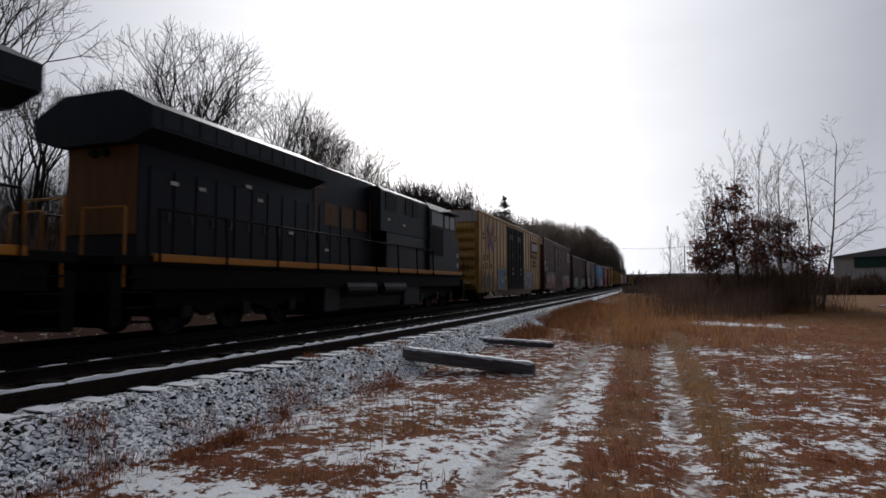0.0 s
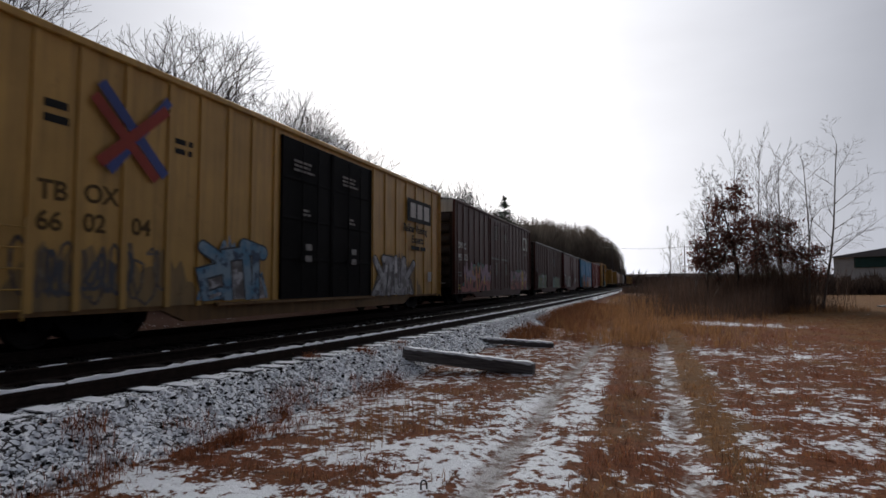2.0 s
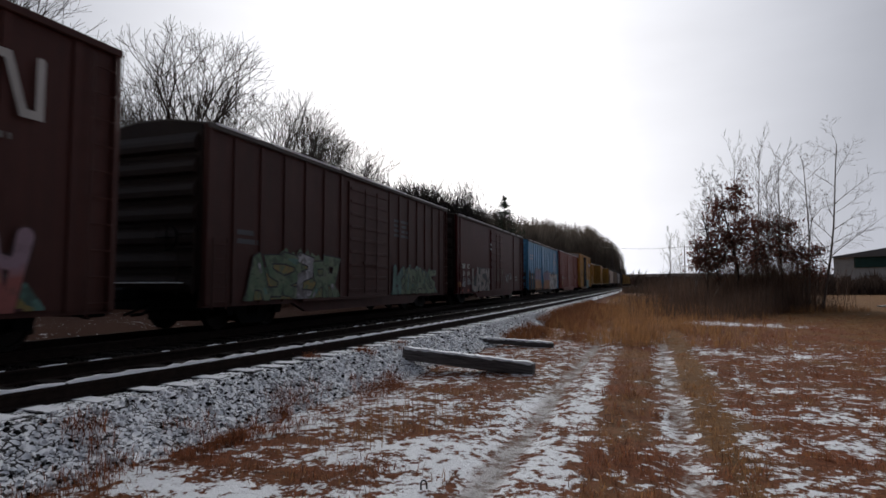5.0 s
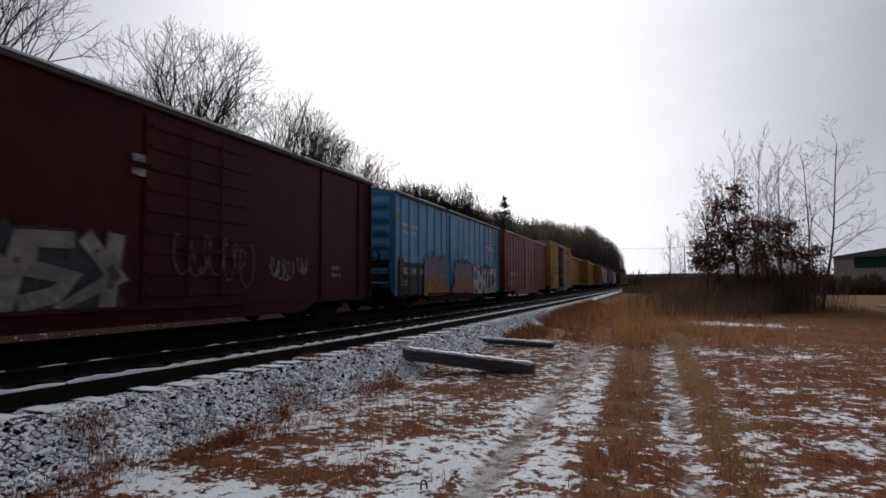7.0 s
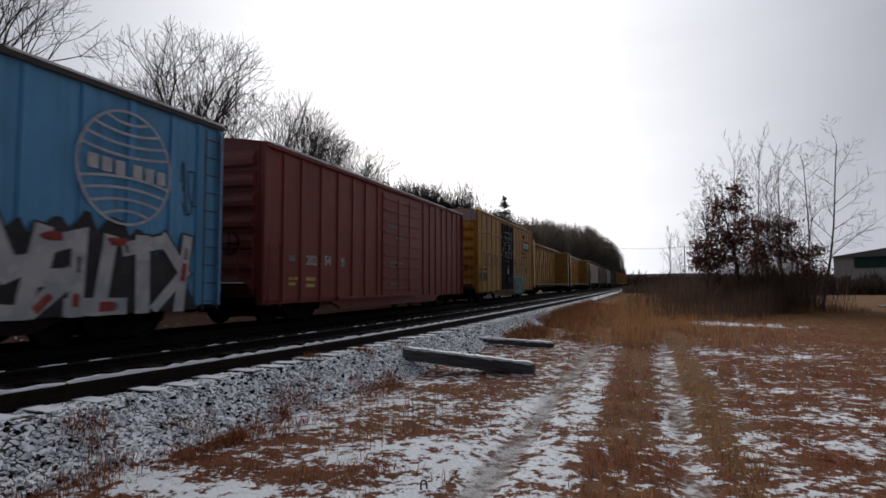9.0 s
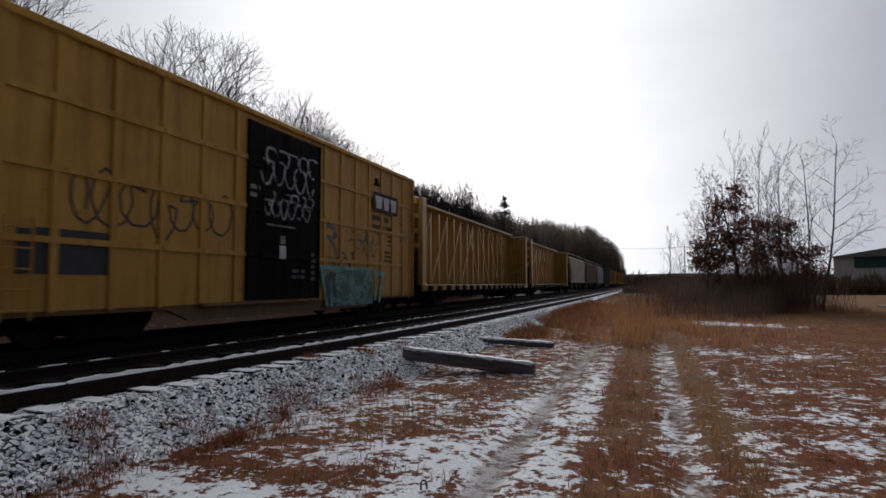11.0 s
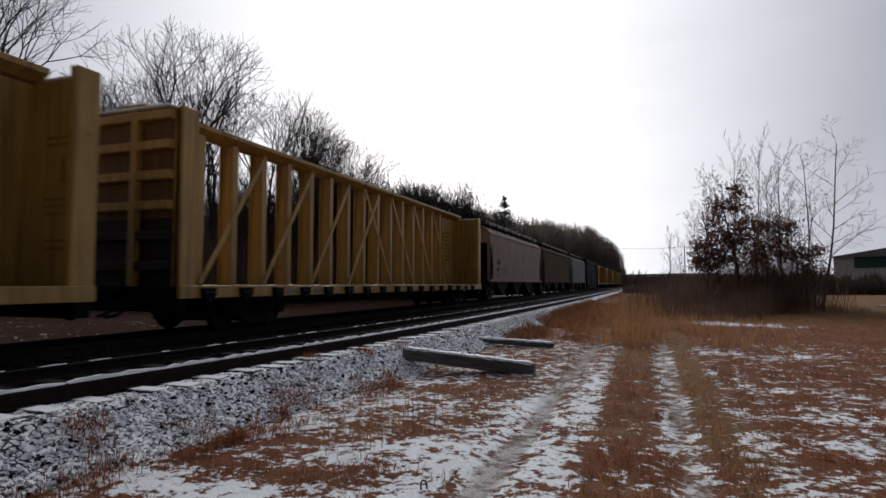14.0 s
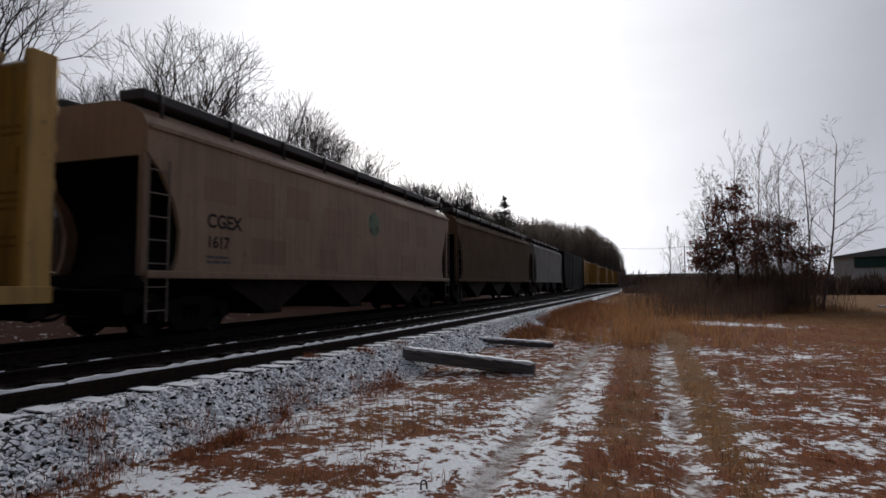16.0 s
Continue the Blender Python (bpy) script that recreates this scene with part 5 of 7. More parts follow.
        rod(bm, (s * 1.46, 1.7, 2.45), (s * 1.46, 16.3, 2.45), 0.028, 5)
        part("handrail", bm, M_WHEEL, car)
        for i in range(9):
            yy = 1.7 + i * 1.82
            bm = B()
            rod(bm, (s * 1.555, yy, 1.36), (s * 1.5, yy, 2.46), 0.028, 5)
            part("stanchion", bm, M_BLACK, car)
    # end steps, pilot, end rails
    for yy, way in ((0.75, 1), (L, -1)):
        bm = B()
        a, b = sorted((yy, yy + way * 0.25))
        box(bm, -1.45, 1.45, a, b, 0.30, 1.26, 0.02)
        part("pilot", bm, M_BLACK, car)
        for s in (1, -1):
            bm = B()
            a, b = sorted((yy + way * 0.25, yy + way * 0.85))
            for q in range(4):
                box(bm, min(s * 1.1, s * 1.5), max(s * 1.1, s * 1.5), a, b, 0.35 + q * 0.27, 0.38 + q * 0.27)
            part("step", bm, M_BLACK, car)
            bm = B()
            rod(bm, (s * 1.45, yy + way * 0.25, 1.0), (s * 1.45, yy + way * 0.25, 2.4), 0.022, 5)
            rod(bm, (s * 1.45, yy + way * 0.25, 2.4), (s * 0.5, yy + way * 0.2, 2.4), 0.022, 5)
            rod(bm, (s * 0.5, yy + way * 0.2, 2.4), (s * 0.5, yy + way * 0.2, 1.42), 0.022, 5)
            part("grab_rail", bm, M_GOLD, car)
        coupler(car, yy, -way)
    # gold lettering too blurred to read
    for i, (a, b) in enumerate(((8.45, 9.25), (9.45, 10.2), (10.4, 11.2))):
        bm = B()
        box(bm, 0.95, 0.956, a, b, 2.82, 3.48, 0.0)
        part("lettering", bm, M_OLDGOLD, hood, "faded gold letter block")
    bm = B()
    for y0, y1, z0, z1 in ((7.9, 8.0, 2.5, 3.95), (7.9, 8.5, 3.88, 3.95), (11.4, 11.5, 2.5, 3.95), (10.9, 11.5, 2.5, 2.57)):
        box(bm, 0.95, 0.956, y0, y1, z0, z1)
    part("logo_frame", bm, M_OLDGOLD, hood)
    for yy, zz in ((2.59, 3.09), (3.38, 3.09), (4.92, 3.39), (5.37, 3.12), (6.71, 2.42), (8.57, 2.06), (12.17, 3.34), (13.56, 3.25)):
        bm = B()
        box(bm, 1.352 if yy > 12 else 0.972, 1.36 if yy > 12 else 0.978, yy - 0.10, yy + 0.10, zz - 0.04, zz + 0.04)
        part("notice", bm, M_WHITE, hood, "small white notice")
    return car


T_LOCO = 0.745
loco = locomotive(at(T_LOCO))
cars.append((loco, T_LOCO))

# ---------------------------------------------------------------- lettering and graffiti on the cars
F = 1.504            # just proud of the side sheets
G = 1.580            # just proud of the door frames


def patch(parent, y0, y1, z0, z1, x, mat, name="painted_panel", label=""):
    bm = B()
    box(bm, x, x + 0.003, y0, y1, z0, z1)
    return part(name, bm, mat, parent, label)


def scrawl(parent, y0, y1, z0, z1, x, mat, seed, loops=6, width=0.05, name="scrawl"):
    """A sprayed line of loops that reads as nothing."""
    rnd = random.Random(seed)
    bm = B()
    pts = []
    for i in range(loops):
        c = y0 + (y1 - y0) * (i + 0.5) / loops
        ry, rz = (y1 - y0) / loops * rnd.uniform(0.35, 0.7), (z1 - z0) * rnd.uniform(0.28, 0.5)
        zc, ph = (z0 + z1) / 2 + rnd.uniform(-0.1, 0.1) * (z1 - z0), rnd.uniform(0, 6)
        for k in range(9):
            a = ph + k * 0.75
            pts.append((c + ry * math.cos(a) + 0.03 * k, zc + rz * math.sin(a)))
    for a, b in zip(pts, pts[1:]):
        if abs(a[0] - b[0]) + abs(a[1] - b[1]) < 0.9 * (y1 - y0):
            stripe(bm, x + 0.002, a, b, width)
    return part(name, bm, mat, parent, "thin sprayed scrawl")


P_BLUE = spray("spray_blue", (0.07, 0.20, 0.32), (0.20, 0.30, 0.38), (0.03, 0.06, 0.11))
P_GREY = spray("spray_grey", (0.26, 0.26, 0.28), (0.10, 0.09, 0.085), (0.42, 0.42, 0.44))
P_WHITE = spray("spray_white", (0.60, 0.60, 0.60), (0.48, 0.48, 0.50), (0.66, 0.65, 0.62))
P_ORANGE = spray("spray_orange", (0.42, 0.16, 0.05), (0.48, 0.25, 0.06), (0.32, 0.07, 0.05))
P_TEAL = spray("spray_teal", (0.07, 0.16, 0.13), (0.10, 0.22, 0.19), (0.05, 0.10, 0.08))
P_GREEN = spray("spray_green", (0.08, 0.15, 0.08), (0.15, 0.20, 0.12), (0.05, 0.08, 0.05))
P_YEL = spray("spray_yellow", (0.62, 0.42, 0.05), (0.55, 0.30, 0.04), (0.60, 0.48, 0.12))
P_BLACK = spray("spray_black", (0.012, 0.012, 0.015), (0.03, 0.03, 0.035), (0.02, 0.018, 0.02))
P_AQUA = spray("spray_aqua", (0.16, 0.36, 0.34), (0.10, 0.26, 0.20), (0.25, 0.42, 0.42))
P_TEALMIX = spray("spray_teal_mix", (0.14, 0.34, 0.33), (0.05, 0.13, 0.15), (0.10, 0.19, 0.09))
P_RED = spray("spray_red", (0.42, 0.04, 0.03), (0.35, 0.05, 0.04), (0.5, 0.1, 0.06))
P_ROSE = spray("spray_rose", (0.36, 0.12, 0.12), (0.42, 0.20, 0.12), (0.30, 0.08, 0.07))
P_OLIVE = spray("spray_olive", (0.16, 0.15, 0.05), (0.10, 0.15, 0.08), (0.24, 0.18, 0.05))
P_SUNSET = two_tone("spray_sunset", (0.24, 0.21, 0.34), (0.44, 0.19, 0.06), 1.38)
P_SMOKE = spray("spray_smoke", (0.11, 0.085, 0.06), (0.07, 0.055, 0.045), (0.17, 0.14, 0.10))
P_DUSK = two_tone("spray_dusk", (0.33, 0.22, 0.27), (0.34, 0.10, 0.085), 1.22)
P_WINE = spray("spray_wine", (0.05, 0.016, 0.016), (0.03, 0.012, 0.014), (0.08, 0.025, 0.02))
P_NIGHT = spray("spray_night", (0.02, 0.03, 0.035), (0.035, 0.045, 0.05), (0.015, 0.02, 0.022))
P_BONE = spray("spray_bone", (0.30, 0.26, 0.24), (0.20, 0.17, 0.155), (0.36, 0.33, 0.31))
P_SILVER = spray("spray_silver", (0.30, 0.30, 0.31), (0.16, 0.15, 0.15), (0.42, 0.42, 0.43))
P_TAN = spray("spray_tan", (0.40, 0.27, 0.12), (0.30, 0.20, 0.10), (0.45, 0.33, 0.18))


def smudge(parent, y0, y1, z0, z1, x, mat, seed):
    """A ragged smear of overspray and road grime."""
    rnd = random.Random(seed)
    n = 26
    low, high = [], []
    bm = B()
    for i in range(n + 1):
        f = i / n
        y = y0 + (y1 - y0) * f
        dome = min(1.0, 5 * min(f, 1 - f) + 0.1)
        low.append(bm.verts.new((x, y, z0)))
        high.append(bm.verts.new((x, y, z0 + (z1 - z0) * dome * rnd.uniform(0.55, 1.0))))
    for i in range(n):
        bm.faces.new((low[i], low[i + 1], high[i + 1], high[i]))
    return part("smudge", bm, mat, parent, "greyish smear of overspray")


def dress_yellow():
    c = yellow_car
    smudge(c, 0.12, 4.3, 0.64, 1.75, F - 0.001, M_SMUDGE, 5)
    smudge(c, 11.8, 16.4, 0.64, 2.0, F - 0.001, M_SMUDGE, 6)
    for words, y, z in (("TB", 0.78, 2.34), ("OX", 1.55, 2.38), ("66", 0.78, 1.87), ("02", 1.55, 1.90), ("04", 2.48, 1.92)):
        lettering(c, words, y, z, F, 0.42, M_OLDINK)
    # emblem of crossed red and blue bands
    for a, b, m, w in (((1.75, 4.40), (3.15, 3.05), P_BLUE_BAND, 0.20), ((1.62, 4.15), (2.95, 2.95), P_RED_BAND, 0.20), ((1.75, 3.05), (3.15, 4.30), P_RED_BAND, 0.20), ((1.95, 2.95), (3.2, 4.50), P_BLUE_BAND, 0.18)):
        bm = B()
        stripe(bm, G - 0.02 + 0.004 * (m is P_RED_BAND), a, b, w)
        part("emblem_band", bm, m, c)
    bars(c, 0.84, 1.36, 3.46, 3.92, 2, F, M_INK, 3)
    bars(c, 3.42, 4.05, 3.52, 3.90, 2, F, M_INK, 4)
    wild_piece(c, 4.05, 6.35, 0.72, 2.0, F, (P_BLUE, P_BLUE, P_GREY), P_NIGHT, (P_BLUE, P_GREY), 11, 3)
    scrawl(c, 0.35, 3.2, 0.75, 1.8, F, P_SMOKE, 12, 9, 0.05)
    scrawl(c, 0.8, 2.4, 0.8, 1.6, F + 0.003, M_GREYPAINT, 13, 6, 0.07)
    panel = patch(c, 14.72, 17.2, 3.42, 4.30, G, M_INK, "logo_panel", "black panel with three white shapes")
    for i, (a, b) in enumerate(((14.95, 15.55), (15.65, 16.25), (16.35, 17.0))):
        bm = B()
        box(bm, G + 0.004, G + 0.007, a + 0.06, b - 0.02, 3.58, 4.15)
        part("logo_shape", bm, M_WHITE, panel)
    lettering(c, "Railcar Pooling", 14.35, 3.02, G, 0.40, M_INK)
    lettering(c, "Experts", 15.15, 2.62, G, 0.40, M_INK)
    bars(c, 15.1, 16.7, 2.28, 2.55, 1, G, M_INK, 6)
    wild_piece(c, 11.85, 15.5, 0.66, 2.05, F, (P_SILVER, P_SILVER, P_SMOKE, P_WHITE), P_BLACK, (P_SMOKE, P_GREY), 17, 4)
    patch(c, 16.88, 17.26, 1.14, 1.53, G, M_WHITE)
    for y0 in (7.3, 9.8):
        bars(c, y0, y0 + 1.1, 3.92, 4.26, 3, G, M_FADED, 8)
        bars(c, y0 + 0.45, y0 + 0.8, 2.80, 3.02, 2, G, M_FADED, 9)
        bars(c, y0 + 0.5, y0 + 0.85, 1.55, 2.15, 2, G + 0.05, M_FADED, 10)


P_BLUE_BAND = paint("emblem_blue", (0.07, 0.10, 0.30), 0.3, 0.1)
P_RED_BAND = paint("emblem_red", (0.36, 0.055, 0.035), 0.3, 0.1)
dress_yellow()


def dress_brown():
    c = brown_car
    for words, y, z in (("DW", 0.62, 2.76), ("C", 1.58, 2.74), ("793", 0.58, 2.18), ("733", 1.58, 2.20)):
        lettering(c, words, y, z, F, 0.44, M_WHITE)
    bars(c, 0.58, 1.28, 1.38, 1.66, 2, F, M_FADED, 21)
    bars(c, 0.58, 1.0, 0.75, 1.05, 2, F, P_YEL, 22)
    wild_piece(c, 0.95, 6.9, 0.66, 2.15, F, (P_DUSK, P_ORANGE, P_ROSE, P_YEL, P_DUSK), P_WINE, (P_TEAL, P_OLIVE, P_WINE), 23, 7)
    wild_piece(c, 11.5, 17.3, 0.66, 2.05, F, (P_DUSK, P_YEL, P_ROSE, P_ORANGE, P_GREEN), P_WINE, (P_TEAL, P_OLIVE, P_WINE), 25, 9)
    bars(c, 7.3, 8.3, 3.62, 4.45, 6, G, M_FADED, 27)
    bars(c, 9.75, 10.5, 3.62, 4.18, 4, G, M_FADED, 28)
    for y0 in (7.5, 9.95):
        bars(c, y0, y0 + 0.45, 1.55, 2.28, 5, G + 0.03, M_FADED, 29)
        bars(c, y0 - 0.8, y0 + 1.2, 2.42, 2.60, 1, G, M_FADED, 30)
    # railway's mark: an open white loop and a bent white band
    for line in ([(16.18, 4.30), (15.72, 4.30), (15.58, 4.16), (15.58, 3.66), (15.72, 3.52), (16.18, 3.52)], [(16.36, 3.48), (16.36, 4.30), (16.60, 4.30), (16.84, 3.52), (17.08, 3.52), (17.08, 4.34)]):
        bm = B()
        fat_line(bm, G + 0.003, line, 0.13, False, 0.0)
        part("mark_shape", bm, M_WHITE, c)
    bars(c, 15.9, 17.1, 3.05, 3.22, 1, G, M_FADED, 31)


dress_brown()


def dress_small():
    c = green_tag_car
    wild_piece(c, 1.2, 5.5, 0.68, 1.9, F, (P_GREEN, P_GREY, P_TEAL), P_BLACK, (P_GREEN, P_OLIVE), 33, 6)
    wild_piece(c, 9.1, 13.8, 0.68, 1.7, F, (P_GREEN, P_TEAL), P_BLACK, (P_TEAL, P_GREEN), 34, 6)
    bars(c, 9.4, 11.0, 2.7, 3.4, 4, F, M_GREYPAINT, 35)
    bars(c, 0.95, 1.75, 1.9, 2.3, 2, F, M_GREYPAINT, 36)
    c = maroon_car
    for words, y, z in (("GM", 0.88, 1.80), ("RC", 1.72, 1.81), ("24", 1.00, 1.44), ("194", 1.68, 1.45)):
        lettering(c, words, y, z, F, 0.34, M_WHITE)
    scrawl(c, 0.72, 1.32, 0.88, 1.40, F, P_GREY, 41, 5, 0.05)
    scrawl(c, 1.62, 2.28, 0.93, 1.44, F, P_GREY, 42, 5, 0.05)
    wild_piece(c, 2.45, 6.0, 0.66, 1.95, F, (P_BONE, P_BONE, P_SMOKE), P_BLACK, (P_NIGHT,), 43, 4, blocky=True)
    patch(c, 0.12, 0.50, 0.90, 1.14, F + 0.06, P_ORANGE, "mark_shape")
    patch(c, 4.25, 4.9, 1.32, 1.85, F + 0.03, P_TAN, "paint_patch")
    scrawl(c, 6.9, 9.2, 1.05, 2.05, G, P_SMOKE, 44, 7, 0.035)
    scrawl(c, 10.0, 10.9, 1.15, 1.68, F, P_GREY, 145, 5, 0.035)
    scrawl(c, 11.1, 11.6, 1.3, 1.75, F, P_GREY, 146, 3, 0.03)
    bars(c, 12.95, 13.5, 1.2, 1.6, 2, F, M_FADED, 46)
    bars(c, 6.0, 6.35, 2.9, 3.4, 2, G, P_GREY, 47)
    for y in (0.85, 1.85):
        patch(c, y, y + 0.18, 0.66, 0.78, F, P_RED, "reflector")
    c = red_car
    lettering(c, "202", 1.88, 1.56, F, 0.36, M_WHITE)
    lettering(c, "54", 2.80, 1.58, F, 0.36, M_WHITE)
    bars(c, 1.08, 1.48, 1.56, 1.84, 1, F, M_FADED, 51)
    bars(c, 1.10, 1.48, 0.98, 1.25, 2, F, P_YEL, 52)
    bars(c, 1.88, 2.42, 0.92, 1.26, 2, F, P_YEL, 53)
    patch(c, 3.75, 3.95, 1.55, 1.80, F, P_GREY)
    bars(c, 6.9, 7.7, 3.0, 3.12, 1, G, M_FADED, 54)
    bars(c, 7.5, 8.6, 2.62, 2.74, 1, G, M_FADED, 55)
    bars(c, 7.05, 8.1, 1.58, 1.86, 2, G, M_FADED, 56)
    bars(c, 7.1, 8.0, 1.0, 1.1, 1, G, M_FADED, 57)


dress_small()


def dress_blue():
    c = blue_car
    patch(c, 0.02, 2.9, 0.64, 1.86, F - 0.002, P_BLACK, "painted_panel", "black lower corner")
    for p in (0.62, 1.42, 2.36):
        patch(c, p - 0.067, p + 0.067, 0.64, 1.86, 1.537, P_BLACK, "painted_post")
    bm = B()
    box(bm, -1.38, 1.38, -0.115, -0.098, 0.9, 1.95)
    part("painted_panel", bm, P_BLACK, c, "black lower half of the end")
    lettering(c, "MEC", 0.64, 1.42, F + 0.004, 0.34, P_WHITE)
    lettering(c, "318", 1.55, 1.42, F + 0.004, 0.34, P_WHITE)
    lettering(c, "24", 2.42, 1.42, F + 0.004, 0.34, P_WHITE)
    bars(c, 0.80, 1.34, 2.86, 3.36, 2, F, P_WHITE, 61)
    bars(c, 1.50, 2.26, 2.86, 3.36, 2, F, P_WHITE, 62)
    patch(c, 0.18, 0.46, 3.40, 3.64, F, P_ORANGE, "paint_patch")
    patch(c, 0.44, 0.56, 0.95, 2.15, F + 0.056, P_ORANGE, "paint_patch")
    bars(c, 0.7, 1.3, 0.95, 1.2, 2, F + 0.004, P_GREY, 63)
    wild_piece(c, 2.75, 6.0, 0.56, 2.40, F, (P_SUNSET, P_SUNSET, P_SUNSET, P_GREEN, P_ORANGE), P_BLACK, (P_SMOKE, P_SUNSET), 64, 5)
    wild_piece(c, 6.08, 9.75, 0.62, 2.25, G, (P_SUNSET, P_DUSK, P_SUNSET, P_ORANGE), P_BLACK, (P_BLACK, P_SUNSET), 65, 6, blocky=True)
    wild_piece(c, 9.7, 14.75, 0.55, 2.1, F, (P_WHITE, P_WHITE, P_GREY, P_RED), P_BLACK, (P_BLACK,), 66, 6, blocky=True)
    for y, z in ((11.55, 1.72), (12.75, 1.70), (10.5, 1.75)):
        tag_paint(c, y, y + 0.28, z, z + 0.14, F + 0.02, (P_RED,), P_RED, int(y * 10), 1)
    # round emblem of white arcs
    bm = B()
    cy, cz, ry, rz = 12.98, 3.05, 0.95, 0.98
    ring = [(cy + ry * math.cos(2 * math.pi * k / 32), cz + rz * math.sin(2 * math.pi * k / 32)) for k in range(33)]
    for a, b in zip(ring, ring[1:]):
        stripe(bm, G, a, b, 0.045)
    part("emblem_ring", bm, P_WHITE, c)
    for q in (-0.86, -0.66, -0.46, -0.27, 0.30, 0.50, 0.70, 0.88):
        half = ry * math.sqrt(1 - q * q)
        bm = B()
        for k in range(8):
            a, b = -1 + k / 4, -1 + (k + 1) / 4
            bend = -0.10 if q > 0 else 0.10
            stripe(bm, G, (cy + half * a, cz + rz * q + bend * (1 - a * a)), (cy + half * b, cz + rz * q + bend * (1 - b * b)), 0.045)
        part("emblem_arc", bm, P_WHITE, c)
    for k in range(6):
        a = cy - 0.76 + 0.26 * k + (0.10 if k > 2 else 0.0)
        patch(c, a, a + 0.19, cz - 0.11 - 0.015 * k, cz + 0.13 - 0.015 * k, G, P_WHITE, "emblem_block")
    scrawl(c, 14.15, 14.6, 2.3, 3.4, F, P_BLACK, 68, 3, 0.03)


dress_blue()


def throw_up(parent, y0, y1, z0, z1, x, mat, seed, letters=5, width=0.05):
    """Sprayed outlines of round overlapping forms in one colour, a second smaller row in their upper half."""
    rnd = random.Random(seed)
    bm = B()
    step = (y1 - y0) / letters
    for row, (low, tall) in enumerate(((0.0, 0.62), (0.45, 0.5))):
        for i in range(letters):
            c = y0 + step * (i + 0.5 + 0.3 * row) + rnd.uniform(-0.06, 0.06) * step
            zc = z0 + (z1 - z0) * (low + tall / 2) + rnd.uniform(-0.05, 0.05) * (z1 - z0)
            ry, rz, ph = step * rnd.uniform(0.42, 0.58), (z1 - z0) * tall * rnd.uniform(0.42, 0.55), rnd.uniform(0, 6.28)
            turn = rnd.uniform(4.2, 6.1) if row == 0 else rnd.uniform(2.2, 4.5)
            dent = rnd.uniform(0.05, 0.22)
            pts = []
            for k in range(13):
                a = ph + turn * k / 12
                r = 1 + dent * math.sin(3 * a)
                pts.append((c + ry * r * math.cos(a), zc + rz * r * math.sin(a)))
            fat_line(bm, x + 0.002 + 0.0006 * i + 0.004 * row, pts, width * rnd.uniform(0.8, 1.2), False, z0 - 1)
    return part("scrawl", bm, mat, parent, "sprayed outline letters that cannot be read")


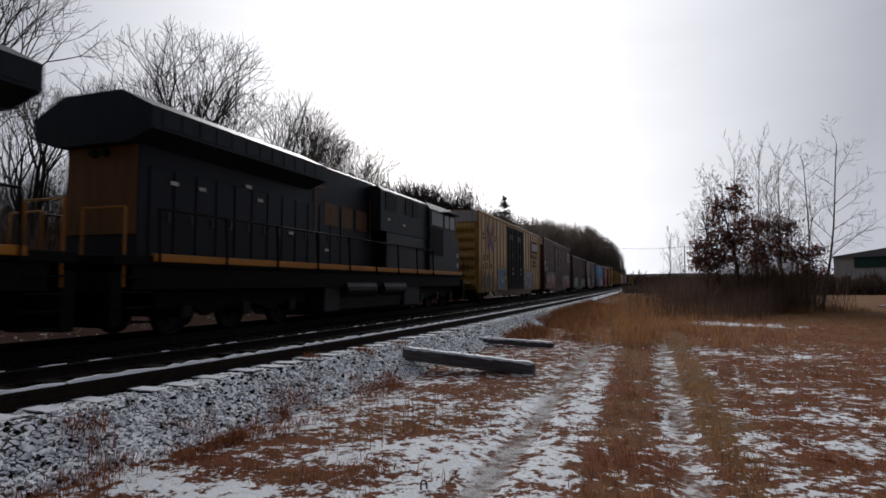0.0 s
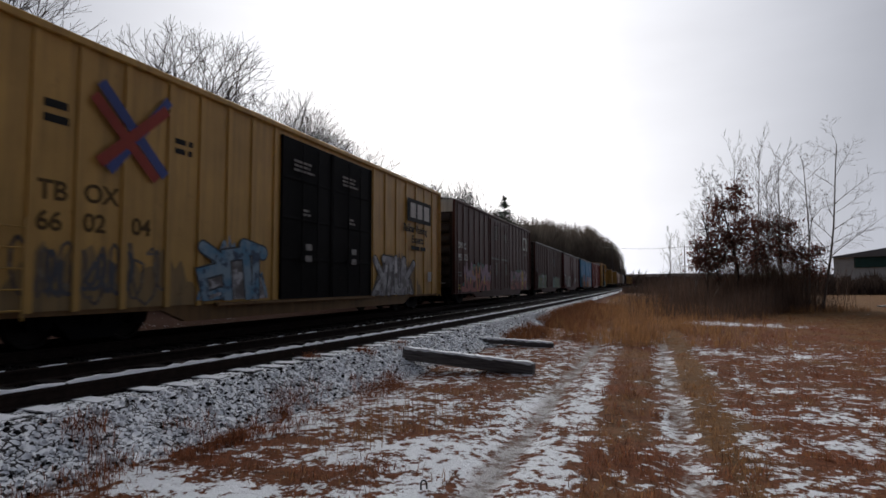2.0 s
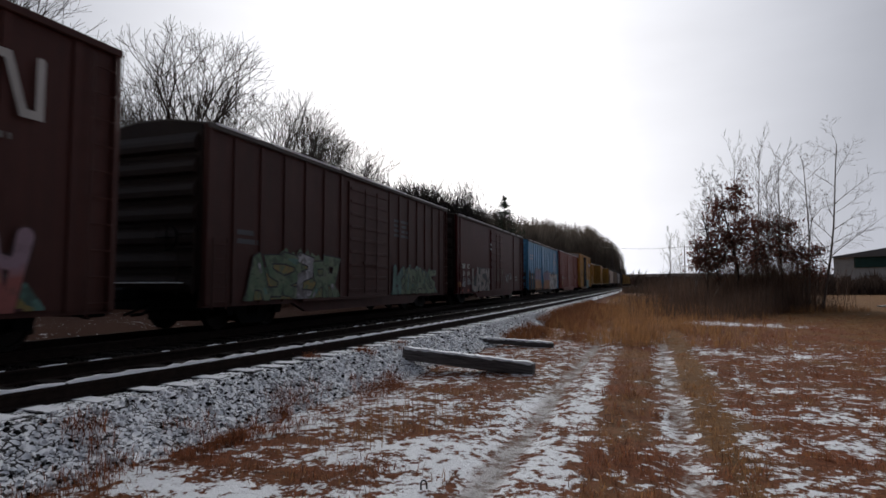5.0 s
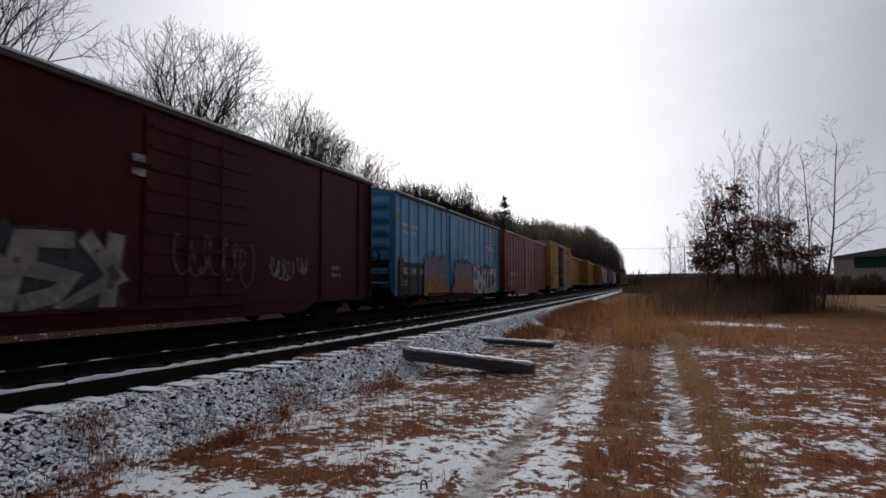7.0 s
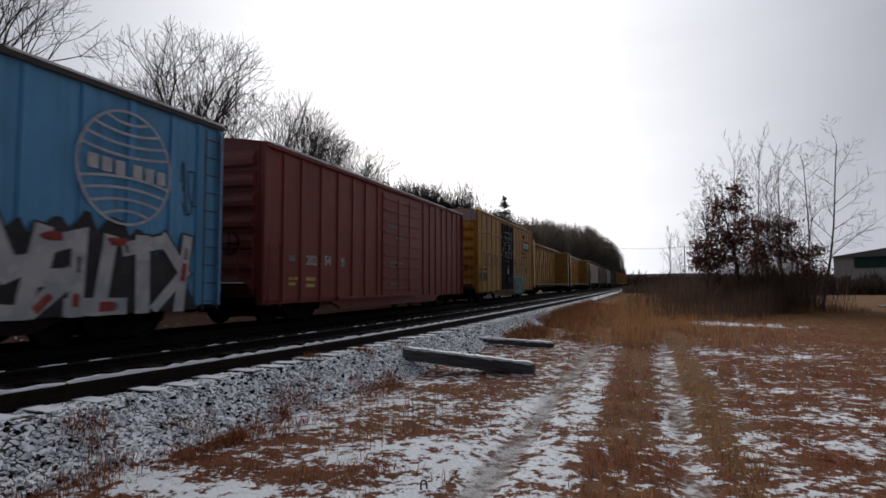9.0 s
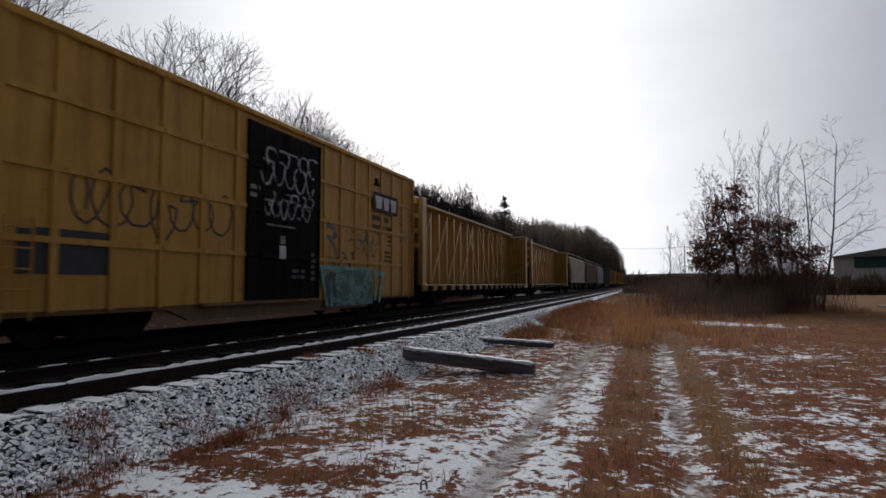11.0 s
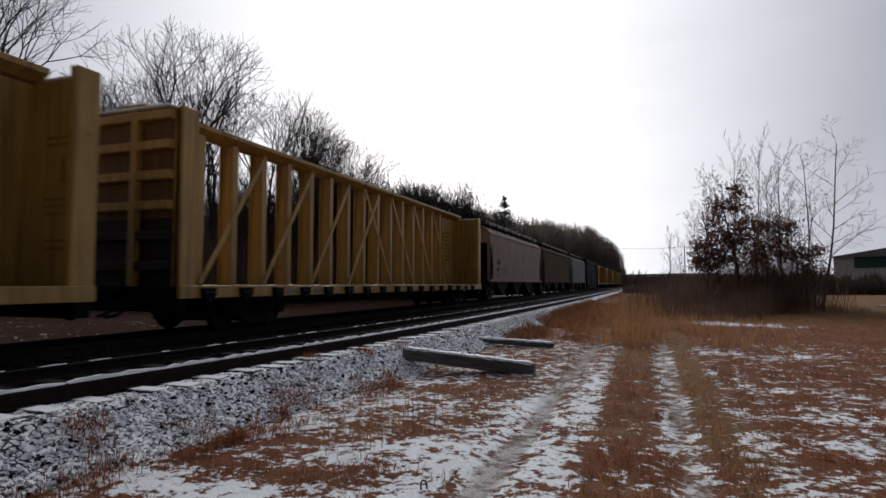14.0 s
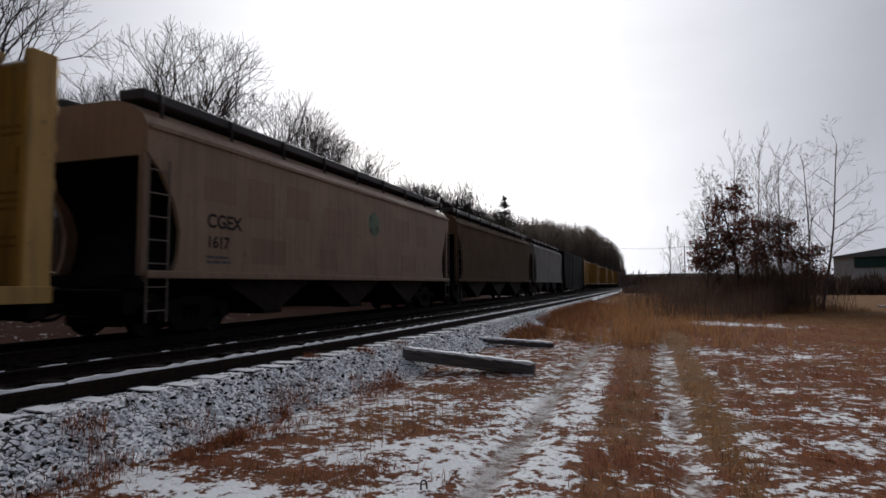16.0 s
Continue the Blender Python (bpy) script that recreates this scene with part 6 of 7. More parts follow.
def dress_dull():
    c = dull_car
    panel = patch(c, 11.75, 13.68, 3.45, 4.10, G, M_INK, "logo_panel", "black panel with three white shapes")
    for a, b in ((11.86, 12.42), (12.48, 12.98), (13.06, 13.58)):
        bm = B()
        prism_x(bm, [(a, 3.98), (b, 3.98), (b - 0.10, 3.56), (a + 0.10, 3.56)], G + 0.004, G + 0.007)
        part("logo_shape", bm, P_WHITE, panel)
    # worn lines of writing, a dark lug and soot above the panel
    bars(c, 11.8, 13.5, 2.78, 3.38, 2, F + 0.002, M_OLDINK, 71)
    bars(c, 13.0, 13.6, 2.3, 2.75, 3, F + 0.002, M_OLDINK, 83)
    bars(c, 12.75, 13.6, 1.75, 2.2, 3, F + 0.002, M_OLDINK, 84)
    bars(c, 14.05, 14.6, 2.5, 3.9, 5, F + 0.002, M_SMUDGE, 85)
    bm = B()
    box(bm, F, F + 0.07, 11.95, 12.25, 4.32, 4.42)
    box(bm, F, F + 0.07, 11.98, 12.12, 4.42, 4.56)
    part("step_lug", bm, M_BLACK, c)
    throw_up(c, 5.85, 8.15, 3.42, 4.42, G, P_SILVER, 72, 5, 0.055)
    throw_up(c, 5.95, 7.95, 2.68, 3.36, G, P_GREY, 74, 6, 0.05)
    bars(c, 5.48, 5.85, 3.0, 3.36, 2, G, M_FADED, 86)
    patch(c, 6.55, 6.80, 1.66, 1.98, G + 0.05, P_WHITE, "placard")
    patch(c, 6.58, 6.76, 2.02, 2.22, G + 0.05, M_FADED, "placard")
    bars(c, 6.1, 7.6, 2.42, 2.50, 1, G, M_FADED, 76)
    bars(c, 7.15, 7.75, 1.15, 1.45, 2, G, M_GREYPAINT, 77)
    bars(c, 7.98, 8.25, 1.1, 1.9, 5, G, M_GREYPAINT, 87)
    bm = B()
    fat_line(bm, F + 0.003, [(8.75, 2.62), (9.0, 2.72), (9.3, 2.66), (9.42, 2.45), (9.2, 2.34), (8.95, 2.40), (9.3, 2.2), (9.45, 1.95)], 0.17, False, 0)
    part("scrawl", bm, P_SMOKE, c, "smeared dark sprayed scrawl")
    throw_up(c, 10.2, 12.2, 1.98, 2.75, F, P_SMOKE, 79, 4, 0.075)
    throw_up(c, 8.9, 10.8, 1.45, 2.0, F, P_BLACK, 80, 4, 0.06)
    # a mottled piece on a slanting teal ground, a lone figure beside it
    bm = B()
    prism_x(bm, [(8.52, 1.52), (11.75, 1.50), (11.80, 0.40), (8.90, 0.40)], F + 0.031, F + 0.034)
    part("sprayed_ground", bm, P_TEALMIX, c, "mottled teal and green sprayed ground")
    bm = B()
    fat_line(bm, F + 0.052, [(11.75, 1.50), (8.56, 1.52), (8.92, 0.46)], 0.10, True, 0.36)
    part("sprayed_edge", bm, P_AQUA, c)
    wild_piece(c, 8.8, 11.75, 0.42, 1.46, F + 0.003, (P_TEALMIX, P_NIGHT, P_BLUE, P_TEALMIX, P_GREEN), P_NIGHT, (P_TEALMIX,), 81, 6)
    bm = B()
    fat_line(bm, F + 0.036, [(11.95, 1.42), (12.65, 1.40), (12.42, 0.95), (12.3, 0.5)], 0.17, True, 0.36)
    fat_line(bm, F + 0.037, [(12.05, 1.35), (12.0, 0.55)], 0.14, True, 0.36)
    part("graffiti", bm, P_AQUA, c, "sprayed aqua figure")
    scrawl(c, 1.0, 4.8, 1.9, 3.0, F, P_BLACK, 82, 7, 0.04)
    patch(c, 0.4, 2.0, 1.2, 1.9, F, P_BLACK, "paint_patch")


dress_dull()


def dress_rest():
    for c, seed in ((first_lumber, 90), (second_lumber, 91)):
        patch(c, 18.15, 18.5, 0.72, 0.98, 1.562, M_WHITE, "placard")
        patch(c, 18.2, 18.45, 0.77, 0.93, 1.567, M_INK, "placard")
        bars(c, 3.5, 4.3, 0.77, 0.96, 1, 1.503, M_FADED, seed)
        bars(c, 4.75, 5.4, 0.77, 0.96, 1, 1.503, M_FADED, seed + 1)
        # stencils on the web panel and on the bulkhead's inner face
        bars(c, 19.0, 20.6, 2.0, 3.8, 9, 0.052, M_STENCIL, seed + 2)
        bm = B()
        rnd = random.Random(seed)
        for z in (3.5, 3.38, 2.45, 2.33, 2.2, 1.75, 1.62):
            box(bm, 0.4, rnd.uniform(0.9, 1.2), 21.6 - 0.126, 21.6 - 0.121, z, z + 0.05)
        box(bm, 0.75, 0.85, 21.6 - 0.126, 21.6 - 0.121, 2.75, 3.2)
        part("stencil", bm, M_STENCIL, c)
    c = h1
    for i, (y0, y1, z0, z1) in enumerate(((1.75, 2.75, 2.75, 3.25), (3.1, 4.1, 2.55, 3.45), (4.6, 5.7, 2.7, 3.5), (6.4, 7.6, 2.4, 3.2), (11.2, 12.5, 2.6, 3.4), (13.3, 14.4, 2.5, 3.3), (3.3, 4.6, 1.5, 2.1), (6.0, 7.2, 1.45, 2.0), (11.8, 13.2, 1.5, 2.1))):
        patch(c, y0, y1, z0, z1, 1.5505, M_TANRED, "painted_panel", "faded reddish repainted patch")
    lettering(c, "CGEX", 1.85, 2.22, 1.553, 0.40, M_INK)
    lettering(c, "1617", 1.85, 1.80, 1.553, 0.34, M_INK)
    bm = B()
    rod(bm, (1.552, 9.55, 3.0), (1.556, 9.55, 3.0), 0.40, 20)
    part("emblem_disc", bm, P_GREEN, c)
    bars(c, 1.85, 2.6, 1.45, 1.65, 2, 1.553, M_GREYPAINT, 95)


dress_rest()
lead = copy_thing(loco, pose(TRACK, at(0.816), RAIL, 0, 0, 180))
cars.append((lead, 0.816))

# ---------------------------------------------------------------- trees and brush


class Tubes:
    """Collects tapered limbs as plain vertices and faces."""

    def __init__(self):
        self.v, self.f = [], []

    def limb(self, pts, radii, sides):
        base = len(self.v)
        prev = None
        for i, (p, r) in enumerate(zip(pts, radii)):
            d = (pts[min(i + 1, len(pts) - 1)] - pts[max(i - 1, 0)]).normalized()
            a = d.orthogonal().normalized() if prev is None else (prev - d * prev.dot(d)).normalized()
            prev = a
            b = d.cross(a)
            for k in range(sides):
                t = 2 * math.pi * k / sides
                q = p + (a * math.cos(t) + b * math.sin(t)) * r
                self.v.append((q.x, q.y, q.z))
        for i in range(len(pts) - 1):
            for k in range(sides):
                o = base + i * sides
                self.f.append((o + k, o + (k + 1) % sides, o + sides + (k + 1) % sides, o + sides + k))


def grow(rnd, height, trunk_r, style):
    """A bare tree: trunk, limbs, branches and twigs. Returns stout and fine limbs and the twig ends."""
    stout, fine, tips = Tubes(), Tubes(), []

    def branch(p, d, length, r, level):
        steps = 6 if level == 0 else 4 if level == 1 else 3 if level == 2 else 2
        pts, rad = [p.copy()], [r]
        q, dd = p.copy(), d.copy()
        for i in range(steps):
            wob = style["wobble"] * (0.6 if level == 0 else 1.0)
            dd = (dd + Vector((rnd.gauss(0, wob), rnd.gauss(0, wob), rnd.gauss(0, wob * 0.6) + style["rise"] * (0.4 if level == 0 else 1.0)))).normalized()
            q = q + dd * (length / steps)
            pts.append(q.copy())
            rad.append(max(style["tip"], r * (1 - (i + 1) / steps * (0.72 if level == 0 else 0.85))))
        (stout if level < 2 else fine).limb(pts, rad, 6 if level == 0 else 4 if level == 1 else 3)
        if level >= style["levels"]:
            tips.append(pts[-1])
            tips.append(pts[-2])
            return
        n = style["kids"][level]
        for k in range(n):
            t = (style["bare"] if level == 0 else 0.2) + (1 - (style["bare"] if level == 0 else 0.2)) * (k + rnd.random()) / n
            j = min(steps - 1, int(t * steps))
            f = t * steps - j
            start = pts[j].lerp(pts[j + 1], min(1, f))
            axis = (pts[j + 1] - pts[j]).normalized()
            side = axis.orthogonal().normalized()
            side.rotate(Matrix.Rotation(rnd.uniform(0, 6.283), 3, axis))
            spread_ = rnd.uniform(*style["spread"]) * (1.0 if level < 2 else 0.8)
            way = (axis * math.cos(spread_) + side * math.sin(spread_)).normalized()
            size = length * rnd.uniform(*style["shrink"]) * (1.05 - 0.45 * t)
            branch(start, way, size, max(style["tip"], rad[j] * rnd.uniform(0.4, 0.62)), level + 1)

    branch(Vector((0, 0, -0.2)), Vector((rnd.uniform(-0.05, 0.05), rnd.uniform(-0.05, 0.05), 1)).normalized(), height, trunk_r, 0)
    return stout, fine, tips


OPEN = dict(stem=True, tip=0.0085)
BROAD = dict(stem=True, tip=0.017)
TALL = dict(wobble=0.08, rise=0.06, tip=0.009, levels=4, kids=(12, 5, 4, 3), bare=0.30, spread=(0.35, 0.85), shrink=(0.28, 0.44))
POLE = dict(wobble=0.06, rise=0.06, tip=0.010, levels=3, kids=(12, 5, 4), bare=0.35, spread=(0.4, 0.9), shrink=(0.22, 0.36))
SLIM = dict(wobble=0.02, rise=0.0, tip=0.006, levels=3, kids=(26, 8, 5), bare=0.12, spread=(0.30, 0.60), shrink=(0.22, 0.36))


def fork_tree(rnd, height, trunk_r, tip):
    """A spreading hardwood whose limbs fork again and again towards a round fan of twigs."""
    stout, fine = Tubes(), Tubes()
    lengths = [0.24, 0.20, 0.17, 0.135, 0.10, 0.075, 0.058, 0.045]

    def branch(p, d, r, level):
        ln = lengths[level] * height * rnd.uniform(0.75, 1.2)
        q, dd, pts = p.copy(), d.copy(), [p.copy()]
        steps = 3 if level < 5 else 2
        for _ in range(steps):
            dd = (dd + Vector((rnd.gauss(0, 0.08), rnd.gauss(0, 0.08), rnd.gauss(0.04, 0.06)))).normalized()
            q = q + dd * (ln / steps)
            pts.append(q.copy())
        r1 = max(tip, r * 0.78)
        rad = [r + (r1 - r) * i / steps for i in range(steps + 1)]
        (stout if level < 4 else fine).limb(pts, rad, 6 if level < 2 else 4 if level < 4 else 3)
        if level + 1 >= len(lengths):
            return
        kids = 4 if level == 0 else 3 if rnd.random() < 0.26 else 2
        turn = rnd.uniform(0, 6.283)
        for k in range(kids):
            side = dd.orthogonal().normalized()
            side.rotate(Matrix.Rotation(turn + 6.283 * k / kids + rnd.gauss(0, 0.4), 3, dd))
            a = abs(rnd.gauss(0.21 if level < 2 else 0.28 if level < 4 else 0.46, 0.10))
            branch(q, (dd * math.cos(a) + side * math.sin(a)).normalized(), r1 * rnd.uniform(0.64, 0.92), level + 1)
        if level > 1 and rnd.random() < 0.42:
            side = dd.orthogonal().normalized()
            side.rotate(Matrix.Rotation(rnd.uniform(0, 6.283), 3, dd))
            branch(pts[1], (dd * 0.75 + side * 0.66).normalized(), r1 * 0.5, min(level + 2, len(lengths) - 1))

    branch(Vector((0, 0, -0.2)), Vector((rnd.uniform(-0.06, 0.06), rnd.uniform(-0.06, 0.06), 1)).normalized(), trunk_r, 0)
    return stout, fine, []


def bare_tree(seed, height, r, style, bark, twig, label, name="bare_tree"):
    rnd = random.Random(seed)
    stout, fine, tips = fork_tree(rnd, height, r, style["tip"]) if "stem" in style else grow(rnd, height, r, style)
    tree = hull(name, 0, 0, 0, label, "tree")
    a = raw("trunk", stout.v, stout.f, bark, tree)
    a.data.shade_smooth()
    raw("crown", fine.v, fine.f, twig, tree)
    return tree, tips


def place(px, depth, z=0.0):
    """Plan place on the ray that leaves the camera at px to the right of the aim (in units of depth)."""
    s, c = math.sin(YAW), math.cos(YAW)
    return (px * depth * c - depth * s, px * depth * s + depth * c, z)


def woods():
    made, tall = {}, {}
    makers = {"open": (OPEN, 13.0, 0.20, (1, 2, 3, 9)), "broad": (BROAD, 13.0, 0.28, (11, 12)), "tall": (TALL, 13.0, 0.13, (4, 5)), "pole": (POLE, 10.0, 0.085, (6, 7, 8))}
    rnd = random.Random(12)

    def plant(kind, x, y, height):
        style, h, r, seeds = makers[kind]
        seed = rnd.choice(seeds)
        m = pose(x, y, ground_height(x, y) if y < 60 else 0.2, rnd.uniform(-2, 2), rnd.uniform(-2, 2), rnd.uniform(0, 360))
        if (kind, seed) in made:
            t = copy_thing(made[(kind, seed)], m)
        else:
            label = "leafless hardwood tree with fine twigs at the wood's edge" if kind != "pole" else "slender leafless tree inside the wood"
            t = made[(kind, seed)] = bare_tree(30 + seed, h, r, style, M_BARK, M_TWIG, label)[0]
            t.matrix_basis = m
            pts = [v.co for part_ in t.children for v in part_.data.vertices]
            tall[(kind, seed)] = sorted(p.z for p in pts)[int(len(pts) * 0.985)]
        s = height / tall[(kind, seed)]
        t.scale = (s, s, s)
        t["group"] = "trees of the wood"

    # crowns along the far side of the line: bearing, depth, height
    for kind, u, d, top in (("open", -0.84, 20, 12.5), ("open", -0.70, 33, 12.0), ("open", -0.62, 36, 13.6), ("open", -0.505, 28, 12.8), ("open", -0.425, 36, 13.2), ("open", -0.380, 35, 12.8),
                            ("open", -0.300, 36, 12.4), ("open", -0.258, 39, 12.4), ("open", -0.222, 42, 12.2), ("open", -0.185, 46, 12.0), ("open", -0.56, 40, 13.6),
                            ("broad", -0.085, 64, 11.8), ("broad", -0.050, 66, 12.2), ("broad", -0.010, 68, 12.4), ("broad", 0.025, 72, 12.0), ("broad", 0.050, 78, 11.6)):
        x, y, _z = place(u, d)
        plant(kind, x, y, top)
    for i in range(22):
        x, y, _z = place(rnd.uniform(-0.80, -0.2), rnd.uniform(30, 44))
        plant("tall", x, y, rnd.uniform(7.5, 9.5))
    for i in range(95):
        x, y, _z = place(rnd.uniform(-0.85, -0.12), rnd.uniform(26, 52))
        if x < -18:
            plant("pole", x, y, rnd.uniform(6.5, 9.5))
    for i in range(20):
        x, y, _z = place(rnd.uniform(-0.1, 0.1), rnd.uniform(62, 90))
        plant("tall", x, y, rnd.uniform(8.0, 9.8))


woods()


def brush(name, spots, mat, label, seed, height=(0.8, 2.2), stems=7, lean=0.35, width=0.008):
    """Many thin upright stems, each a slim bent blade."""
    rnd = random.Random(seed)
    verts, faces = [], []
    for x, y, z in spots:
        for _ in range(stems):
            a = rnd.uniform(0, 6.283)
            h = rnd.uniform(*height)
            dx, dy = math.cos(a) * lean * h * rnd.random(), math.sin(a) * lean * h * rnd.random()
            bx, by = x + rnd.gauss(0, 0.06) + 0.25 * rnd.gauss(0, 1) * (height[1] > 1.0), y + rnd.gauss(0, 0.06) + 0.25 * rnd.gauss(0, 1) * (height[1] > 1.0)
            wx, wy = math.cos(a + 1.57) * width, math.sin(a + 1.57) * width
            o = len(verts)
            verts += [(bx - wx, by - wy, z - 0.03), (bx + wx, by + wy, z - 0.03), (bx + dx * 0.4 - wx * 0.7, by + dy * 0.4 - wy * 0.7, z + h * 0.6), (bx + dx * 0.4 + wx * 0.7, by + dy * 0.4 + wy * 0.7, z + h * 0.6), (bx + dx, by + dy, z + h)]
            faces += [(o, o + 1, o + 3, o + 2), (o + 2, o + 3, o + 4)]
    ob = raw(name, verts, faces, mat)
    return tagged(ob, label, "brush" if height[1] > 1.0 else "grass", kind="stuff")


def undergrowth():
    rnd = random.Random(4)
    spots = []
    for _ in range(2600):
        x, y, _z = place(rnd.uniform(-0.85, 0.0), rnd.uniform(24, 60))
        if x > -16.5:
            continue
        spots.append((x, y, ground_height(x, y)))
    brush("undergrowth", spots, M_BRUSH, "dense leafless undergrowth below the trees", 21, (0.8, 5.0), 7, 0.25, 0.012)


undergrowth()


def leafy_bush():
    """Young oaks that keep clumps of dead leaves, among bare saplings."""
    rnd = random.Random(77)
    style = dict(wobble=0.10, rise=0.03, tip=0.008, levels=3, kids=(18, 7, 4), bare=0.22, spread=(0.6, 1.15), shrink=(0.28, 0.44))
    # bearing, depth, height, bearing and height of the leaf clumps with their reach
    oaks = (
        (0.512, 39.0, 8.6, ((0.512, 8.0, 0.75), (0.507, 6.9, 0.8), (0.52, 5.6, 0.9), (0.505, 4.4, 1.1))),
        (0.480, 39.5, 7.0, ((0.478, 6.9, 0.8), (0.470, 6.0, 0.6), (0.487, 4.9, 0.9), (0.478, 3.6, 1.0))),
        (0.545, 40.0, 6.4, ((0.545, 5.5, 0.9), (0.553, 4.3, 0.9), (0.538, 3.4, 1.0))),
        (0.586, 40.5, 6.6, ((0.583, 5.7, 0.8), (0.598, 5.5, 0.6), (0.582, 4.4, 0.8), (0.595, 3.6, 0.8))),
        (0.448, 40.5, 5.0, ((0.447, 4.3, 0.7), (0.455, 3.4, 0.9), (0.437, 3.2, 0.7))),
        (0.622, 40.0, 4.6, ((0.620, 3.4, 0.9), (0.642, 3.9, 0.5), (0.635, 2.5, 0.7))),
    )
    for px, depth, h, clumps in oaks:
        tree, tips = bare_tree(rnd.randrange(999), h, 0.085, style, M_BARK, M_TWIG, "young oak holding clumps of dead brown leaves", "oak_tree")
        base = Vector(place(px, depth, 0.0))
        verts, faces = [], []
        spots = [p for p in tips if 1.6 < p.z < 0.62 * h and rnd.random() < 0.08]
        for bearing, z, reach in clumps:
            c = Vector(place(bearing, depth, z)) - base
            for _ in range(int(125 * reach * reach) + 22):
                p = c + Vector((rnd.gauss(0, 0.52), rnd.gauss(0, 0.52), rnd.gauss(0, 0.45))) * reach
                spots.append(p)
        for p in spots:
            for _ in range(5):
                c = p + Vector((rnd.gauss(0, 0.10), rnd.gauss(0, 0.10), rnd.gauss(0, 0.09)))
                u = Vector((rnd.gauss(0, 1), rnd.gauss(0, 1), rnd.gauss(0, 1))).normalized() * rnd.uniform(0.06, 0.12)
                v = u.orthogonal().normalized() * rnd.uniform(0.04, 0.07)
                o = len(verts)
                verts += [tuple(c - u), tuple(c + v), tuple(c + u), tuple(c - v)]
                faces.append((o, o + 1, o + 2, o + 3))
        raw("foliage", verts, faces, M_DEADLEAF, tree, "dead brown leaves")
        tree.location = base
        tree["group"] = "trees of the thicket"


leafy_bush()


def saplings():
    rnd = random.Random(51)
    kinds = [bare_tree(200 + i, h, 0.06, SLIM, M_PALE, M_PALE, "slender pale leafless sapling", "sapling")[0] for i, h in enumerate((12.0, 11.0, 9.0))]
    crooked = dict(SLIM, wobble=0.07, kids=(13, 8, 5), spread=(0.55, 1.05), shrink=(0.28, 0.46), bare=0.22)
    big = bare_tree(240, 13.4, 0.095, crooked, M_PALE, M_PALE, "pale bare birch with crooked limbs", "birch_tree")[0]
    big.location = place(0.650, 39.0)
    big.rotation_euler = (0, radians(5), 0)
    big.scale = (0.86, 0.86, 0.83)
    second = bare_tree(244, 10.4, 0.07, crooked, M_PALE, M_PALE, "pale bare birch with crooked limbs", "birch_tree")[0]
    second.location = place(0.628, 39.6)
    # bearing, depth, which of the kinds, size
    spots = [(0.500, 41, 0, 0.98), (0.537, 42, 0, 1.05), (0.580, 41, 1, 1.02), (0.478, 41, 1, 0.90), (0.455, 42, 2, 0.98), (0.435, 41, 2, 0.80), (0.560, 40, 2, 1.05), (0.392, 50, 2, 0.72), (0.412, 60, 1, 0.62), (0.600, 41, 2, 0.95)]
    used = set()
    for px, d, k, s in spots:
        m = Matrix.Translation(place(px, d)) @ pose(0, 0, 0, 0, 0, rnd.uniform(0, 360))
        if k in used:
            t = copy_thing(kinds[k], m)
        else:
            used.add(k)
            t = kinds[k]
            t.matrix_basis = m
        s *= 0.92
        t.scale = (s, s, s)
        t["group"] = "trees of the thicket"
    spots = []
    for _ in range(760):
        px, d = rnd.gauss(0.548, 0.050), rnd.uniform(36.5, 43)
        x, y, z = place(px, d)
        spots.append((x, y, 0))
    brush("thicket", spots, M_BRUSH, "dense brown brush round the saplings' feet", 31, (0.3, 4.3), 8, 0.6, 0.008)
    spots = []
    for _ in range(230):
        px = rnd.gauss(0.545, 0.045)
        x, y, z = place(px, 36 - 7.5 * math.exp(-((px - 0.525) / 0.045) ** 2) * rnd.random() - 2 * rnd.random())
        spots.append((x, y, 0))
    brush("thicket_edge", spots, M_BRUSH, "tangled brown brush before the thicket", 35, (0.2, 2.0), 7, 0.8, 0.006)


saplings()


def middle_brush():
    rnd = random.Random(52)
    spots = []
    for _ in range(700):
        x, y, _z = place(rnd.gauss(0.415, 0.045), rnd.uniform(36, 78))
        spots.append((x, y, 0))
    brush("brush", spots, M_BRUSH, "leafless brown brush along the field's end", 34, (0.3, 2.7), 6, 0.7, 0.009)
    spots = []
    for _ in range(240):
        x, y, _z = place(rnd.gauss(0.45, 0.05), rnd.uniform(26, 38))
        spots.append((x, y, 0))
    brush("low_brush", spots, M_BRUSH, "low brown leafless brush beyond the grass", 33, (0.15, 1.25), 7, 0.6, 0.008)


middle_brush()


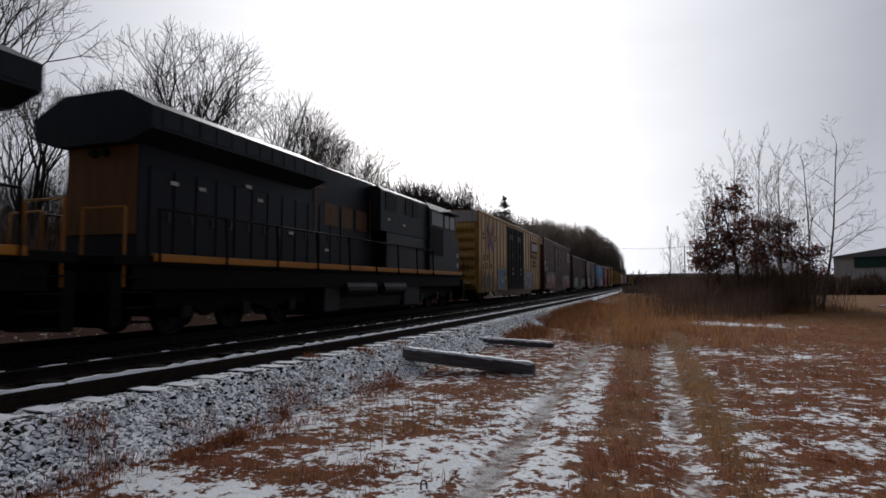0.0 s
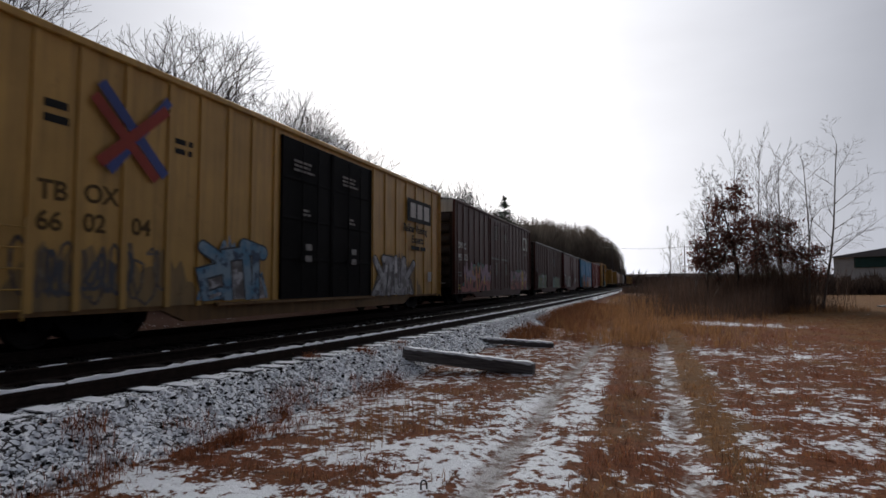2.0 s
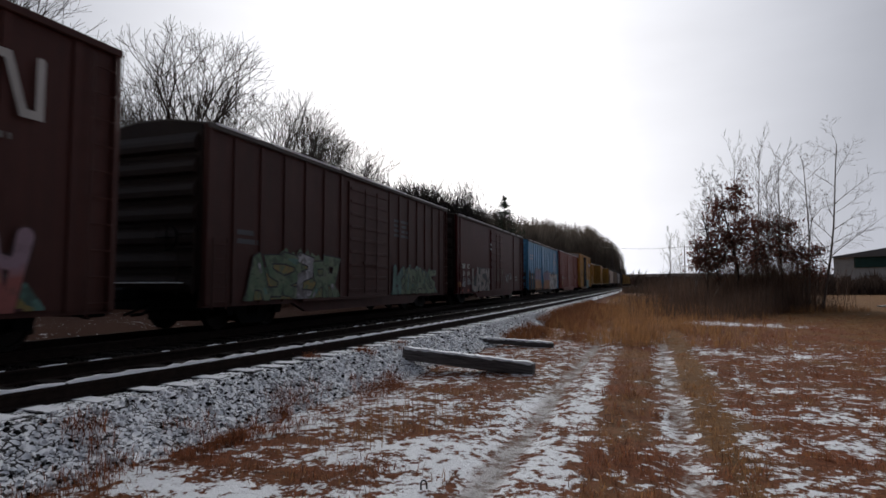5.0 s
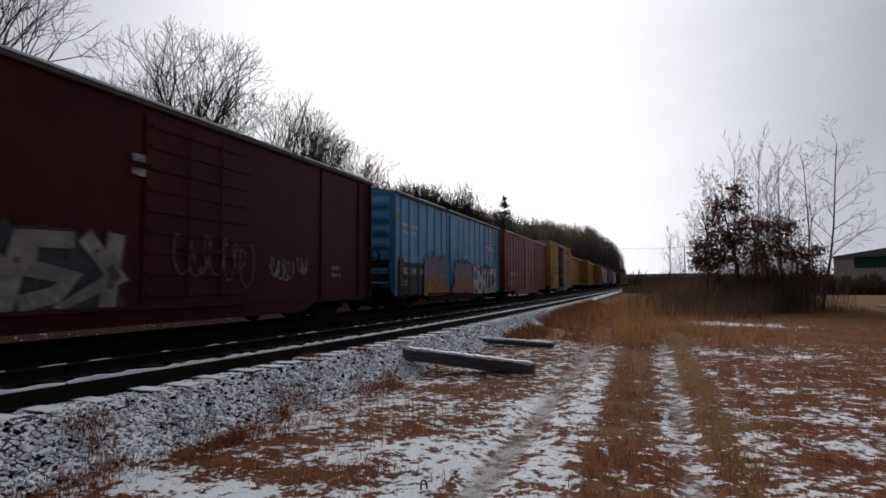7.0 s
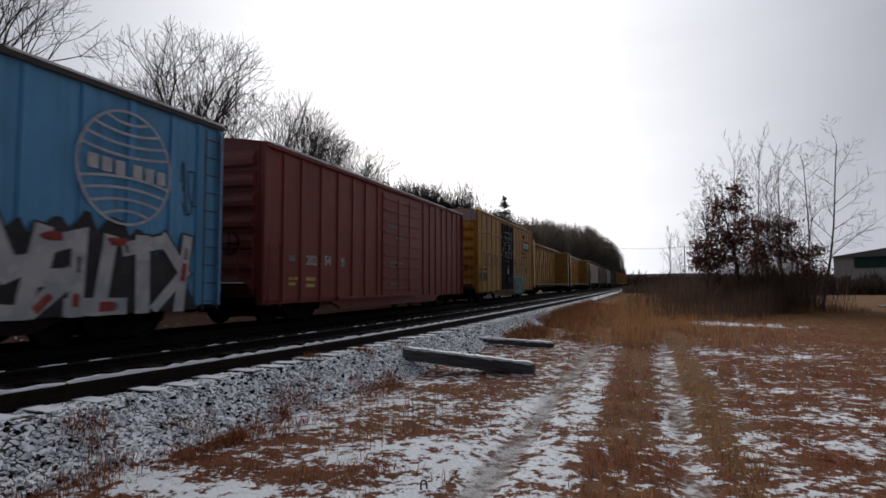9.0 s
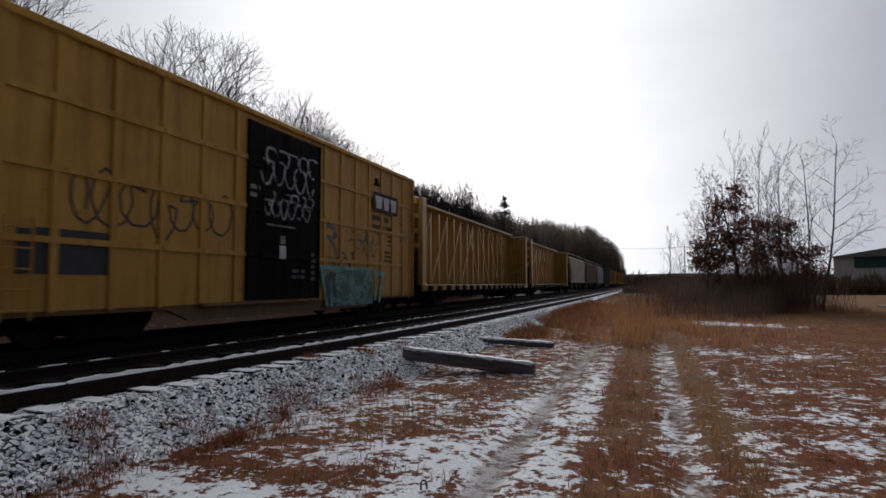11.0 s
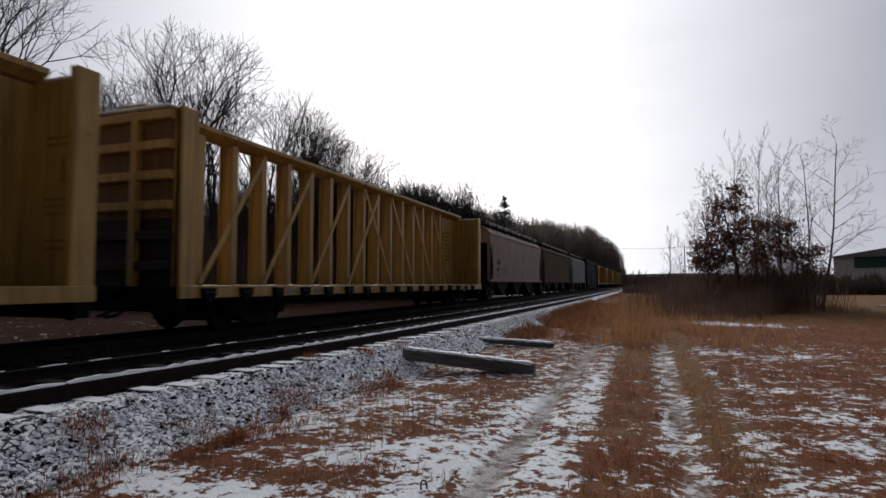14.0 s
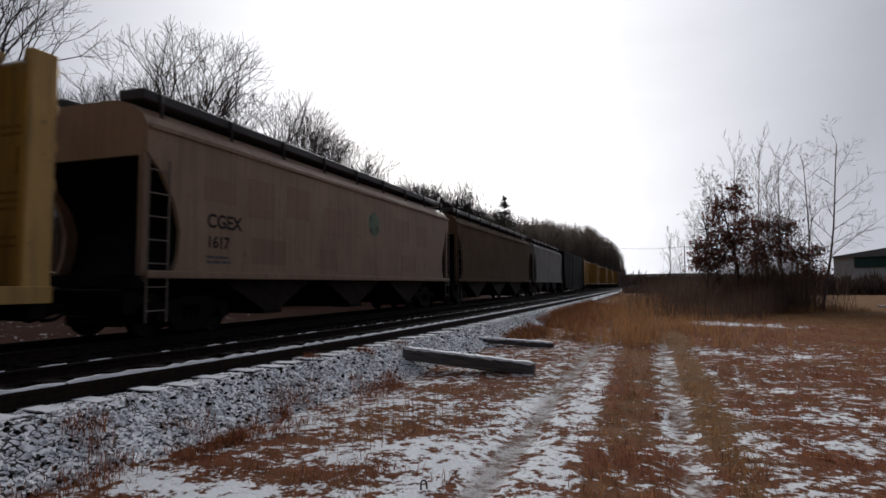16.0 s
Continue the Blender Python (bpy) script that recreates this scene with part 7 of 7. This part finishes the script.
def pine():
    rnd = random.Random(9)
    tree = hull("pine_tree", *place(109 / 1029, 128), "dark white pine rising over the bare wood", "tree")
    h = 20.5
    bm = B()
    rod(bm, (0, 0, -0.2), (0, 0, h), 0.28, 8, 0.03)
    part("trunk", bm, M_BARK, tree)
    verts, faces = [], []
    for lay in range(15):
        z = h * (0.35 + 0.64 * (lay + rnd.uniform(-0.4, 0.4)) / 14)
        reach = (h - z) * 0.55 + 0.12
        for b in range(7):
            a = 6.283 * (b + rnd.random()) / 7
            r = reach * rnd.uniform(0.6, 1.15)
            for k in range(int(10 + 7 * reach)):
                t = rnd.random() ** 0.7
                c = Vector((math.cos(a) * r * t, math.sin(a) * r * t, z + rnd.uniform(-0.2, 0.5) * r * t + rnd.gauss(0, 0.3)))
                c += Vector((rnd.gauss(0, 0.25), rnd.gauss(0, 0.25), 0))
                u = Vector((rnd.gauss(0, 1), rnd.gauss(0, 1), rnd.gauss(0, 0.5))).normalized() * 0.32
                v = u.orthogonal().normalized() * 0.10
                o = len(verts)
                verts += [tuple(c - u), tuple(c + v), tuple(c + u), tuple(c - v)]
                faces.append((o, o + 1, o + 2, o + 3))
    raw("foliage", verts, faces, M_NEEDLE, tree)


pine()


def far_wood():
    """The long wood that closes the line's far side: many round crowns of fine twigs."""
    rnd = random.Random(66)
    verts, faces = [], []
    for _ in range(330):
        u = rnd.uniform(-0.05, 0.296)
        top = np.interp(u, [-0.05, 0.016, 0.055, 0.14, 0.21, 0.26, 0.285, 0.296], [352, 352, 364, 378, 388, 400, 420, 436])
        depth = np.interp(u, [-0.05, 0.0, 0.14, 0.305], [84, 110, 170, 330]) * rnd.uniform(0.95, 1.25)
        x, y, _z = place(u, depth)
        s = depth / 1029
        h = (1.66 + (502 - top) * s) * rnd.uniform(0.86, 1.03)
        rx = rnd.uniform(13, 24) * s
        low = h * rnd.uniform(0.25, 0.45)
        b = math.atan2(y, x) + 1.57
        for _k in range(330):
            # twigs fan out from the fork towards a dome
            a, tilt = rnd.uniform(0, 6.283), math.acos(1 - rnd.random() * 0.92)
            way = Vector((math.cos(a) * math.sin(tilt) * rx, math.sin(a) * math.sin(tilt) * rx, math.cos(tilt) * (h - low)))
            t0 = rnd.random() ** 0.6 * 0.95
            t1 = min(1.0, t0 + rnd.uniform(0.12, 0.32))
            p, q = Vector((x, y, low)) + way * t0, Vector((x, y, low)) + way * t1
            q += Vector((rnd.gauss(0, 1.2), rnd.gauss(0, 1.2), rnd.gauss(0, 0.8))) * s
            w_ = Vector((math.cos(b), math.sin(b), 0)) * s * rnd.uniform(0.22, 0.5) * (1.25 - 0.5 * t0)
            o = len(verts)
            verts += [tuple(p - w_), tuple(p + w_), tuple(q)]
            faces.append((o, o + 1, o + 2))
        for _k in range(26):
            a = rnd.uniform(0, 6.283)
            p = Vector((x + math.cos(a) * rx * rnd.random(), y + math.sin(a) * rx * rnd.random(), 0))
            w_ = Vector((math.cos(b), math.sin(b), 0)) * s * rnd.uniform(0.4, 1.2)
            o = len(verts)
            verts += [tuple(p - w_), tuple(p + w_), tuple(p + Vector((0, 0, h * rnd.uniform(0.5, 0.85))))]
            faces.append((o, o + 1, o + 2))
    ob = raw("far_wood", verts, faces, M_FARTWIG)
    tagged(ob, "long grey-brown leafless wood along the line", "wood", kind="stuff")


def deep_wood():
    """Dense thin trunks and twigs deep inside the wood."""
    rnd = random.Random(67)
    verts, faces = [], []
    for _ in range(2600):
        u, depth = rnd.uniform(-0.9, 0.08), rnd.uniform(40, 78)
        x, y, _z = place(u, depth)
        if x > -15.5:
            continue
        h = rnd.uniform(5.0, 9.5) * (depth / 60) ** 0.6 * (0.85 + 0.5 * noise.noise((u * 9, 0.0, 0.0)))
        b = math.atan2(y, x) + 1.57
        r = rnd.uniform(0.04, 0.10)
        w_ = Vector((math.cos(b), math.sin(b), 0)) * r
        o = len(verts)
        lean = Vector((rnd.gauss(0, 0.4), rnd.gauss(0, 0.4), h))
        p = Vector((x, y, 0))
        verts += [tuple(p - w_), tuple(p + w_), tuple(p + lean)]
        faces.append((o, o + 1, o + 2))
        for _k in range(16):
            t = rnd.uniform(0.12, 0.95)
            q = p + lean * t
            d = Vector((rnd.gauss(0, 0.7), rnd.gauss(0, 0.7), rnd.uniform(0.4, 1.2))) * rnd.uniform(0.5, 1.5)
            o = len(verts)
            verts += [tuple(q - w_ * 0.3), tuple(q + w_ * 0.3), tuple(q + d)]
            faces.append((o, o + 1, o + 2))
    # interior shade is in the twigs' colour
    ob = raw("deep_wood", verts, faces, M_SHADETWIG)
    verts, faces = [], []
    for _ in range(3300):
        u, depth = rnd.uniform(-0.85, 0.06), rnd.uniform(40, 62)
        x, y, _z = place(u, depth)
        if x > -16.0:
            continue
        h = rnd.uniform(8.5, 11.5) * (0.97 + 0.35 * noise.noise((u * 8, 5.0, 0.0)))
        w_ = Vector((0.8, -0.3, 0)) * rnd.uniform(0.04, 0.09)
        for _k in range(56):
            q = Vector((x + rnd.gauss(0, 0.5), y + rnd.gauss(0, 0.5), h * rnd.uniform(0.08, 0.93) ** 1.15))
            d = Vector((rnd.gauss(0, 0.5), rnd.gauss(0, 0.5), rnd.uniform(0.5, 1.2))) * rnd.uniform(0.6, 1.4)
            o = len(verts)
            verts += [tuple(q - w_ * 0.5), tuple(q + w_ * 0.5), tuple(q + d)]
            faces.append((o, o + 1, o + 2))
    # same darkened twigs, so the middle of the wood looks shaded
    inner = raw("dark_thicket", verts, faces, M_SHADETWIG)
    tagged(inner, "dark tangled thicket in the middle of the wood", "wood", kind="stuff")
    tagged(ob, "dense dark interior of the leafless wood", "wood", kind="stuff")


deep_wood()
M_FARTWIG = blade_material("far_twigs", (0.07, 0.058, 0.048), (0.20, 0.17, 0.14), 0.3)


far_wood()


def horizon():
    """Low dark hedges and a far wooded rise."""
    rnd = random.Random(15)
    verts, faces = [], []

    def hedge(px0, px1, d0, d1, lo, hi, count):
        for _ in range(count):
            u = rnd.uniform((px0 - 784) / 1029, (px1 - 784) / 1029)
            depth = rnd.uniform(d0, d1)
            x, y, _z = place(u, depth)
            h = rnd.uniform(lo, hi) * (0.75 + 0.7 * noise.noise((u * 14, depth * 0.02, 0)) + 0.3 * noise.noise((u * 60, 3.0, 0)))
            if depth < 200 and px0 < 1200:
                h *= 0.25 + 0.75 * smooth(0.30, 0.42, u)
            s = depth / 1029
            d = Vector((rnd.gauss(0, 0.3), rnd.gauss(0, 0.3), 1)) * h * rnd.uniform(0.35, 0.6)
            a = math.atan2(y, x) + 1.57
            w_ = Vector((math.cos(a), math.sin(a), 0)) * s * rnd.uniform(0.6, 1.8)
            p = Vector((x, y, max(0.0, rnd.uniform(-0.35, 0.55)) * h))
            o = len(verts)
            verts.extend([tuple(p - w_), tuple(p + w_), tuple(p + d)])
            faces.append((o, o + 1, o + 2))

    def close(name, mat, label):
        ob = raw(name, verts, faces, mat)
        tagged(ob, label, "hedge", kind="stuff")
        verts.clear(), faces.clear()

    hedge(1085, 1500, 380, 460, 6, 12.5, 5200)
    hedge(1100, 1340, 95, 150, 0.8, 4.0, 7500)
    close("far_hedges", M_HEDGE, "low brown leafless hedges and woods on the horizon")
    hedge(1360, 1640, 85, 105, 2.4, 4.6, 9000)
    close("dark_hedge", M_HEDGE, "dark leafless hedge before the industrial hall")
    # wooded rise
    prof = []
    for i in range(60):
        u = -0.2 + 1.1 * i / 59
        prof.append((u, 9.5 + 2.0 * noise.noise((u * 6, 1.0, 0))))
    verts, faces = [], []
    for u, h in prof:
        a, b = place(u, 620), place(u, 640)
        verts += [(a[0], a[1], -0.5), (a[0], a[1], h * 0.9), (b[0], b[1], h * 1.25)]
    for i in range(len(prof) - 1):
        for k in range(2):
            faces.append((3 * i + k, 3 * i + 3 + k, 3 * i + 4 + k, 3 * i + 1 + k))
    ob = raw("far_rise", verts, faces, M_HILL)
    tagged(ob, "low wooded rise on the horizon", "hill", kind="structure")


M_HILL = plain("far_woods", (0.09, 0.078, 0.074), 0.95, 0.0, 0.35, 0.12, 0.3, 0.0)
horizon()


def building():
    """Long low industrial hall, pale with a dark green end."""
    house = hull("industrial_building", *place(0.708, 150, 0.0), "long pale metal hall with a dark green section", "building")
    house.rotation_euler = (0, 0, radians(-40))
    bm = B()
    box(bm, -5.0, 45, 0, 18, 0, 8.4)
    part("wall", bm, M_PALEWALL, house)
    bm = B()
    box(bm, 0, 44, -0.3, 0.0, 5.7, 8.39)
    part("green_wall", bm, M_GREENWALL, house, "dark green cladding")
    bm = B()
    prism_y(bm, [(-5.5, 8.402), (45.5, 8.402), (45.5, 8.6), (20, 12.2), (-5.5, 8.65)], -1.0, 18.5)
    part("roof", bm, M_ROOFGREY, house)


M_ROOFGREY = plain("grey_roofing", (0.16, 0.165, 0.17), 0.6, 0.0, 0.1, 0.6)
M_PALEWALL = plain("pale_cladding", (0.42, 0.45, 0.46), 0.6, 0.0, 0.1, 0.6)
M_GREENWALL = plain("green_cladding", (0.03, 0.075, 0.07), 0.6, 0.0, 0.15, 0.6)
building()


def utility_line():
    for u, d in ((428 / 1029, 150), (300 / 1029, 190)):
        x, y, z = place(u, d)
        pole = hull("utility_pole", x, y, 0, "weathered wooden utility pole with a crossarm", "pole", "utility poles")
        top = 1.66 + 68 / 1029 * d
        bm = B()
        rod(bm, (0, 0, -0.3), (0, 0, top), 0.16, 8, 0.11)
        part("post", bm, M_TIE_OLD, pole)
        bm = B()
        box(bm, -1.2, 1.2, -0.06, 0.06, top - 0.55, top - 0.42)
        part("crossarm", bm, M_TIE_OLD, pole)
        if u > 0.35:
            first = Vector((x, y, top - 0.4))
        else:
            second = Vector((x, y, top - 0.4))
    bm = B()
    far_end = first + (second - first) * 1.25
    for k in range(16):
        a, b = k / 16, (k + 1) / 16
        p, q = first.lerp(far_end, a), first.lerp(far_end, b)
        p.z -= 3.0 * a * (1 - a)
        q.z -= 3.0 * b * (1 - b)
        rod(bm, p, q, 0.035, 4)
    ob = part("overhead_cable", bm, M_BLACK)
    tagged(ob, "thin black overhead cable between poles", "cable")


utility_line()

# ---------------------------------------------------------------- things on the ground


def old_ties():
    """Discarded ties in the grass, snow along their tops."""
    for x, y, z, rz, ln, tilt, hh in ((-3.25, 10.6, 0.20, 0, 2.55, 4.5, 0.23), (-3.35, 15.3, 0.10, 12, 2.0, 3.5, 0.13)):
        bm = B()
        box(bm, -ln / 2, ln / 2, -0.13, 0.13, -hh / 2, hh / 2, 0.015)
        ob = part("old_tie", bm, M_TIE_OLD)
        ob.matrix_basis = pose(x, y, z, 0, tilt, rz)
        rnd = random.Random(int(y))
        verts, faces = [], []
        for i in range(41):
            xx = -ln / 2 + 0.03 + (ln - 0.06) * i / 40
            b, h, lip = rnd.uniform(0.05, 0.12), rnd.uniform(0.012, 0.035), rnd.uniform(0.0, 0.035)
            verts += [(xx, -0.136, hh / 2 - lip), (xx, -0.12, hh / 2 + h), (xx, b * 0.6, hh / 2 + h), (xx, b, hh / 2 - 0.002)]
            if i:
                faces += [(4 * i - 4 + k, 4 * i + k, 4 * i + k + 1, 4 * i - 3 + k) for k in range(3)]
        raw("snow_crust", verts, faces, M_SNOW, ob, "thin crust of snow")
        tagged(ob, "weathered old railway tie lying in grass, snow on top", "tie", "discarded ties")


old_ties()


def grasses():
    rnd = random.Random(18)
    red, straw = [], []
    tries = 0
    while len(red) < 6500 and tries < 60000:
        tries += 1
        y = 2.6 + 34 * rnd.random() ** 1.8
        x = rnd.uniform(-4.6, 2.5 + 0.75 * y)
        s = snow_cover(x, y)
        if rnd.random() < (s - 0.10) * 2.6:
            continue
        if any(abs(x - r) < 0.2 for r in RUTS) and rnd.random() < 0.9:
            continue
        (straw if rnd.random() < straw_share(x, y) else red).append((x, y, ground_height(x, y)))
    brush("red_grass", red, M_REDGRASS, "short rust-red dead grass tufts poking through snow", 5, (0.02, 0.105), 9, 1.9, 0.0036)
    brush("straw_grass", straw, M_STRAW, "dry straw-coloured grass tufts along the path", 6, (0.02, 0.10), 9, 1.9, 0.0036)
    toe = []
    for _ in range(46):
        y = rnd.uniform(2.2, 9.5)
        cx, r = near_rail_x(y) + rnd.uniform(1.0, 1.9), rnd.uniform(0.06, 0.22)
        for _k in range(int(60 * r) + 3):
            x, yy = cx + rnd.gauss(0, r * 0.6), y + rnd.gauss(0, r)
            u = x - near_rail_x(yy)
            toe.append((x, yy, float(np.interp(u, SLOPE_U, [0.424, 0.418, 0.14, -0.02, 0.0]))))
    for cx, cy, r in ((-5.24, 8.4, 0.10), (-4.9, 9.6, 0.14), (-4.8, 11.0, 0.2), (-4.35, 6.3, 0.12), (-5.1, 4.2, 0.12)):
        for _k in range(26):
            x, yy = cx + rnd.gauss(0, r * 0.6), cy + rnd.gauss(0, r)
            toe.append((x, yy, float(np.interp(x - near_rail_x(yy), SLOPE_U, [0.424, 0.418, 0.14, -0.02, 0.0]))))
    brush("toe_grass", toe, M_REDGRASS, "dead red-brown tufts at the foot of the ballast", 9, (0.03, 0.14), 8, 1.5, 0.0035)
    verge = []
    for _ in range(5200):
        y = rnd.uniform(16.5, 46)
        x = near_rail_x(y) + 0.75 + 0.5 * smooth(30, 12, y) + abs(rnd.gauss(0, 1.0))
        if x < -1.62 and noise.noise((x * 0.9, y * 0.45, 2.0)) > -0.12 - 0.5 * smooth(18, 30, y):
            verge.append((x, y, max(ground_height(x, y), float(np.interp(x - near_rail_x(y), SLOPE_U, SLOPE_Z)))))
    brush("verge_grass", verge, M_VERGE, "rust-brown dead grass growing over the ballast's foot", 19, (0.05, 0.26), 8, 1.2, 0.0048)
    tall = []
    for _ in range(5200):
        y = rnd.uniform(16, 80)
        x = rnd.gauss(-1.2 + 0.04 * y, 0.8 + 0.045 * y)
        if x > -3.7 and noise.noise((x * 0.7, y * 0.35, 6.0)) > -0.25:
            tall.append((x, y, ground_height(x, y)))
    for _ in range(900):
        x, y, _z = place(rnd.gauss(0.53, 0.10), rnd.uniform(33.5, 38.5))
        tall.append((x, y, ground_height(x, y)))
    brush("tall_grass", tall, M_STRAW, "tall dry straw-brown grass beside the line", 7, (0.06, 0.50), 9, 1.1, 0.005)
    stalks = []
    for cx, cy, n in ((-2.75, 6.1, 9), (-2.62, 6.7, 7), (-2.78, 5.3, 9), (-2.35, 6.3, 5)):
        for _ in range(n):
            x, y = cx + rnd.gauss(0, 0.22), cy + rnd.gauss(0, 0.22)
            stalks.append((x, y, ground_height(x, y)))
    brush("weed_stalks", stalks, M_STRAW, "upright dry weed stalks standing in snow", 8, (0.15, 0.55), 4, 0.3, 0.0038)


grasses()


def metal_loop():
    """A small bent rod that sticks out of the snow."""
    bm = B()
    pts = [(-0.022, 0, -0.03), (-0.022, 0, 0.05), (-0.012, 0, 0.075), (0.012, 0, 0.078), (0.024, 0, 0.055), (0.026, 0, 0.01)]
    for a, b in zip(pts, pts[1:]):
        rod(bm, a, b, 0.007, 8)
    ob = part("metal_loop", bm, M_WHEEL)
    ob.matrix_basis = pose(-1.75, 4.5, ground_height(-1.75, 4.5), 0, 0, 15)
    tagged(ob, "small bent grey metal rod standing in snow", "scrap")


metal_loop()


def white_plank():
    bm = B()
    box(bm, -1.1, 1.1, -0.12, 0.12, 0.0, 0.14, 0.02)
    ob = part("plank", bm, M_WHITE)
    ob.matrix_basis = pose(*place(0.757, 41), 0, 0, 55)
    tagged(ob, "long white-painted plank lying in the dry grass", "plank")


white_plank()

# ---------------------------------------------------------------- the train runs


def motions():
    times = [0.0, 4.0, 8.0, 12.0, 16.0]
    for thing, t0 in cars:
        turn = 180 if thing is lead else 0
        walk(thing, [(t, pose(TRACK, at(t0, t), RAIL, 0, 0, turn)) for t in times])
    # wheels roll without slipping
    for ob in rolling:
        x, y, z = ob.location
        walk(ob, [(i / 30, pose(x, y, z, math.degrees((at(0, 0) - at(0, i / 30)) / WHEEL_R))) for i in range(481)])


motions()
